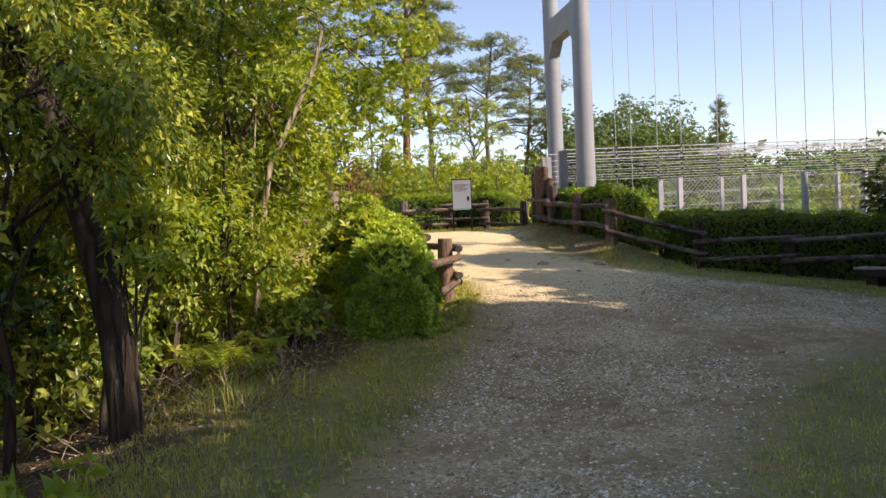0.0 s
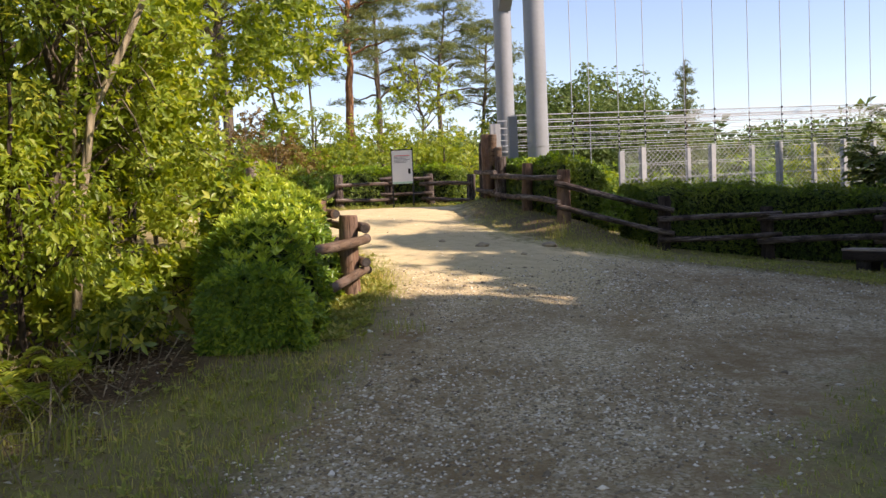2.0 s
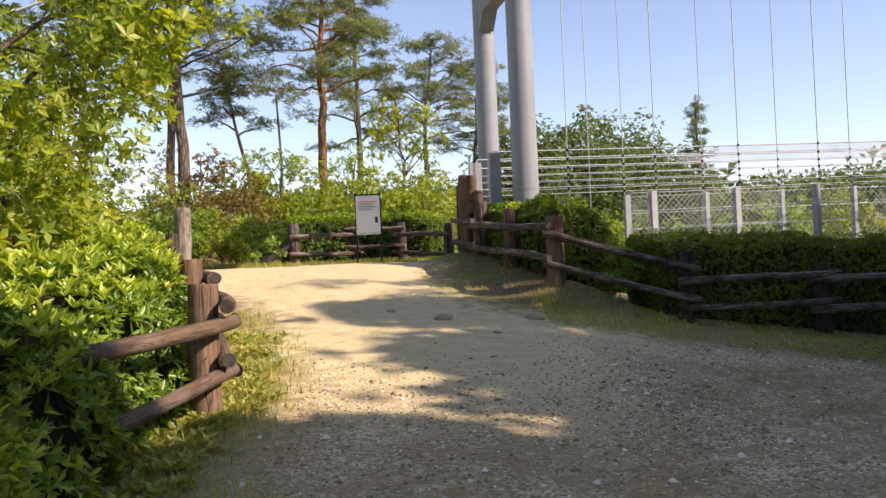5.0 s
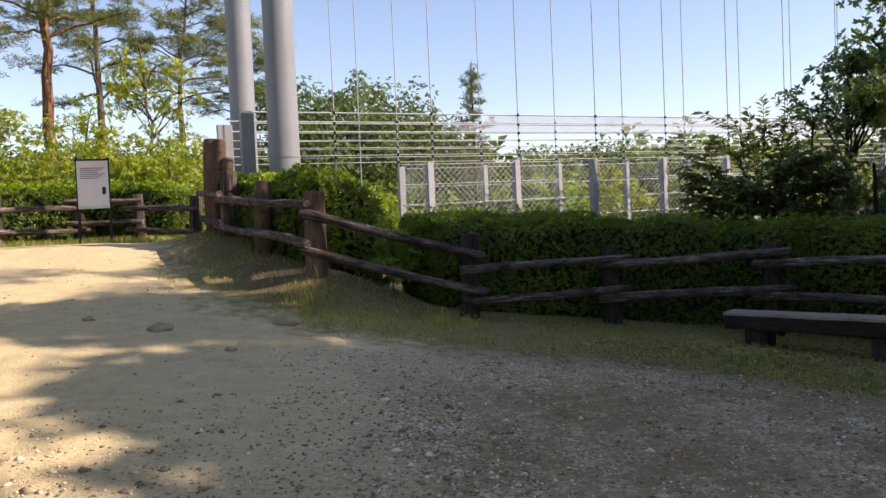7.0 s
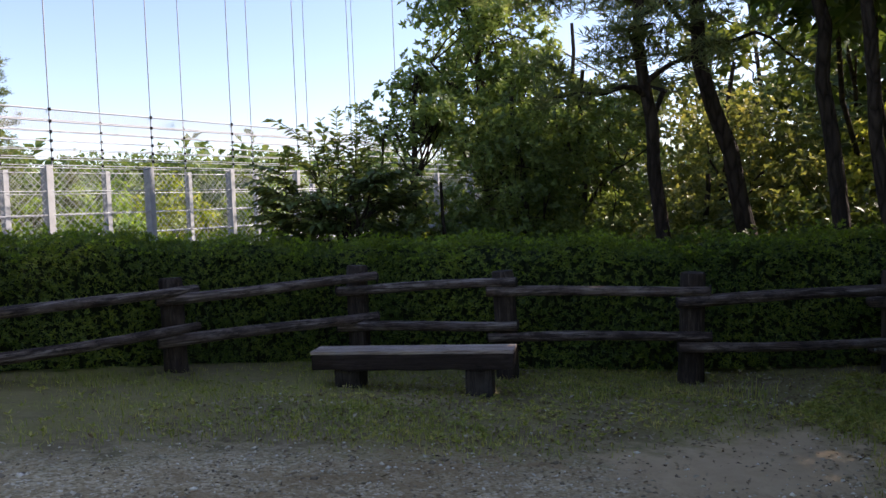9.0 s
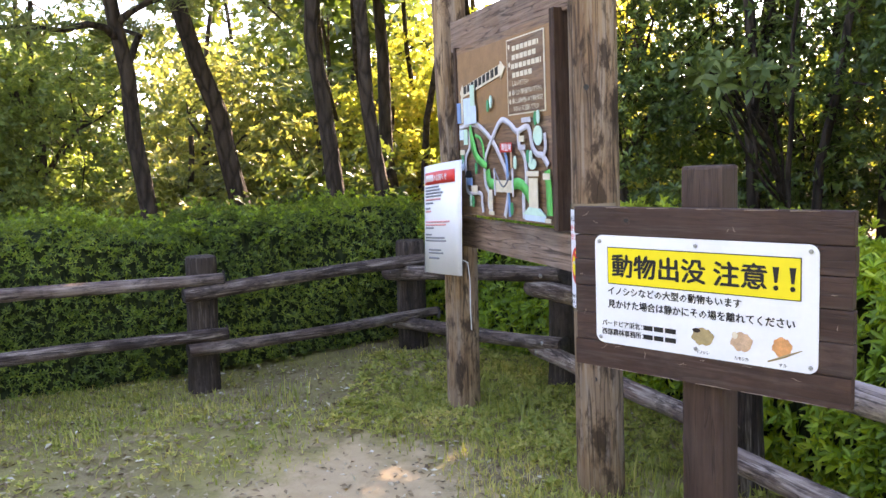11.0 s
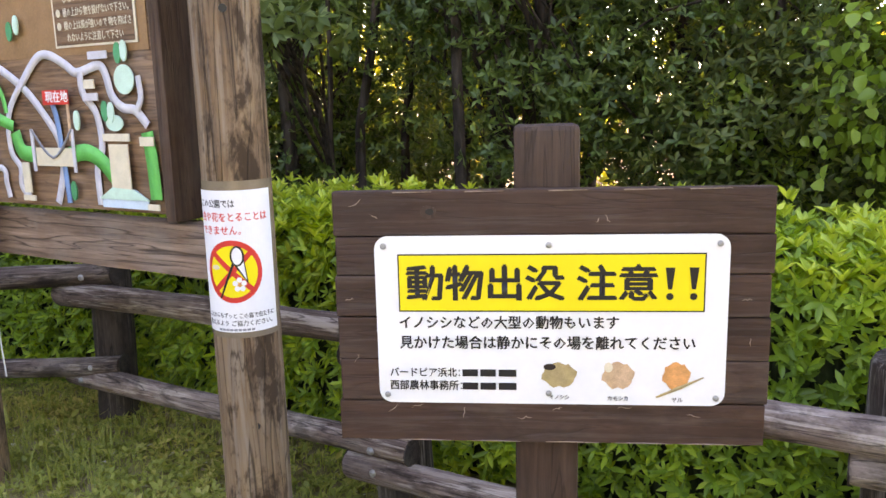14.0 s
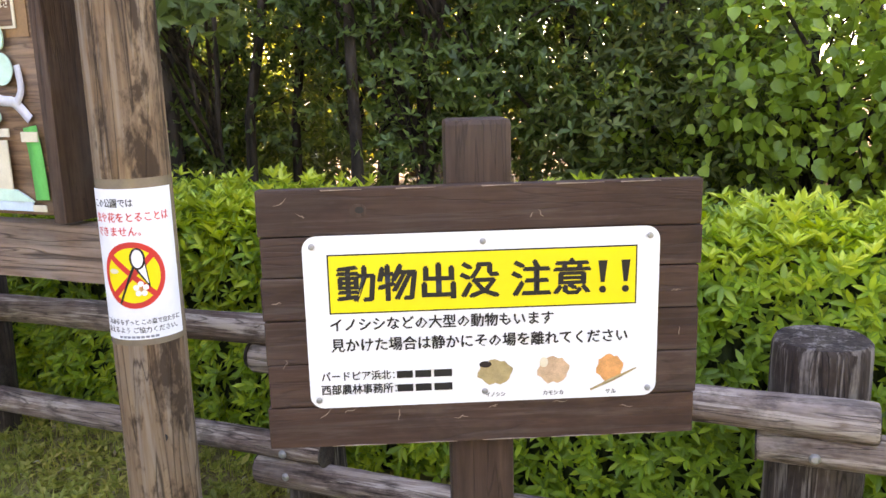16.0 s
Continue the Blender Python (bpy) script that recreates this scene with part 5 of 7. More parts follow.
mesh_fence(12, 0.0, -0.52, 0.118, 2.59, "wire mesh fence on pale square posts along the bridge")
mesh_fence(12, FAR_ROW, 0.0, 0.1, 2.6, "wire mesh fence on thinner posts across the bridge")


# ---- foliage ----
def leaves(P, D, Up, L, W, fold=0.25):
    """Two-sided folded leaves from a stalk point, a direction and a face direction each."""
    D = unit(D)
    S = unit(np.cross(D, Up))
    N = np.cross(S, D)
    L, W = np.asarray(L)[:, None], np.asarray(W)[:, None]
    mid = P + D * L * 0.5 - N * L * 0.04
    v = np.stack([P, mid + S * W / 2 + N * W * fold, P + D * L - N * L * 0.12, mid - S * W / 2 + N * W * fold], 1).reshape(-1, 3)
    i = np.arange(len(P))[:, None] * 4
    f = np.concatenate([i + [0, 2, 1], i + [0, 3, 2]])
    return v, f


def full_leaves(P, D, Up, L, W, fold=0.2):
    """Leaves with rounded sides, folded along the midrib, for plants close by."""
    D = unit(D)
    S = unit(np.cross(D, Up))
    N = np.cross(S, D)
    L, W = np.asarray(L)[:, None], np.asarray(W)[:, None]
    a, b = P + D * L * 0.3, P + D * L * 0.68 - N * L * 0.05
    v = np.stack([P, a + S * W * 0.45 + N * W * fold, b + S * W * 0.42 + N * W * fold * 0.8, P + D * L - N * L * 0.13, b - S * W * 0.42 + N * W * fold * 0.8, a - S * W * 0.45 + N * W * fold], 1).reshape(-1, 3)
    i = np.arange(len(P))[:, None] * 6
    return v, np.concatenate([i + [0, 3, 2, 1], i + [0, 5, 4, 3]])


def rand_dirs(r, n):
    return unit(r.normal(size=(n, 3)))


def rosettes(r, C, A, k, L, aspect, open_=0.9, make=leaves):
    """Whorls of k leaves round each tip, opening from the tip's direction."""
    n = len(C)
    A = unit(A)
    t = unit(np.cross(A, rand_dirs(r, n)))
    b = np.cross(A, t)
    ang = r.uniform(0, 6.28, (n, 1)) + np.arange(k) * (2 * np.pi / k) + r.normal(0, 0.25, (n, k))
    o = open_ + r.normal(0, 0.22, (n, k))
    D = A[:, None] * np.cos(o)[..., None] + (t[:, None] * np.cos(ang)[..., None] + b[:, None] * np.sin(ang)[..., None]) * np.sin(o)[..., None]
    Ls = (L * r.uniform(0.65, 1.2, (n, k))).ravel()
    P = np.repeat(C, k, 0)
    return make(P, D.reshape(-1, 3), np.repeat(A, k, 0) + 0.2 * r.normal(size=(n * k, 3)), Ls, Ls * aspect)


def hedge(name, line, thick, tall, label, mat, per_m2, L, seed, group="", k=6, lift=0.0, soft=1.0, make=leaves, hidden=None, young=None, lump=1.0):
    """A clipped hedge that runs along a line; its section is a box with rounded shoulders."""
    r = np.random.RandomState(seed)
    p = np.array(line, float)
    seg = np.hypot(*np.diff(p, axis=0).T)
    cum = np.concatenate([[0], np.cumsum(seg)])
    total = cum[-1]

    def centre(s):
        x, y = np.interp(s, cum, p[:, 0]), np.interp(s, cum, p[:, 1])
        e = 0.35
        dx = np.interp(s + e, cum, p[:, 0]) - np.interp(s - e, cum, p[:, 0])
        dy = np.interp(s + e, cum, p[:, 1]) - np.interp(s - e, cum, p[:, 1])
        d = unit(np.stack([dx, dy], -1))
        return x, y, d

    def place(s, u, inset):
        """u runs round the section: 0 front foot, 1 back foot."""
        x, y, d = centre(s)
        tl = np.interp(s, cum, np.broadcast_to(tall, (len(p),)))
        half = thick / 2 - inset
        hh = tl - inset
        per = 2 * hh + 2 * half
        q = u * per
        rd = 0.16 * soft
        side = np.where(q < hh, -half, np.where(q > hh + 2 * half, half, q - hh - half))
        z = np.where(q < hh, q, np.where(q > hh + 2 * half, per - q, hh))
        near = np.minimum(np.abs(side) - half, 0) + rd
        ncorner = np.clip(np.maximum(z - (hh - rd), 0) / rd, 0, 1) * np.clip(np.maximum(np.abs(side) - (half - rd), 0) / rd, 0, 1)
        side = side * (1 - 0.12 * soft * ncorner)
        z = z - 0.07 * soft * ncorner
        ends = np.minimum(s, total - s)
        shrink = np.sqrt(np.clip(ends / (0.35 * soft), 0.02, 1))
        side = side * (0.55 + 0.45 * shrink)
        z = z * (1 - 0.15 * soft + 0.15 * soft * shrink)
        px, py = x - d[:, 1] * side * -1, y + d[:, 0] * side * -1
        bumpy = 0.07 * soft * lump * vnoise(px * 1.0 + z * 0.7, py + z * 0.9, 3.1, seed) + 0.05 * lump * vnoise(px - z, py + z, 7.5, seed + 1)
        nx = np.where(q < hh, -1.0, np.where(q > hh + 2 * half, 1.0, 0.0))
        nz = np.where((q >= hh) & (q <= hh + 2 * half), 1.0, 0.0) + 0.35 * ncorner
        N = np.stack([d[:, 1] * nx, -d[:, 0] * nx, nz + 0.25], -1)
        endn = np.where(ends < 0.3, 1.0, 0.0) * np.where(s < total / 2, -1, 1)
        N[:, 0] += d[:, 0] * endn * 0.9
        N[:, 1] += d[:, 1] * endn * 0.9
        N = unit(N)
        base = height(px, py)
        return np.stack([px, py, base + z + lift], -1) + N * bumpy[:, None], N

    x0, y0, _ = centre(np.array([total / 2]))
    ob = thing(name, (0, 0, 0), label, "hedge", group)
    # dense inside: a dark sheet, shade between the leaves put into its colour
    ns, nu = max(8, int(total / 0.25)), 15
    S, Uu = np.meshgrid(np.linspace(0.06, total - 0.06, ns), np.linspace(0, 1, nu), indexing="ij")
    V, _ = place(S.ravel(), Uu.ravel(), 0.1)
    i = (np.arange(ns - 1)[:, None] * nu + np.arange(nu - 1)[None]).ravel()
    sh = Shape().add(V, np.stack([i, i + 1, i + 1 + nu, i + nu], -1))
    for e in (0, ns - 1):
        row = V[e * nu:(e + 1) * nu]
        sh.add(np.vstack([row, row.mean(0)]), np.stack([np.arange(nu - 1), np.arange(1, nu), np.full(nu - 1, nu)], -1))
    part("twiggy_core", sh, M_TWIGS, ob, "dark inner sheet in the colour of shaded twigs")
    hh = float(np.mean(tall))
    area = total * (2 * hh + thick)
    n = int(area * per_m2)
    s = r.uniform(0, total, n)
    ncap = int(per_m2 * thick * hh * 0.8)
    s = np.concatenate([s, r.uniform(0.0, 0.12, ncap), total - r.uniform(0.0, 0.12, ncap)])
    u = r.uniform(0, 1, len(s))
    if hidden is not None:
        # the side that faces away from every path grows thinner
        thin = (u > 0.72) if hidden > 0 else (u < 0.28)
        keep = ~thin | (r.uniform(0, 1, len(u)) < 0.25)
        s, u = s[keep], u[keep]
    C, N = place(s, u, 0.0)
    C = C - N * np.abs(r.normal(0, 0.05, (len(s), 1)))
    A = N + 0.45 * rand_dirs(r, len(s)) + np.array([0, 0, 0.35])
    for e, sg in ((0.1, -1), (total - 0.1, 1)):
        m = int(per_m2 * thick * hh * 1.6)
        xe, ye, de = centre(np.array([e]))
        te = float(np.interp(e, cum, np.broadcast_to(tall, (len(p),))))
        q = r.uniform(-0.5, 0.5, m) * thick * 0.85
        zz = r.uniform(0.02, 0.98, m) * te * (1 - 0.15 * (soft - 1)) * (1 - 0.25 * soft * (np.abs(q) / thick * 2) ** 3)
        out = 0.16 * (1 - (np.abs(q) / thick * 2) ** 2) * (1 - (np.abs(zz / te - 0.5) * 1.7) ** 4)
        px = xe + de[:, 0] * sg * out + de[:, 1] * q
        py = ye + de[:, 1] * sg * out - de[:, 0] * q
        C = np.vstack([C, np.stack([px, py, height(px, py) + zz + lift], -1)])
        Ne = np.stack([np.full(m, de[0, 0] * sg), np.full(m, de[0, 1] * sg), np.full(m, 0.35)], -1)
        A = np.vstack([A, Ne + 0.5 * rand_dirs(r, m)])
    v, f = rosettes(r, C, A, k, L, 0.32, 0.9, make)
    part("foliage", Shape().add(v, f), mat, ob)["kind"] = "stuff"
    # a few shoots above the clipped top, coloured brighter for the sun on it
    m = int(total * (110 if young is None else 120))
    C, N = place(r.uniform(0, total, m), r.uniform(0.38, 0.73, m), 0.0)
    C = C + np.stack([0 * C[:, 0], 0 * C[:, 0], r.uniform(-0.02, 0.09, m)], -1)
    v, f = rosettes(r, C, np.array([0, 0, 1.0]) + 0.3 * rand_dirs(r, m), 7, L * 1.0, 0.34, 0.7, make)
    part("young_growth", Shape().add(v, f), young or L_AZLIT, ob, "young leaves on top with sunlight put into their bright colour")["kind"] = "stuff"
    return ob


def offset(pts, d):
    """A line beside another, d metres to its left."""
    p = np.array(pts, float)
    t = unit(np.gradient(p, axis=0))
    return [(float(a[0] - b[1] * d), float(a[1] + b[0] * d)) for a, b in zip(p, t)]


HIDE1, HIDE2 = -1, -1
# L_AZDARK and L_AZMID hedges have face shade painted into their leaf colour
hedge("hedge", [(4.62, 16.45), (5.5, 16.6), (6.9, 16.75), (8.6, 16.4), (9.65, 15.6), (10.15, 14.1), (11.0, 12.7), (12.1, 11.2), (12.6, 10.35)], 1.15, [1.02, 1.12, 1.28, 1.33, 1.33, 1.33, 1.33, 1.33, 1.33], "clipped dark green azalea hedge behind the log fence", L_AZDARK, 760, 0.044, 11, k=5, hidden=HIDE1, young=L_AZFRINGE, lump=1.6)
hedge("hedge", [(12.45, 10.3), (11.2, 9.05), (10.3, 8.5), (8.4, 7.72), (6.75, 6.95), (5.2, 6.3)], 1.2, [1.26, 1.24, 1.18, 1.13, 1.13, 1.12], "bright green clipped azalea hedge behind the log fence", L_AZALEA, 470, 0.072, 12, k=7, make=full_leaves, hidden=HIDE2)
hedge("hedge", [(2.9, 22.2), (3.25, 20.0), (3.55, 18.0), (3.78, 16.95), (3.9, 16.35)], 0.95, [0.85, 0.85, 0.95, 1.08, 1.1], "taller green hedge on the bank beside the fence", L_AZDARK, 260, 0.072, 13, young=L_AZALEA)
hedge("hedge", [(-0.62, 8.75), (-0.62, 9.25), (-0.82, 9.85), (-0.75, 10.4), (-0.62, 11.0), (-1.0, 12.3), (-1.9, 14.2)], 1.0, [0.82, 0.86, 0.92, 0.98, 1.04, 1.05, 1.0], "bright green rounded hedge behind the reddish fence", L_AZMID, 330, 0.085, 14, k=7, soft=2.0, lump=1.5)
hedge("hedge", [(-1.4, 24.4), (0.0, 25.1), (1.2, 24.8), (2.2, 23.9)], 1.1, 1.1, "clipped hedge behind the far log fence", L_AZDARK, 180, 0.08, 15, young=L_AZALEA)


def cloud(r, centres, radii, per, L, aspect, droop=0.2, flat_=0.75, out=0.9, make=leaves):
    """Leaves round clump centres, denser to the outside of each clump."""
    n = len(centres)
    per = np.full(n, per) if np.isscalar(per) else per
    idx = np.repeat(np.arange(n), per)
    d = rand_dirs(r, len(idx))
    rad = np.asarray(radii)[idx] * r.uniform(0.2, 1.0, len(idx)) ** 0.5
    off = d * rad[:, None]
    off[:, 2] *= flat_
    P = np.asarray(centres)[idx] + off
    D = d * out + 0.8 * rand_dirs(r, len(idx)) + np.array([0, 0, -droop])
    Up = np.array([0, 0, 1.0]) + 0.5 * rand_dirs(r, len(idx)) + 0.3 * d
    Ls = L * r.uniform(0.6, 1.25, len(idx))
    return make(P, D, Up, Ls, Ls * aspect)


def sprays(r, centres, radii, per, L, aspect, droop=0.2, flat_=0.7):
    """Whorls of leaves at twig tips round clump centres."""
    n, k = len(centres), 5
    idx = np.repeat(np.arange(n), max(1, per // k))
    d = rand_dirs(r, len(idx))
    off = d * (np.asarray(radii)[idx] * r.uniform(0.15, 1.0, len(idx)) ** 0.5)[:, None]
    off[:, 2] *= flat_
    A = 0.8 * d + np.array([0, 0, 0.75 - droop]) + 0.35 * rand_dirs(r, len(idx))
    return rosettes(r, np.asarray(centres)[idx] + off, A, k, L, aspect, 1.0 + 0.25 * droop)


def limb(r, a, b, ra, rb, shape, sag=0.1, n=7, sides=7, wild=0.035):
    a, b = np.array(a, float), np.array(b, float)
    t = np.linspace(0, 1, n)[:, None]
    L = np.linalg.norm(b - a)
    wig = np.cumsum(r.normal(0, wild * L, (n, 3)), 0) * np.sin(np.pi * t)
    p = a + (b - a) * t + wig + np.array([0, 0, 1.0]) * sag * L * np.sin(np.pi * t)
    tube(p, np.linspace(ra, rb, n), sides, shape, caps=False)
    return p


def crown_points(r, n, centre, size, low=-0.9, hollow=0.45):
    """Clump centres through an uneven ellipsoid, most of them towards its outside."""
    d = rand_dirs(r, n * 3)
    d = d[d[:, 2] > low][:n]
    rad = r.uniform(hollow, 1.0, (len(d), 1))
    lump = 1 + 0.22 * np.sin(d[:, :1] * 5 + 1.3) * np.cos(d[:, 1:2] * 4 + d[:, 2:] * 3)
    return np.array(centre) + d * rad * lump * np.array(size)


def broad_tree(at, trunk, crown, clumps, per, L, leaf, bark_m, seed, label, aspect=0.5, clump_r=0.6, r0=0.12, droop=0.2, name="tree", cat="tree", limbs=14, lean=(0, 0), hollow=0.45, group="", low=-0.9, way=None, vine=False, hang=False):
    """A tapered trunk with limbs to part of its clumps, and a crown of many small leaves."""
    r = np.random.RandomState(seed)
    g = ground_at(*at)
    t = thing(name, (at[0], at[1], g), label, cat, group)
    s = Shape()
    top = np.array([lean[0], lean[1], trunk])
    if way is None:
        tp = limb(r, (0, 0, -0.3), top, r0, r0 * 0.45, s, 0.0, 10, 10, 0.012)
    else:
        w, q = np.array(way, float), np.linspace(0, len(way) - 1, 10)
        tp = np.stack([np.interp(q, np.arange(len(w)), w[:, i]) for i in range(3)], -1)
        tube(tp, np.linspace(r0, r0 * 0.5, 10), 12, s, caps=False, wob=0.03, rng=r)
    C = crown_points(r, clumps, (crown[0], crown[1], crown[2]), crown[3:6], low, hollow)
    pick = r.permutation(len(C))[:limbs]
    for c in C[pick]:
        k = min(9, max(3, int(10 * np.clip((c[2] - 0.9) / max(trunk, 0.1), 0.25, 0.95))))
        p = limb(r, tp[k], c, r0 * 0.38, 0.012, s, 0.08, 7, 6)
        for _ in range(2):
            j = C[r.randint(len(C))]
            if np.linalg.norm(j - p[4]) < 2.2:
                limb(r, p[4], j, r0 * 0.16, 0.006, s, 0.05, 5, 4)
    part("trunk", s, bark_m, t, smooth=True)
    if vine:
        v, f = cloud(r, C, clump_r * r.uniform(0.6, 1.25, len(C)), per, L, aspect, droop, 0.9, 0.5, full_leaves)
    elif hang:
        v, f = cloud(r, C, clump_r * r.uniform(0.5, 1.2, len(C)), per, L, aspect, 0.5, 0.8, 0.8)
    else:
        v, f = sprays(r, C, clump_r * r.uniform(0.6, 1.25, len(C)), per, L, aspect, droop)
    part("crown", Shape().add(v, f), leaf, t)["kind"] = "stuff"
    return t


def pine(at, tall, seed, label, first=0.45, reach=2.6, r0=0.16, bark_m=B_RED, needle=0.2, pads=26, lean=(0.0, 0.0), per=27, z0=None, group="", leaf=L_PINE, pad_r=0.75):
    """A pine: a long trunk, crooked limbs in loose tiers and flat pads of needle tufts."""
    r = np.random.RandomState(seed)
    g = ground_at(*at) if z0 is None else z0
    t = thing("pine_tree", (at[0], at[1], g), label, "tree", group)
    s = Shape()
    tp = limb(r, (0, 0, -0.4), (lean[0], lean[1], tall), r0, 0.03, s, 0.0, 16, 10, 0.006)
    tips, sizes = [], []
    for i in range(pads):
        f_ = first + (1 - first) * (i + r.uniform(0, 0.8)) / pads
        k = f_ * 15
        base = tp[int(k)] + (tp[min(15, int(k) + 1)] - tp[int(k)]) * (k % 1)
        a = i * 2.4 + r.uniform(-0.5, 0.5)
        ln = reach * (1.05 - 0.75 * (f_ - first) / (1 - first)) * r.uniform(0.5, 1.1)
        tip = base + np.array([math.cos(a) * ln, math.sin(a) * ln, ln * r.uniform(-0.05, 0.35)])
        p = limb(r, base, tip, 0.05 * (1.2 - f_) + 0.012, 0.012, s, 0.1, 7, 5)
        tips += [p[-1], p[-2], p[-3] + r.normal(0, 0.2, 3)]
        sizes += [1.0, 0.85, 0.6]
    part("trunk", s, bark_m, t, smooth=True)
    tips, sizes = np.array(tips), np.array(sizes)
    idx = np.repeat(np.arange(len(tips)), per)
    d = rand_dirs(r, len(idx)) * (pad_r * sizes[idx] * r.uniform(0.2, 1, len(idx)) ** 0.6)[:, None]
    d[:, 2] *= 0.3
    C = tips[idx] + d
    v, f = rosettes(r, C, np.array([0, 0, 1.0]) + 0.5 * unit(d) + 0.3 * rand_dirs(r, len(C)), 8, needle, 0.13, 1.0)
    part("needles", Shape().add(v, f), leaf, t)["kind"] = "stuff"
    return t


# -- thicket on the side of the path --
broad_tree((-2.6, 6.35), 5.6, (-0.7, 0.5, 6.0, 2.8, 2.6, 2.2), 120, 150, 0.1, L_OAK, B_DARK, 21, "dark evergreen tree with a thick trunk beside the path", 0.42, 0.55, 0.145, 0.4, way=[(0.02, 0, -0.3), (0.02, 0, 0.5), (-0.12, 0.0, 1.3), (-0.32, 0.02, 2.1), (-0.7, 0.1, 3.2), (-1.1, 0.25, 4.4), (-1.4, 0.4, 5.6)])
broad_tree((-3.35, 5.95), 3.6, (0.05, 0.1, 3.0, 1.25, 1.0, 1.15), 64, 150, 0.09, L_OAK, B_DARK, 36, "young evergreen tree with hanging glossy leaves", 0.42, 0.34, 0.05, 0.5, limbs=14, hang=True)
broad_tree((-2.36, 6.1), 1.9, (0.06, 0.0, 1.55, 0.28, 0.25, 0.42), 16, 60, 0.1, L_BRIGHT, B_DARK, 37, "sapling with light green leaves before the thick trunk", 0.4, 0.22, 0.015, 0.5, name="shrub", cat="shrub", limbs=7)
broad_tree((-4.3, 9.1), 4.5, (0.3, -0.5, 2.8, 2.0, 2.3, 2.2), 92, 190, 0.09, L_OAK, B_DARK, 22, "dense evergreen tree with hanging yellow-green leaves", 0.42, 0.36, 0.08, 0.5, hang=True, hollow=0.6)
broad_tree((-3.0, 6.9), 3.3, (0.0, 0.05, 2.85, 0.7, 0.55, 0.85), 40, 130, 0.085, L_OAK, B_DARK, 40, "young evergreen tree with drooping yellow-green leaves", 0.42, 0.28, 0.04, 0.5, limbs=12, hang=True)
broad_tree((-2.9, 8.4), 2.6, (-0.25, -0.1, 1.5, 1.15, 1.1, 1.15), 52, 150, 0.09, L_BRIGHT, B_GREY, 23, "leafy evergreen shrub with glossy hanging leaves", 0.42, 0.3, 0.04, 0.5, name="shrub", cat="shrub", limbs=12, hang=True)
broad_tree((-2.3, 8.55), 2.3, (0.05, 0.0, 1.35, 0.75, 0.5, 0.75), 34, 130, 0.085, L_BRIGHT, B_DARK, 39, "evergreen shrub with drooping yellow-green leaves", 0.42, 0.27, 0.03, 0.5, name="shrub", cat="shrub", limbs=12, hang=True)
broad_tree((-2.7, 10.0), 3.4, (0.15, 0.2, 2.7, 1.25, 1.5, 1.5), 74, 130, 0.092, L_BRIGHT, B_GREY, 38, "fresh green tree with whorled leaves over the hedge", 0.42, 0.34, 0.06, 0.15, limbs=20, hollow=0.6, low=-0.8)
broad_tree((-2.9, 12.7), 4.6, (0.3, -0.3, 3.5, 2.7, 2.6, 2.7), 210, 130, 0.1, L_BRIGHT, B_GREY, 24, "fresh green broadleaf tree with layered branches", 0.44, 0.4, 0.1, 0.1, limbs=24, low=-0.6, hollow=0.55)
broad_tree((-2.7, 11.4), 2.6, (0.2, 0, 1.5, 1.5, 1.5, 1.3), 80, 130, 0.11, L_BRIGHT, B_GREY, 25, "light green leafy shrub beside the fence", 0.45, 0.42, 0.04, 0.2, name="shrub", cat="shrub", limbs=10)
broad_tree((-6.3, 7.6), 7.5, (0, 0, 4.8, 3.0, 3.0, 4.2), 150, 130, 0.2, L_DARK, B_DARK, 26, "tall dark evergreen tree in the thicket", 0.5, 0.8, 0.15, 0.4)
broad_tree((-6.2, 12.2), 7.5, (0, 0, 4.8, 2.8, 3.0, 4.2), 150, 130, 0.2, L_DARK, B_DARK, 27, "tall dark evergreen tree in the thicket", 0.5, 0.8, 0.15, 0.4)
broad_tree((-9.5, 10.0), 8.5, (0, 0, 5.0, 3.2, 4.0, 4.6), 130, 110, 0.28, L_DARK, B_DARK, 33, "tall dark evergreen tree deep in the thicket", 0.5, 1.0, 0.15, 0.4)
broad_tree((-4.3, 5.9), 2.6, (0, 0.1, 1.2, 1.3, 1.2, 1.2), 34, 90, 0.1, L_DARK, B_DARK, 28, "dark shrub in the shade of the thicket", 0.45, 0.45, 0.05, 0.3, name="shrub", cat="shrub", limbs=8)
broad_tree((-3.9, 7.4), 2.6, (0, 0.1, 1.0, 1.1, 1.0, 1.0), 70, 110, 0.12, L_OAK, B_DARK, 34, "dark shrub behind the thick trunk", 0.45, 0.42, 0.05, 0.3, name="shrub", cat="shrub", limbs=8)
broad_tree((-4.2, 4.4), 3.0, (0, 0, 1.4, 1.1, 1.0, 1.3), 30, 90, 0.1, L_DARK, B_DARK, 35, "dark shrub at the shaded edge of the thicket", 0.45, 0.45, 0.05, 0.3, name="shrub", cat="shrub", limbs=8)
broad_tree((-2.35, 3.6), 1.4, (0.1, -0.1, 0.5, 0.5, 0.45, 0.32), 14, 60, 0.12, L_BRIGHT, B_GREY, 29, "low bright green seedling at the path's edge", 0.42, 0.25, 0.02, 0.3, name="shrub", cat="shrub", limbs=5)
broad_tree((-3.0, 4.6), 2.6, (-0.25, -0.2, 1.75, 0.6, 0.5, 0.7), 26, 60, 0.13, L_BRIGHT, B_GREY, 30, "slender sapling with light green leaves", 0.42, 0.28, 0.03, 0.4, name="shrub", cat="shrub", limbs=8)
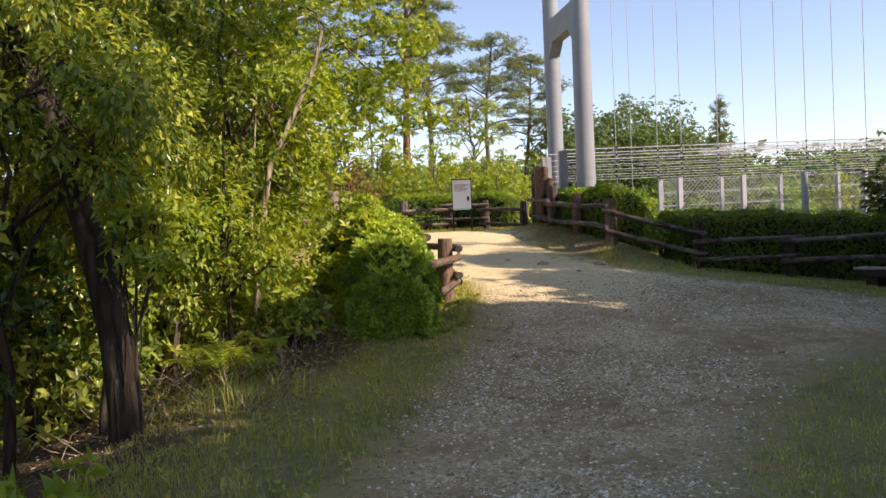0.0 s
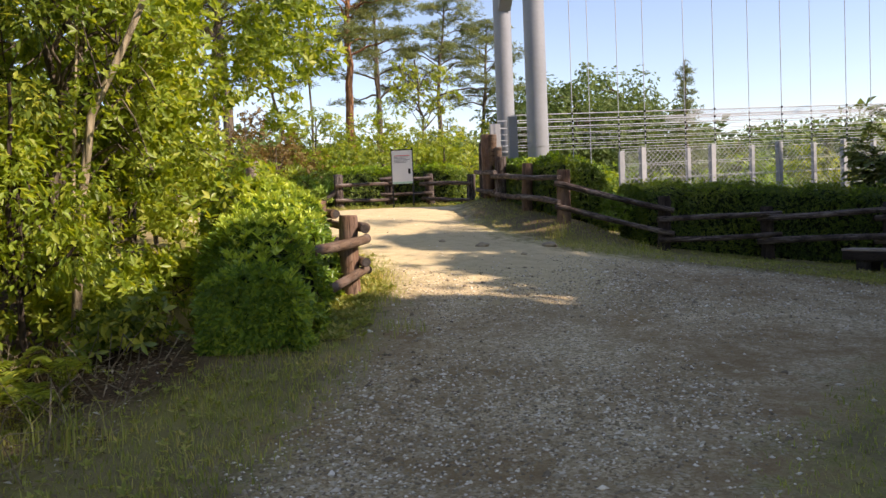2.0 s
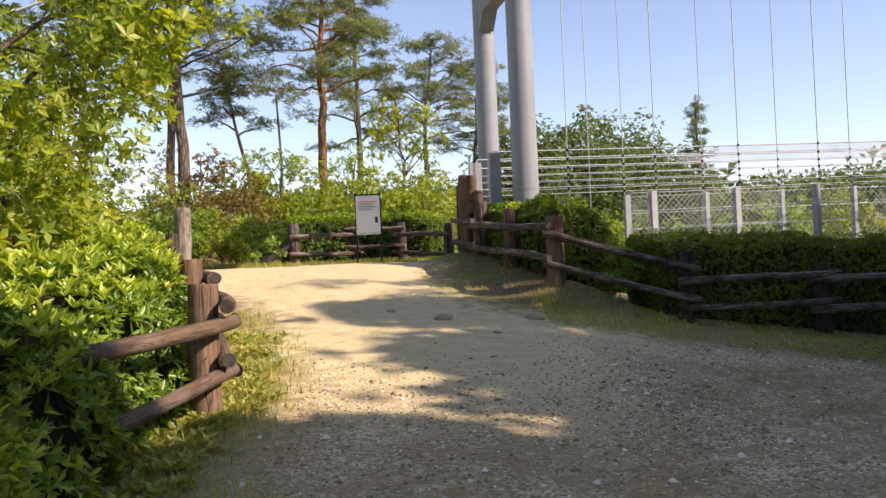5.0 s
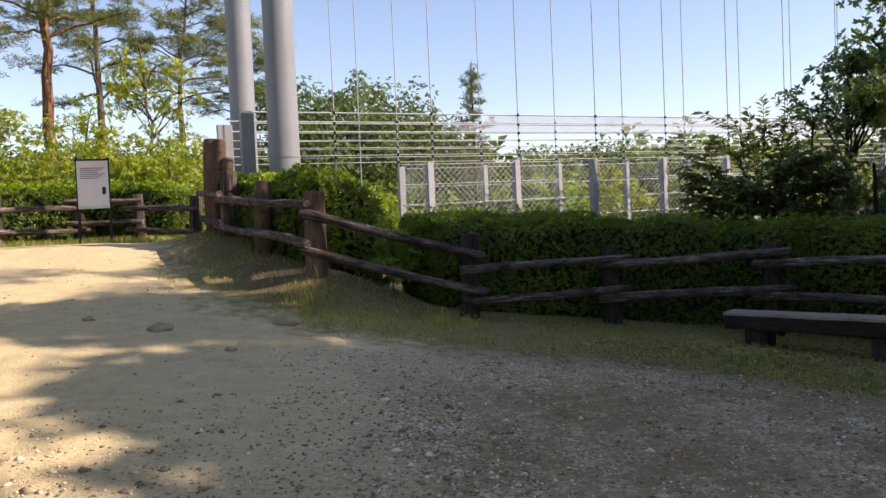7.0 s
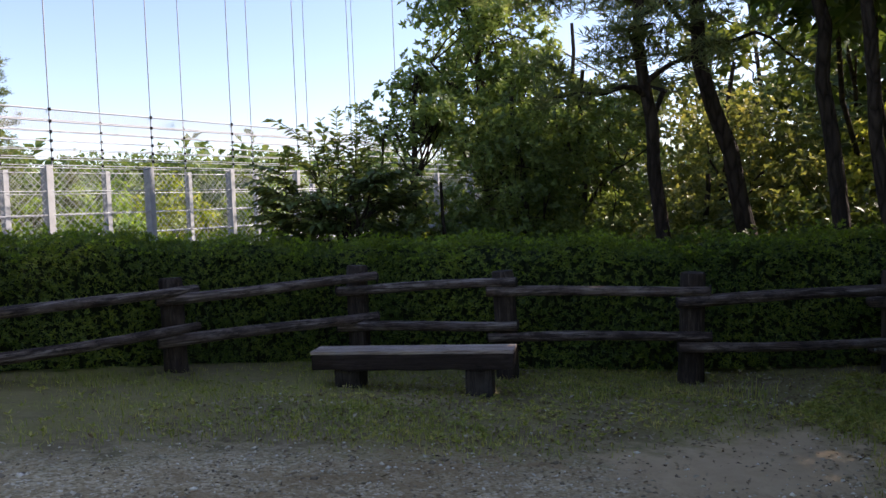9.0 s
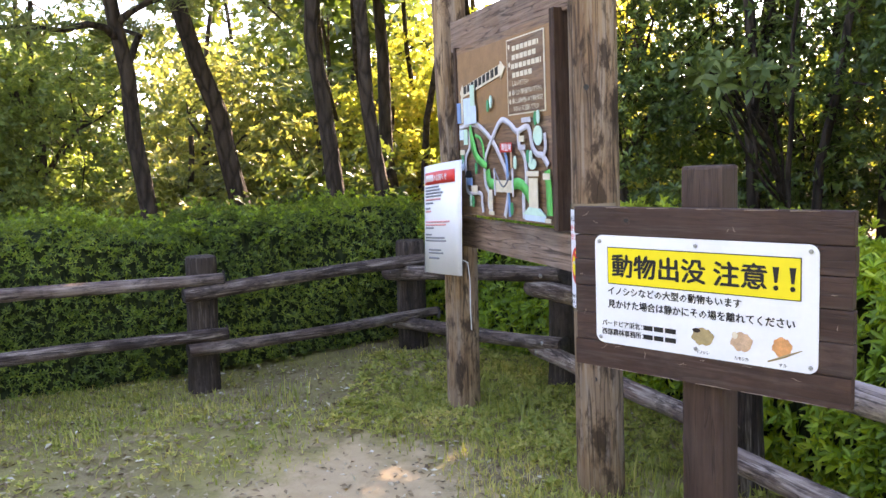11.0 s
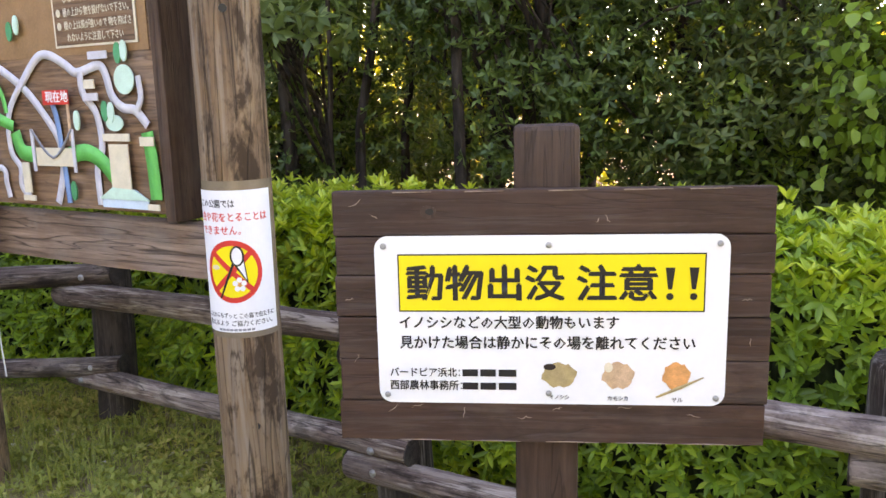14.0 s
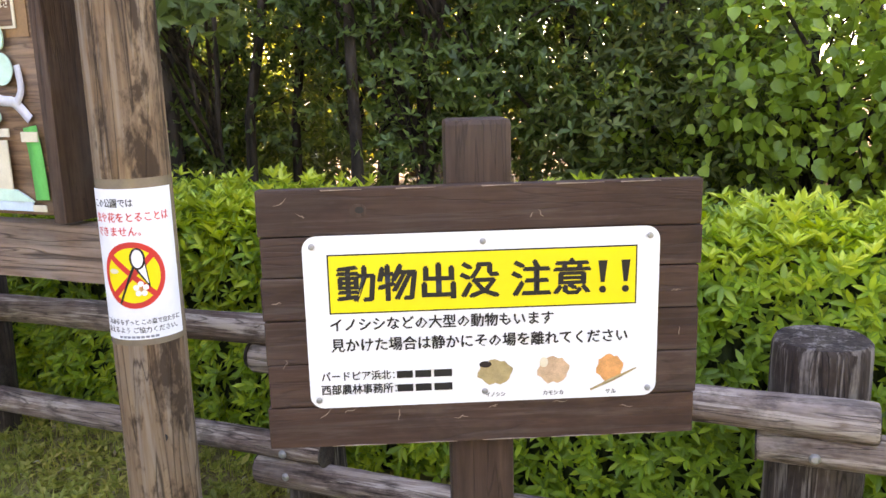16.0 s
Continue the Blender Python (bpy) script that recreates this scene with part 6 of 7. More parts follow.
broad_tree((-3.5, 15.8), 2.6, (0, 0, 1.3, 1.2, 1.3, 1.2), 60, 110, 0.12, L_BRIGHT, B_GREY, 31, "light green leafy shrub behind the fence", 0.45, 0.45, 0.04, 0.2, name="shrub", cat="shrub", limbs=8)
broad_tree((-5.0, 17.5), 4.4, (0, 0, 2.6, 2.2, 2.2, 2.0), 90, 110, 0.14, L_OAK, B_GREY, 32, "evergreen tree behind the fence", 0.45, 0.6, 0.09, 0.3)


def bare_stem(pts, rad, label, seed):
    g = ground_at(pts[0][0], pts[0][1])
    t = thing("bare_stem", (pts[0][0], pts[0][1], g), label, "tree")
    s = Shape()
    q = np.array(pts, float) - np.array([pts[0][0], pts[0][1], g])
    tube(q, np.linspace(rad, rad * 0.5, len(q)), 8, s, wob=0.04, rng=np.random.RandomState(seed))
    part("stem", s, B_PALE, t, smooth=True)


bare_stem([(-2.3, 9.3, -0.2), (-2.1, 9.2, 1.4), (-1.95, 9.2, 2.3), (-1.65, 9.25, 2.9), (-1.4, 9.3, 3.45), (-1.3, 9.3, 3.85)], 0.045, "thin pale bare leaning stem", 1)
bare_stem([(-2.35, 9.6, -0.2), (-2.25, 9.5, 1.8), (-2.12, 9.5, 3.3)], 0.022, "thin pale bare upright stem", 2)


# -- low plants at the foot of the thicket --
def fern(at, size, seed):
    r = np.random.RandomState(seed)
    g = ground_at(*at)
    t = thing("fern", (at[0], at[1], g), "light yellow-green fern at the foot of the thicket", "fern", "ferns at the thicket's foot")
    for k in range(8):
        a = k * 0.785 + r.uniform(-0.3, 0.3)
        n = 16
        u = np.linspace(0, 1, n)
        reach, up = size * r.uniform(0.55, 0.9), size * r.uniform(1.0, 1.6)
        spine = np.stack([np.cos(a) * reach * u, np.sin(a) * reach * u, up * (u * 1.7 - 1.25 * u * u)], -1)
        d = unit(np.gradient(spine, axis=0))
        side = unit(np.cross(d, [0, 0, 1.0]))
        w = size * 0.3 * np.sin(np.pi * np.clip(u * 0.92 + 0.06, 0, 1)) + 0.01
        P = np.concatenate([spine, spine])
        D = np.concatenate([side + 0.5 * d, -side + 0.5 * d])
        v, f = leaves(P, D, np.tile([0, 0, 1.0], (2 * n, 1)) + 0.1 * rand_dirs(r, 2 * n), np.concatenate([w, w]), np.concatenate([w, w]) * 0.3)
        s = Shape().add(v, f)
        tube(spine, np.linspace(0.005, 0.0015, n), 4, s)
        part("frond", s, L_FERN, t)


for k, (x, y, sz) in enumerate([(-2.05, 7.4, 0.42), (-2.4, 7.7, 0.42), (-1.75, 7.9, 0.32), (-2.25, 8.1, 0.42), (-1.75, 7.35, 0.3), (-2.15, 3.3, 0.3), (-2.0, 3.0, 0.26), (-2.75, 3.7, 0.3)]):
    fern((x, y), sz, 50 + k)

# -- pines and thicket beyond the far fence --
pine((-1.25, 32.5), 10.5, 61, "tall red-barked pine beyond the far fence", 0.42, 3.0, 0.19, pads=36, per=36, pad_r=0.85)
pine((-5.4, 30.5), 11.5, 62, "tall pine with spreading dark limbs beyond the far fence", 0.4, 4.1, 0.22, B_GREY, pads=40, per=36, pad_r=0.9)
pine((-5.9, 31.2), 11.0, 63, "tall pine with a slim grey trunk", 0.5, 3.0, 0.17, B_GREY, pads=28, per=34, pad_r=0.85)
pine((2.0, 39.5), 9.0, 64, "slender pine with flat pads of needles", 0.55, 3.0, 0.16, B_GREY, pads=24, lean=(0.8, 0))
pine((4.3, 41.0), 9.4, 65, "slender pine with flat pads of needles", 0.6, 3.2, 0.16, B_GREY, pads=24, lean=(0.6, 0))
pine((-0.3, 38.0), 10.0, 66, "pine behind the red-barked one", 0.35, 2.6, 0.16, B_GREY, pads=30)
pine((-3.4, 33.5), 5.6, 67, "small leaning pine with a thin crown", 0.6, 1.2, 0.09, B_GREY, pads=9, lean=(-1.4, 0))
pine((-9.5, 33.0), 12.0, 68, "tall pine beyond the far fence", 0.4, 3.6, 0.2, B_GREY, pads=36, per=36, pad_r=0.9)
pine((-14.0, 30.0), 12.0, 69, "tall pine beyond the thicket", 0.35, 3.4, 0.2, B_GREY, pads=30)
bare_stem([(-2.8, 33.0, 2.0), (-2.75, 33.0, 5.0), (-2.85, 33.0, 7.4)], 0.06, "dead bare trunk among the pines", 3)
for k, (x, y, h, w, mt) in enumerate([(-5.2, 26.5, 1.9, 1.6, L_OAK), (-3.2, 26.8, 1.7, 1.5, L_RUST), (-1.3, 27.2, 1.6, 1.4, L_BRIGHT), (0.4, 27.0, 1.7, 1.4, L_BRIGHT), (1.9, 26.8, 1.8, 1.3, L_BRIGHT), (-4.6, 29.5, 2.4, 1.8, L_RUST), (-2.3, 30.0, 2.2, 1.6, L_BRIGHT), (0.0, 30.5, 2.4, 1.7, L_BRIGHT), (2.2, 30.0, 2.6, 1.6, L_OAK), (-7.5, 27.5, 2.6, 2.0, L_OAK), (-10.0, 27.0, 3.0, 2.2, L_BRIGHT), (-7.0, 22.5, 1.8, 1.7, L_BRIGHT), (-5.6, 20.8, 1.3, 1.3, L_OAK), (-8.5, 19.5, 2.6, 2.2, L_OAK)]):
    h, w = h * 1.08, w * 1.1
    broad_tree((x, y), h, (0, 0, h * 0.55, w, w * 0.8, h * 0.6), 54, 70, 0.13, mt, B_GREY, 200 + k, "loose leafy shrub beyond the far fence" if mt is not L_RUST else "rust-tinted shrub beyond the far fence", 0.4, 0.42, 0.04, 0.1, name="shrub", cat="shrub", limbs=8, group="shrubs beyond the far fence")
broad_tree((1.2, 33.0), 4.8, (0.3, 0, 3.6, 1.5, 1.3, 1.3), 34, 60, 0.13, L_BRIGHT, B_GREY, 230, "young open tree with pale green leaves", 0.5, 0.42, 0.06, 0.2, limbs=16)

for k, (x, y, h, w, mt) in enumerate([(-1.9, 23.9, 1.0, 0.7, L_VINE), (-2.7, 23.5, 1.15, 0.8, L_BRIGHT), (-3.7, 23.4, 1.2, 0.9, L_VINE), (-4.8, 23.0, 1.3, 1.0, L_BRIGHT), (-5.9, 22.4, 1.3, 1.0, L_OAK), (-4.2, 21.9, 0.7, 0.8, L_VINE)]):
    broad_tree((x, y), h, (0, 0, h * 0.5, w, w * 0.8, h * 0.6), 40, 70, 0.12, mt, B_GREY, 470 + k, "low light green shrub at the end of the sand", 0.3, 0.3, 0.02, 0.0, name="shrub", cat="shrub", limbs=8, group="low shrubs at the end of the sand", low=-0.5)

# -- beyond the bridge --
for k, (x, y, top, w) in enumerate([(9.2, 42, 8.2, 3.0), (12.3, 45, 8.6, 3.2), (15.0, 47, 7.2, 3.0), (6.6, 40, 7.2, 2.6)]):
    g = ground_at(x, y)
    broad_tree((x, y), top - g - 1.5, (0, 0, (top - g) - 3.7, w, w, 3.6), 170, 190, 0.14, L_FAR, B_GREY, 240 + k, "rounded green tree beyond the bridge", 0.55, 0.8, 0.16, 0.2, group="trees beyond the bridge", limbs=10)


def conifer(at, tip, seed, reach=1.15, label="narrow pointed conifer beyond the bridge"):
    r = np.random.RandomState(seed)
    g = ground_at(*at)
    t = thing("conifer", (at[0], at[1], g), label, "tree", "pointed conifers beyond the bridge")
    tall = tip - g
    s = Shape()
    tube([(0, 0, -0.3), (0.03, 0, tall * 0.5), (0, 0, tall)], [0.12, 0.07, 0.012], 8, s)
    C = []
    for i in range(46):
        f_ = 0.3 + 0.68 * (i / 46) ** 0.85
        ln = reach * (1.03 - f_) * 2.1 * r.uniform(0.55, 1.1)
        a = i * 2.4
        b = np.array([0, 0, f_ * tall])
        e = b + np.array([math.cos(a) * ln, math.sin(a) * ln, ln * 0.22])
        tube([b, e], [0.02, 0.006], 4, s)
        C += [b + (e - b) * q for q in (0.35, 0.6, 0.8, 1.0)]
    part("trunk", s, B_GREY, t)
    C = np.repeat(np.array(C + [np.array([0, 0, tall * q]) for q in (0.95, 0.97, 0.99)]), 8, 0)
    C = C + r.normal(0, 0.07, C.shape)
    v, f = rosettes(r, C, np.array([0, 0, 1.0]) + 0.6 * rand_dirs(r, len(C)), 8, 0.12, 0.14, 1.0)
    part("needles", Shape().add(v, f), L_PINE, t)["kind"] = "stuff"


conifer((9.8, 27.9), 5.85, 71)
conifer((12.6, 30.5), 3.4, 72, 0.5)
conifer((17.2, 33.0), 3.6, 73, 0.8)
for k, (x, y, top, w) in enumerate([(6.5, 25.6, 2.2, 1.4), (8.7, 26.2, 2.3, 1.5), (11.0, 26.0, 2.2, 1.5), (13.4, 26.5, 2.5, 1.6), (15.6, 26.0, 2.5, 1.6), (18.0, 27.0, 2.8, 1.8), (20.5, 27.0, 3.0, 1.9), (7.6, 29.5, 2.6, 1.9), (13.0, 31.0, 2.6, 2.2), (17.0, 34.0, 2.8, 2.6)]):
    g = ground_at(x, y)
    broad_tree((x, y), (top - g) * 0.8, (0, 0, (top - g) - 1.6, w, w, 1.9), 60, 120, 0.15, L_VINE if k % 3 else L_BRIGHT, B_GREY, 260 + k, "loose light green tree top seen through the mesh", 0.42, 0.5, 0.06, 0.15, group="tree tops behind the mesh fence", limbs=8)

# -- trees and shrubs on the other side, behind the hedges --
def spray_tree(at, seed, label):
    """A small tree of arching stems, with pointed leaves set in two ranks along each twig."""
    r = np.random.RandomState(seed)
    t = thing("tree", (at[0], at[1], ground_at(*at)), label, "tree")
    s, P, D, U, Ls = Shape(), [], [], [], []

    def twig(a, b, rad, sag, bare):
        p = limb(r, a, b, rad, 0.004, s, sag, 9, 5, 0.012)
        w = unit(p[-1] - p[-2])
        for q in np.arange(bare, 1.0, 0.07 / max(0.2, np.linalg.norm(b - a))):
            k = q * 8
            c = p[int(k)] + (p[min(8, int(k) + 1)] - p[int(k)]) * (k % 1)
            d = unit(p[min(8, int(k) + 1)] - p[int(k)]) if int(k) < 8 else w
            side = unit(np.cross(d, (0, 0, 1.0)))
            for m in (-1, 1):
                P.append(c)
                D.append(d * 0.75 + side * m * 0.8 + np.array([0, 0, -0.25]) + r.normal(0, 0.16, 3))
                U.append(np.array([0, 0, 1.0]) + r.normal(0, 0.3, 3))
                Ls.append(0.15 * r.uniform(0.7, 1.25))
        return p

    base = np.array([0, 0, -0.2])
    for k in range(12):
        a = k * 0.53 + r.uniform(-0.2, 0.2)
        top = np.array([math.cos(a) * r.uniform(0.3, 0.75), math.sin(a) * r.uniform(0.2, 0.5), r.uniform(1.5, 2.2)])
        p = limb(r, base, top, 0.035, 0.014, s, 0.05, 9, 7, 0.015)
        for _ in range(7):
            f = p[r.randint(4, 9)]
            b = a + r.normal(0, 0.7)
            far = f + np.array([math.cos(b), math.sin(b) * 0.7, 0]) * r.uniform(0.45, 1.0) + np.array([0, 0, r.uniform(-0.05, 0.55)])
            w = twig(f, far, 0.011, 0.12, 0.25)
            for _ in range(3):
                g = w[r.randint(3, 7)]
                c = b + r.choice([-1, 1]) * r.uniform(0.4, 0.9)
                twig(g, g + np.array([math.cos(c), math.sin(c) * 0.7, r.uniform(-0.1, 0.45)]) * r.uniform(0.3, 0.55), 0.006, 0.1, 0.15)
    for e in ((-1.55, -0.1, 2.35), (-1.3, 0.0, 2.0), (-1.0, -0.2, 2.6), (-0.55, 0.1, 2.95), (-0.3, 0.0, 3.05), (0.1, 0.1, 3.25), (0.35, -0.1, 3.0), (0.5, 0.0, 3.3), (0.75, 0.1, 2.9)):
        e = np.array(e) + np.array([0, 0, 0.12])
        f = np.array([e[0] * 0.35, e[1], 1.75])
        limb(r, base, f, 0.03, 0.012, s, 0.04, 7, 6, 0.015)
        w = twig(f, e, 0.012, 0.14 if e[0] < -0.4 else 0.03, 0.2)
        for g in (2, 3, 4, 5):
            twig(w[g], w[g] + np.array([r.normal(0, 0.25) - 0.1, r.normal(0, 0.25), r.uniform(0.1, 0.4)]), 0.006, 0.06, 0.1)
    part("trunk", s, B_DARK, t, smooth=True)
    Ls = np.array(Ls)
    v, f = leaves(np.array(P), np.array(D), np.array(U), Ls, Ls * 0.5)
    part("crown", Shape().add(v, f), L_PALE, t)["kind"] = "stuff"


spray_tree((10.9, 17.9), 82, "small tree with long arching sprays of pointed leaves")
broad_tree((14.5, 18.0), 6.4, (0.25, 0, 4.6, 1.15, 1.3, 2.3), 120, 140, 0.115, L_LUSH, B_DARK, 82, "tall open tree with fresh green leaves", 0.5, 0.5, 0.11, 0.1, limbs=26)
broad_tree((13.0, 18.1), 4.2, (-0.1, 0, 3.45, 0.75, 0.8, 0.75), 30, 120, 0.115, L_LUSH, B_DARK, 92, "slender tree with clumps of fresh green leaves", 0.5, 0.36, 0.05, 0.1, limbs=16, low=-0.7)
broad_tree((12.2, 18.2), 3.0, (0, 0, 1.9, 0.9, 0.9, 0.8), 30, 110, 0.1, L_LUSH, B_DARK, 93, "loose light green shrub behind the hedge", 0.42, 0.4, 0.04, 0.2, name="shrub", cat="shrub", limbs=12)
broad_tree((13.6, 16.6), 3.6, (0, 0, 1.9, 1.2, 1.1, 1.6), 100, 150, 0.1, L_SOFT, B_DARK, 83, "dense soft green tree behind the hedge", 0.45, 0.5, 0.08, 0.2)
broad_tree((12.1, 16.9), 2.2, (0, 0, 0.95, 1.3, 1.0, 0.75), 70, 130, 0.095, L_PALE, B_DARK, 90, "low green shrub behind the hedge", 0.45, 0.42, 0.05, 0.2, name="shrub", cat="shrub", limbs=10)
broad_tree((15.4, 16.3), 4.2, (0, 0, 2.2, 1.2, 1.2, 1.8), 90, 140, 0.105, L_SOFT, B_DARK, 91, "dense green tree behind the hedge", 0.45, 0.5, 0.08, 0.2)
pine((14.5, 14.3), 9.0, 84, "dark pine with drooping limbs behind the hedge", 0.34, 2.2, 0.13, B_DARK, pads=22, per=30, lean=(-0.7, 0.2))
pine((16.4, 13.5), 11.0, 85, "tall dark pine with a leaning trunk", 0.4, 2.6, 0.18, B_DARK, pads=20, per=26, lean=(-2.0, 0.9))
pine((15.2, 11.9), 11.5, 86, "straight slim pine behind the hedge", 0.6, 2.4, 0.14, B_DARK, pads=13, per=14, lean=(-0.3, 0.1))
pine((14.8, 11.0), 11.0, 87, "dark pine with a leaning trunk behind the hedge", 0.5, 2.6, 0.11, B_DARK, pads=18, per=20, lean=(-2.2, 1.1))
pine((17.6, 11.4), 11.0, 88, "tall pine deeper in the wood", 0.55, 2.4, 0.14, B_DARK, pads=12, per=13)
pine((13.9, 8.8), 10.5, 89, "dark pine behind the corner of the hedge", 0.45, 2.6, 0.14, B_DARK, pads=20, per=22, lean=(-0.6, 0.2))
# L_GOLD and L_GLOW crowns carry the backlight in their leaf colour
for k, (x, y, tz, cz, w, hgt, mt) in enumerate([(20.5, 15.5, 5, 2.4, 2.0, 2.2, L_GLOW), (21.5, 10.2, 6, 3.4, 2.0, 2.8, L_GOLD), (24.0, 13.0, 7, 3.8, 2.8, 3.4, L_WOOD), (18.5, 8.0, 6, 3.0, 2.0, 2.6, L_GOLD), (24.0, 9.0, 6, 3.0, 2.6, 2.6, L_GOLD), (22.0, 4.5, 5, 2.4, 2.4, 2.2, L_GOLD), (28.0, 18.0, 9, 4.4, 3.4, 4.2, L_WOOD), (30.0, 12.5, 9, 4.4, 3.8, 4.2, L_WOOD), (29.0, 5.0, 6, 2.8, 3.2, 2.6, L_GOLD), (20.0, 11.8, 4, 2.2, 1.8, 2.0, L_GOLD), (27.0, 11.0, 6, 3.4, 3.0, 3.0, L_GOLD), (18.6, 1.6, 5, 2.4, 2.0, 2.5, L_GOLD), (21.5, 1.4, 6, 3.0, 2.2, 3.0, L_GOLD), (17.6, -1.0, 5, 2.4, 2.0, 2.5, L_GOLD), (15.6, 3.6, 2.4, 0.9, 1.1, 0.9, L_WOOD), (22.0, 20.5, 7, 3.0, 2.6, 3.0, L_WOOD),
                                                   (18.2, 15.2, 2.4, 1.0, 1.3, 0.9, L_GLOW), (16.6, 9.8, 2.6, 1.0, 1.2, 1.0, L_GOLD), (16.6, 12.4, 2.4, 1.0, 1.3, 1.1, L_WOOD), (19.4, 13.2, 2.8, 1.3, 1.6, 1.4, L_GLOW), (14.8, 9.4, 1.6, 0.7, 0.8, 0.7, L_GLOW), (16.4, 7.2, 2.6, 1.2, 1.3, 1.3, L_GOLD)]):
    broad_tree((x, y), tz, (0, 0, cz, w, w, hgt), 85 if mt in (L_GOLD, L_GLOW) else 95 if tz > 4 else 60, 150 if mt in (L_GOLD, L_GLOW) else 75, 0.13 if mt in (L_GOLD, L_GLOW) else 0.3 if tz > 4 else 0.15, mt, B_DARK, 300 + k, "tree of the wood with sunlight put into its leaf colour" if mt in (L_GOLD, L_GLOW) else "green tree of the wood behind the hedge", 0.55, 0.95 if tz > 4 else 0.5, 0.1, 0.2, group="wood behind the hedge", limbs=12)
for k, (x, y, tz, cz, w, hgt, mt) in enumerate([(12.4, 7.0, 4.2, 2.0, 1.4, 2.1, L_DARK), (13.0, 6.6, 3.4, 1.4, 1.3, 1.5, L_DARK), (10.1, 6.1, 4.2, 2.3, 0.95, 2.0, L_DARK), (11.9, 5.4, 4.2, 3.0, 0.8, 1.3, L_WOOD), (9.3, 5.0, 4.0, 2.0, 1.3, 2.0, L_DARK), (13.3, 8.2, 4.6, 2.7, 1.1, 2.3, L_DARK), (7.7, 4.6, 2.6, 1.3, 1.15, 1.4, L_VINE), (6.2, 3.9, 2.8, 1.4, 1.1, 1.5, L_VINE), (8.6, 5.2, 2.6, 1.3, 0.8, 1.2, L_WOOD), (8.2, 2.4, 6.0, 3.2, 1.6, 2.4, L_DARK), (10.2, 3.3, 3.4, 1.7, 1.4, 1.7, L_DARK)]):
    broad_tree((x, y), tz, (0, 0, cz, w, w, hgt), 95 if tz > 3.5 else 80, 190 if mt is not L_VINE else 110, 0.078 if mt is not L_VINE else 0.085, mt, B_DARK, 330 + k, "dark leafy tree close behind the bright hedge" if mt is L_DARK else "shrub overgrown with pale round-leaved vines", 0.42 if mt is not L_VINE else 0.85, 0.5, 0.07, 0.45, group="trees behind the bright hedge", limbs=16, vine=mt is L_VINE)
# the L_GOLD crowns here have sunlight put into their colour as well
for k, (x, y, tz, cz, w, hgt, mt) in enumerate([(13.0, 6.3, 8.0, 5.8, 1.7, 2.2, L_DARK), (11.6, 5.2, 9.0, 6.6, 1.8, 2.2, L_DARK), (10.2, 2.6, 9.0, 6.8, 2.2, 2.6, L_DARK), (8.6, 0.2, 9.5, 7.0, 2.3, 2.8, L_DARK), (10.6, -1.6, 9.5, 6.4, 2.6, 3.4, L_DARK), (7.6, -3.4, 9.0, 6.2, 2.4, 3.2, L_DARK), (13.4, 2.2, 8.5, 5.4, 2.2, 3.2, L_DARK), (17.0, 4.6, 9.0, 6.0, 2.2, 3.0, L_DARK), (15.8, 0.8, 8.5, 4.6, 2.6, 3.6, L_OAK), (19.0, -1.5, 9, 4.4, 3.4, 4.2, L_GOLD), (14.0, -6.0, 9, 4.4, 3.4, 4.2, L_GOLD)]):
    broad_tree((x, y), tz, (0, 0, cz, w, w, hgt), 60, 60, 0.26, mt, B_DARK, 360 + k, "tall tree of the wood with a dark crown" if mt is L_DARK else "tree of the wood lit from behind", 0.5, 0.75, 0.12, 0.3, group="tall trees of the wood", limbs=14)

# -- unseen trees added over the path's near end to shade the thicket --
for k, (bx, by, x, y, cz, w, hgt) in enumerate([(7.4, -2.0, 5.0, 0.9, 8.0, 1.2, 0.8), (7.6, 0.6, 4.6, 5.9, 10.4, 0.5, 0.5)]):
    broad_tree((bx, by), cz + 0.3, (x - bx, y - by, cz, w, w, hgt), 60, 45, 0.34, L_DARK, B_DARK, 480 + k, "unseen tree added to cast shade on the thicket", 0.5, 0.7, 0.08, 0.3, group="tall trees over the near path", limbs=12, low=-0.75, lean=(x - bx, y - by))

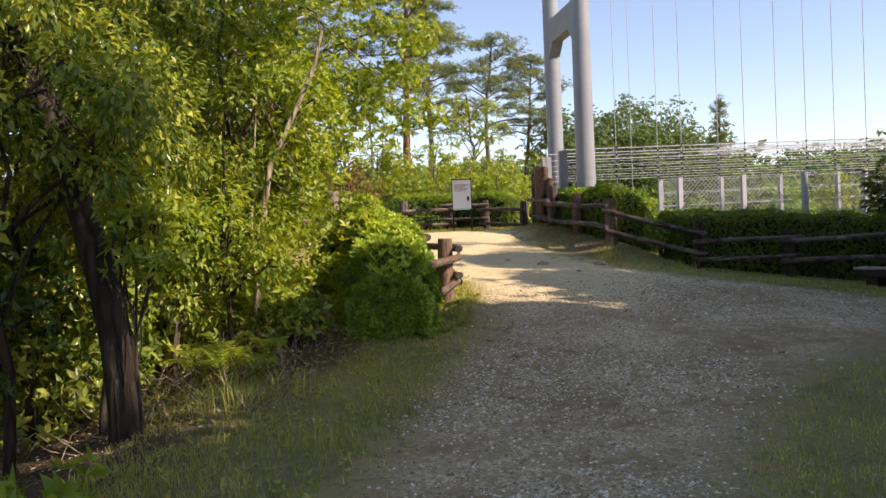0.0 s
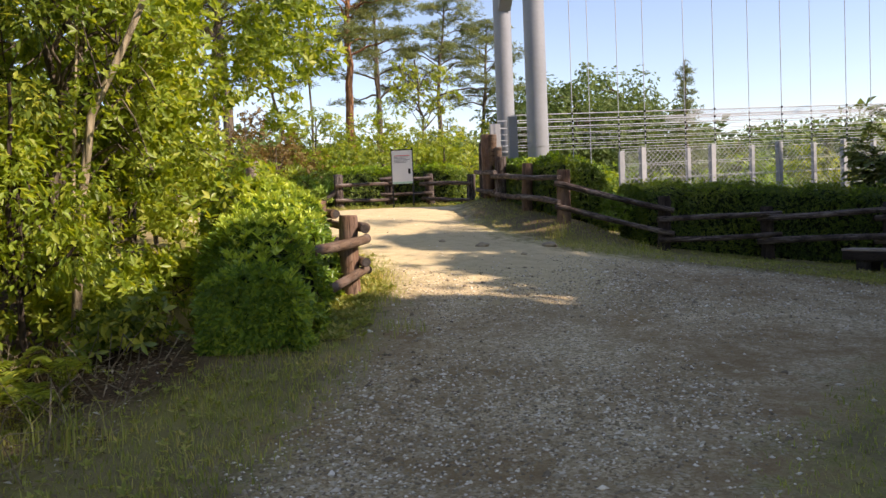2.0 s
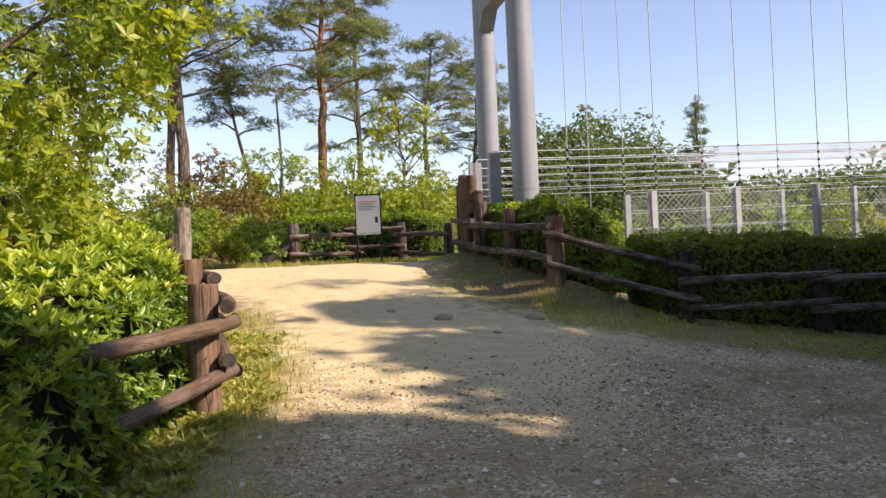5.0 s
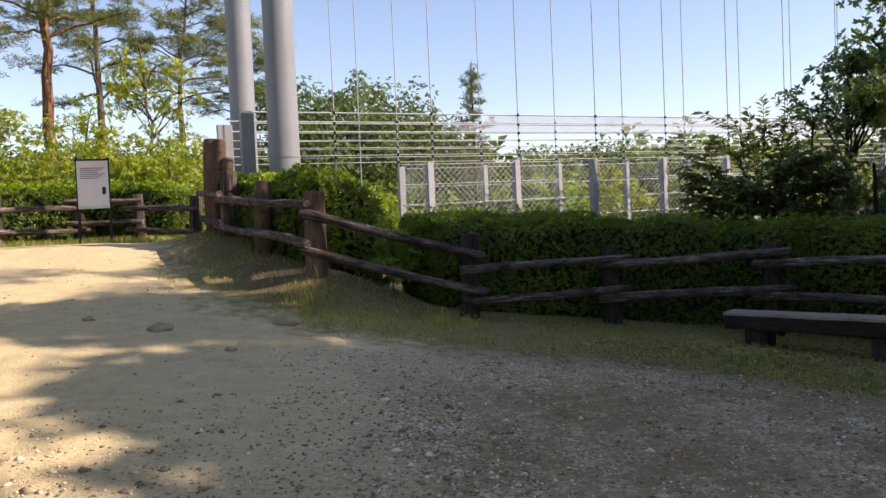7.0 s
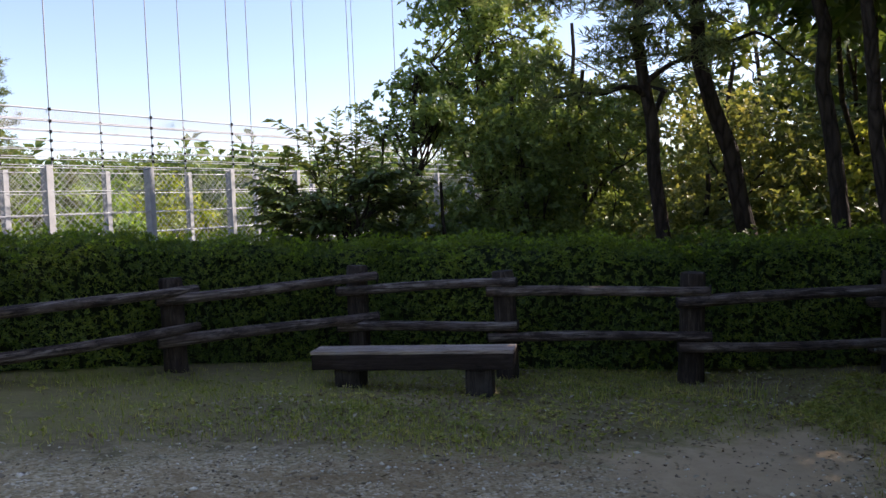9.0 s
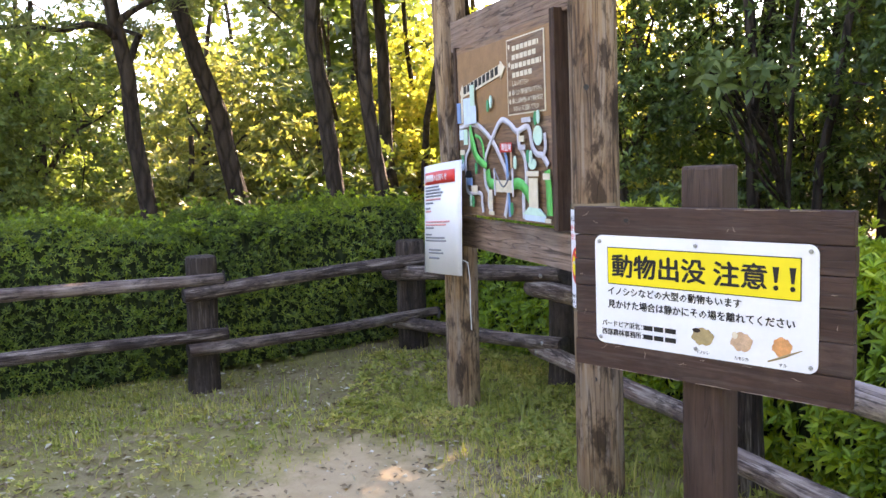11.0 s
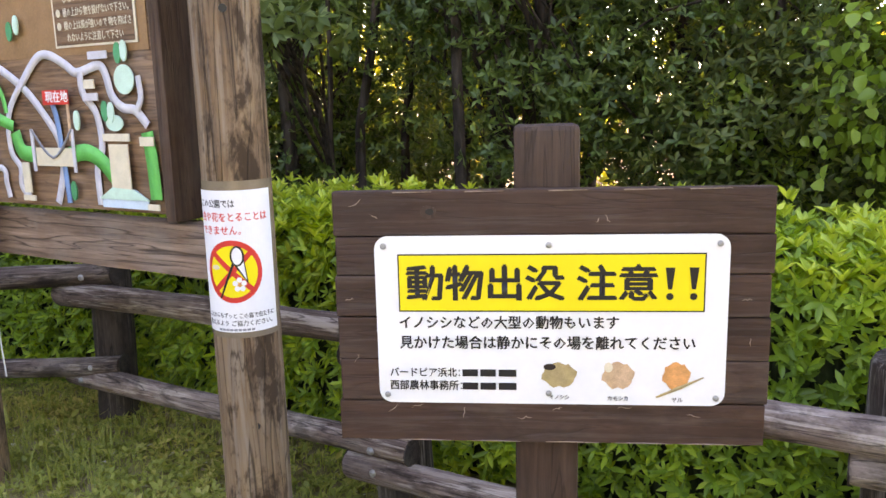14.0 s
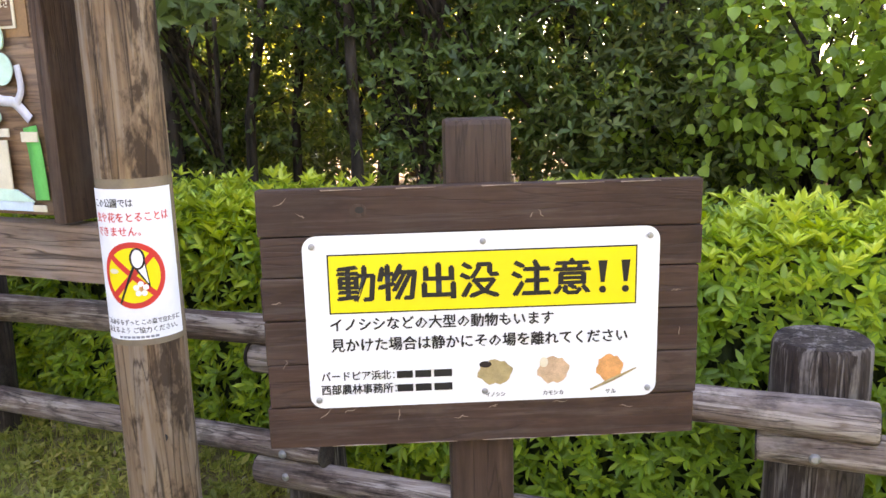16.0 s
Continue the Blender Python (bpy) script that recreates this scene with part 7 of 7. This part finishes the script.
# -- high crowns over the hedge, out of view, added to cast shade --
for k, (x, y, cz, w, hgt) in enumerate([(13.4, -2.2, 8.6, 2.3, 2.5), (13.4, 0.9, 10.3, 2.3, 2.8), (14.6, 7.4, 8.9, 1.9, 2.3), (13.6, 9.7, 7.3, 1.9, 1.8), (14.6, 11.6, 6.9, 1.5, 1.8), (17.2, 11.3, 7, 1.7, 2.3), (18.9, 12.8, 7.2, 1.6, 1.9), (16.6, 9.2, 8.6, 2, 2.3), (16.8, 6, 9.2, 2.4, 2.5), (10.2, 5.6, 5, 1.5, 1), (11.6, 7.4, 5.2, 1.5, 1), (16.0, 12.7, 7.4, 1.6, 1.6), (13.3, -5.5, 9.0, 2.4, 2.6), (8.5, 0.5, 7.2, 1.4, 1.3), (9.6, 2.6, 7.6, 1.2, 1.1), (11.4, 3.5, 9.5, 0.65, 0.7), (6.6, -1.4, 6.6, 1.9, 1.6), (13.0, 10.7, 7.5, 1.3, 1.2), (13.8, 6.3, 9.0, 1.2, 1.2), (11.7, 8.1, 8.5, 0.45, 0.4), (12.9, 11.2, 8.0, 0.6, 0.6), (11.5, 4.7, 9.0, 0.4, 0.4), (9.3, 3.9, 9.0, 0.42, 0.4), (16.5, 8.0, 6.5, 0.9, 0.7), (11.1, 10.4, 9.0, 0.42, 0.35)]):
    slope = 7.0 if y > 7 and cz > 6 else 0.0
    broad_tree((x + slope, y), cz + 0.5, (-slope, 0, cz, w, w, hgt), 65, 45, 0.37 if cz > 6 else 0.24, L_DARK, B_DARK, 400 + k, "tree with an unseen high crown added to cast shade", 0.5, 0.8 if cz > 6 else 0.6, 0.07, 0.3, group="high trees of the wood", limbs=12, low=-0.75, lean=(-slope, 0.0))


broad_tree((11.1, 7.2), 3.0, (-0.6, 0.65, 2.3, 0.36, 0.35, 0.16), 9, 25, 0.15, L_PALE, B_DARK, 430, "slim tree whose leafy twigs hang over the hedge", 0.4, 0.25, 0.035, 0.7, limbs=12)
for k, (x, y, h, w) in enumerate([(-2.3, 9.9, 0.55, 0.6), (-3.3, 8.9, 0.6, 0.7), (-1.95, 10.8, 0.6, 0.6), (-3.0, 10.3, 0.7, 0.8), (-3.6, 8.0, 0.5, 0.6), (-1.75, 9.0, 0.35, 0.4), (-4.3, 9.4, 0.7, 0.8)]):
    broad_tree((x, y), h, (0, 0, h * 0.5, w, w, h * 0.6), 24, 60, 0.11, L_OAK if k % 2 else L_BRIGHT, B_DARK, 440 + k, "low leafy undergrowth at the thicket's foot", 0.4, 0.25, 0.015, 0.3, name="shrub", cat="shrub", limbs=6, group="undergrowth of the thicket", low=-0.3)


broad_tree((4.27, 16.2), 0.8, (0, 0, 0.42, 0.24, 0.2, 0.4), 30, 60, 0.07, L_VINE, B_GREY, 456, "small light green seedling between two hedges", 0.42, 0.12, 0.01, 0.2, name="shrub", cat="shrub", limbs=5)
for k, (x, y, lx) in enumerate([(10.9, 7.0, 0.3), (11.7, 6.2, -0.2), (9.9, 6.9, 0.15)]):
    broad_tree((x, y), 5.2, (0, 0, 4.9, 0.9, 0.9, 0.6), 16, 40, 0.14, L_DARK, B_DARK, 450 + k, "slim dark trunk of a young tree behind the hedge", 0.4, 0.5, 0.05, 0.3, limbs=8, lean=(lx, 0.1), group="slim trunks behind the bright hedge", low=-0.4)


# -- distant woods --
def far_wood():
    r = np.random.RandomState(9)
    s = Shape()
    for k in range(105):
        a = r.uniform(-14, 62)
        d = r.uniform(60, 130)
        x, y = math.sin(radians(a)) * d, math.cos(radians(a)) * d
        g = ground_at(x, y)
        top = 1.6 + d * (0.085 if a < 12 else 0.075) * r.uniform(0.7, 1.15)
        n = 42
        C = np.array([x, y, top - 4.0]) + rand_dirs(r, n) * np.array([5.5, 5.5, 4.0]) * r.uniform(0.4, 1, (n, 1))
        v, f = cloud(r, C, np.full(n, 1.5), 25, 0.85, 0.6)
        s.add(v, f)
        tube([(x, y, g - 0.5), (x, y, top - 2)], [0.3, 0.1], 5, s)
    ob = new("far_woods", s.mesh("far_woods", L_FAR))
    tagged(ob, "hazy green woods on the far side of the gorge", "woods", kind="stuff")


far_wood()


# ---- grass, gravel and fallen leaves ----
def scatter(r, n, x0, x1, y0, y1, keep):
    x, y = r.uniform(x0, x1, n), r.uniform(y0, y1, n)
    k = r.uniform(0, 1, n) < keep(x, y)
    return x[k], y[k]


def path_depth(x, y):
    return line_dist(x, y, PATH + PATH[:1]) * np.where(inside(x, y, PATH), 1, -1)


def surface(x, y):
    sd = path_depth(x, y)
    return height(x, y) + 0.022 * vnoise(x, y, 2.4, 3) + 0.012 * vnoise(x, y, 7.0, 4) + 0.05 * vnoise(x, y, 1.7, 5) * sstep(0, -0.7, sd)


def blades(r, x, y, tall, width):
    n = len(x)
    P = np.stack([x, y, surface(x, y) - 0.01], -1)
    a = r.uniform(0, 6.28, n)
    lean = np.stack([np.cos(a), np.sin(a), 0 * a], -1) * r.uniform(0.15, 0.9, (n, 1))
    h = tall * r.uniform(0.4, 1.3, n)
    S = np.stack([-np.sin(a), np.cos(a), 0 * a], -1) * (width * r.uniform(0.7, 1.3, n))[:, None]
    up = np.array([0, 0, 1.0])
    m = P + (up + lean * 0.35) * (h * 0.55)[:, None]
    t = P + (up * 0.9 + lean) * h[:, None]
    v = np.stack([P - S, P + S, m + S * 0.75, m - S * 0.75, t], 1).reshape(-1, 3)
    i = np.arange(n)[:, None] * 5
    return v, i + [0, 1, 2, 3], i + [3, 2, 4]


def build_cover():
    r = np.random.RandomState(77)

    def lawn(x, y):
        sd = path_depth(x, y)
        patch = np.clip(0.55 + 0.9 * vnoise(x, y, 1.6, 11) + 0.5 * vnoise(x, y, 4.0, 12), 0.05, 1)
        return sstep(0.25, -0.45, sd) * patch * sstep(0.7, 1.25, np.hypot((x + 1.75) / 0.9, y - 8.6))

    sp = Shape()
    for n, box, tall, w in ((76000, (-2.6, 1.0, 2.5, 13.5), 0.075, 0.0035), (62000, (3.0, 11.6, 8.6, 15.9), 0.06, 0.0035), (24000, (1.2, 7.0, 1.0, 9.0), 0.06, 0.0035), (22000, (1.1, 3.8, 2.4, 7.8), 0.05, 0.0035), (12000, (1.6, 4.6, 13.8, 21.5), 0.06, 0.004), (9000, (-4.0, 2.3, 22.3, 24.0), 0.13, 0.005), (13000, (-0.7, 1.0, 9.4, 15.5), 0.075, 0.004), (9000, (7.0, 10.6, 8.4, 10.6), 0.1, 0.0032), (30000, (6.0, 11.2, 9.2, 13.6), 0.055, 0.0045)):
        keep = lawn if tall < 0.1205 else (lambda x, y: sstep(0.1, -0.25, path_depth(x, y)))
        x, y = scatter(r, n, *box, keep)
        v, q, t = blades(r, x, y, tall, w)
        sp.add(v, q)
        sp.f3.append(t + sp.n - len(v))
    tagged(new("grass", sp.mesh("grass", L_GRASS)), "short patchy green grass on the verges", "grass", kind="stuff")
    # taller tufts
    sp = Shape()
    for cx, cy, n, tall in ((-1.75, 6.55, 90, 0.33), (-1.35, 6.9, 60, 0.28), (-0.95, 5.4, 40, 0.2), (0.3, 11.3, 50, 0.15), (0.25, 12.0, 50, 0.16), (0.35, 10.5, 40, 0.12), (9.35, 9.7, 60, 0.2), (8.2, 9.05, 50, 0.2), (10.2, 9.9, 50, 0.22), (9.7, 11.4, 60, 0.18), (8.7, 12.4, 60, 0.15), (4.4, 14.8, 80, 0.2), (3.2, 15.4, 80, 0.22), (0.62, 9.3, 40, 0.16)):
        x, y = cx + r.normal(0, 0.13, n), cy + r.normal(0, 0.13, n)
        v, q, t = blades(r, x, y, tall, 0.004)
        sp.add(v, q)
        sp.f3.append(t + sp.n - len(v))
    tagged(new("grass_tufts", sp.mesh("grass_tufts", L_GRASS)), "taller tufts of green grass", "grass", kind="stuff")
    # low seedlings and weeds round the posts
    sp = Shape()
    for n, box, sz in ((1900, (8.3, 11.0, 8.6, 10.9), 0.042), (1300, (5.8, 9.4, 9.2, 13.6), 0.035), (450, (-2.4, 0.2, 4.0, 9.5), 0.045), (1700, (-0.8, 0.6, 9.0, 13.6), 0.075), (500, (4.5, 11.0, 11.5, 15.6), 0.04), (260, (7.0, 10.4, 8.0, 9.6), 0.06)):
        x, y = scatter(r, n, *box, lambda a, b: sstep(0.0, -0.5, path_depth(a, b)))
        C = np.stack([x, y, surface(x, y) + 0.02], -1)
        v, f = rosettes(r, C, np.array([0, 0, 1.0]) + 0.3 * rand_dirs(r, len(C)), 6, sz, 0.45, 1.0)
        sp.add(v, f)
    tagged(new("weeds", sp.mesh("weeds", L_GRASS)), "small leafy weeds and seedlings in the grass", "weeds", kind="stuff")
    # crushed stone
    sp = Shape()
    o = np.array([(1, 0, 0), (-1, 0, 0), (0, 1, 0), (0, -1, 0), (0, 0, 1), (0, 0, -1)], float)
    F = np.array([(0, 2, 4), (2, 1, 4), (1, 3, 4), (3, 0, 4), (2, 0, 5), (1, 2, 5), (3, 1, 5), (0, 3, 5)])
    for n, box, size in ((27000, (-0.5, 2.8, 2.5, 8.5), 0.0115), (9000, (-0.3, 3.6, 8.5, 12.5), 0.0095), (13000, (2.6, 8.9, 8.6, 13.6), 0.0095), (1500, (-0.6, 3.6, 3.0, 12.5), 0.022), (900, (3.0, 8.5, 9.0, 13.2), 0.02), (700, (-2.0, 3.0, 12.5, 19.0), 0.012), (500, (7.2, 9.0, 9.9, 11.2), 0.012)):
        x, y = scatter(r, n, *box, lambda a, b: sstep(-0.3, 0.3, path_depth(a, b) + 0.25 * vnoise(a, b, 2.2, 21)) * (1 - 0.9 * np.exp(-(((a - 8.0) / 1.25) ** 2 + ((b - 10.75) / 0.75) ** 2))) * np.clip(0.6 + 0.8 * vnoise(a, b, 1.3, 22), 0.15, 1))
        m = len(x)
        sc = size * r.uniform(0.5, 1.5, (m, 1, 1)) * r.uniform(0.6, 1.2, (m, 1, 3)) * np.array([1, 1, 0.6])
        a = r.uniform(0, 6.28, m)
        R = np.zeros((m, 3, 3))
        R[:, 0, 0], R[:, 0, 1], R[:, 1, 0], R[:, 1, 1], R[:, 2, 2] = np.cos(a), -np.sin(a), np.sin(a), np.cos(a), 1
        v = np.einsum("nij,nkj->nki", R, o[None] * sc + r.normal(0, 0.12, (m, 6, 3)) * sc) + np.stack([x, y, surface(x, y) + 0.002], -1)[:, None]
        sp.add(v.reshape(-1, 3), (np.arange(m)[:, None, None] * 6 + F[None]).reshape(-1, 3))
    tagged(new("crushed_stone", sp.mesh("crushed_stone", M_PEBBLE)), "loose grey crushed stone on the path", "gravel", kind="stuff")
    # fallen leaves
    sp = Shape()
    for n, box in ((1500, (3.5, 11.3, 8.4, 15.6)), (700, (-2.2, 2.0, 3.0, 12.5)), (3600, (-4.0, -1.1, 5.6, 9.8)), (300, (1.5, 5.0, 3.0, 9.0)), (9500, (5.4, 10.8, 8.6, 14.2))):
        x, y = scatter(r, n, *box, lambda a, b: 0.25 + 0.75 * sstep(0.3, -0.3, path_depth(a, b)))
        P = np.stack([x, y, surface(x, y) + 0.012], -1)
        d = rand_dirs(r, len(x))
        d[:, 2] *= 0.25
        Ls = 0.042 * r.uniform(0.4, 1.4, len(x))
        v, f = leaves(P, d, np.array([0, 0, 1.0]) + 0.4 * rand_dirs(r, len(x)), Ls, Ls * 0.45)
        sp.add(v, f)
    tagged(new("fallen_leaves", sp.mesh("fallen_leaves", M_LITTER)), "dry brown leaves scattered on the grass", "leaves", kind="stuff")
    # dry twigs under the thicket
    sp = Shape()
    for _ in range(160):
        x, y = r.uniform(-3.4, -1.3), r.uniform(6.3, 8.8)
        z = float(surface(np.array([x]), np.array([y]))[0])
        a, L = r.uniform(0, 6.28), r.uniform(0.15, 0.6)
        tube([(x, y, z), (x + math.cos(a) * L * 0.5, y + math.sin(a) * L * 0.5, z + r.uniform(0.02, 0.3)), (x + math.cos(a) * L, y + math.sin(a) * L, z + r.uniform(0.0, 0.45))], [0.006, 0.004, 0.002], 4, sp)
    tagged(new("dry_twigs", sp.mesh("dry_twigs", B_PALE)), "tangle of dry twigs at the thicket's foot", "twigs", kind="stuff")


build_cover()


# ---- half-buried stones on the sand ----
def stone(x, y, size, seed):
    r = np.random.RandomState(seed)
    bm = bmesh.new()
    bmesh.ops.create_icosphere(bm, subdivisions=3, radius=1.0)
    for v in bm.verts:
        v.co *= 1 + 0.28 * noise.noise(v.co * 1.3 + Vector((seed, 0, 0))) + 0.1 * noise.noise(v.co * 4)
        v.co = Vector((v.co.x * size * r.uniform(0.98, 1.02), v.co.y * size * 0.75, v.co.z * size * 0.55))
    t = thing("stone", (x, y, float(surface(np.array([x]), np.array([y]))[0]) + size * 0.08), "rounded tan stone half buried in the sand", "stone", "stones on the sand")
    part("stone_body", bm, M_STONE, t, smooth=True)


for k, (x, y, s) in enumerate([(1.79, 14.4, 0.1), (2.84, 14.56, 0.12), (1.2, 14.9, 0.05), (2.3, 13.6, 0.045)]):
    stone(x, y, s, 90 + k)
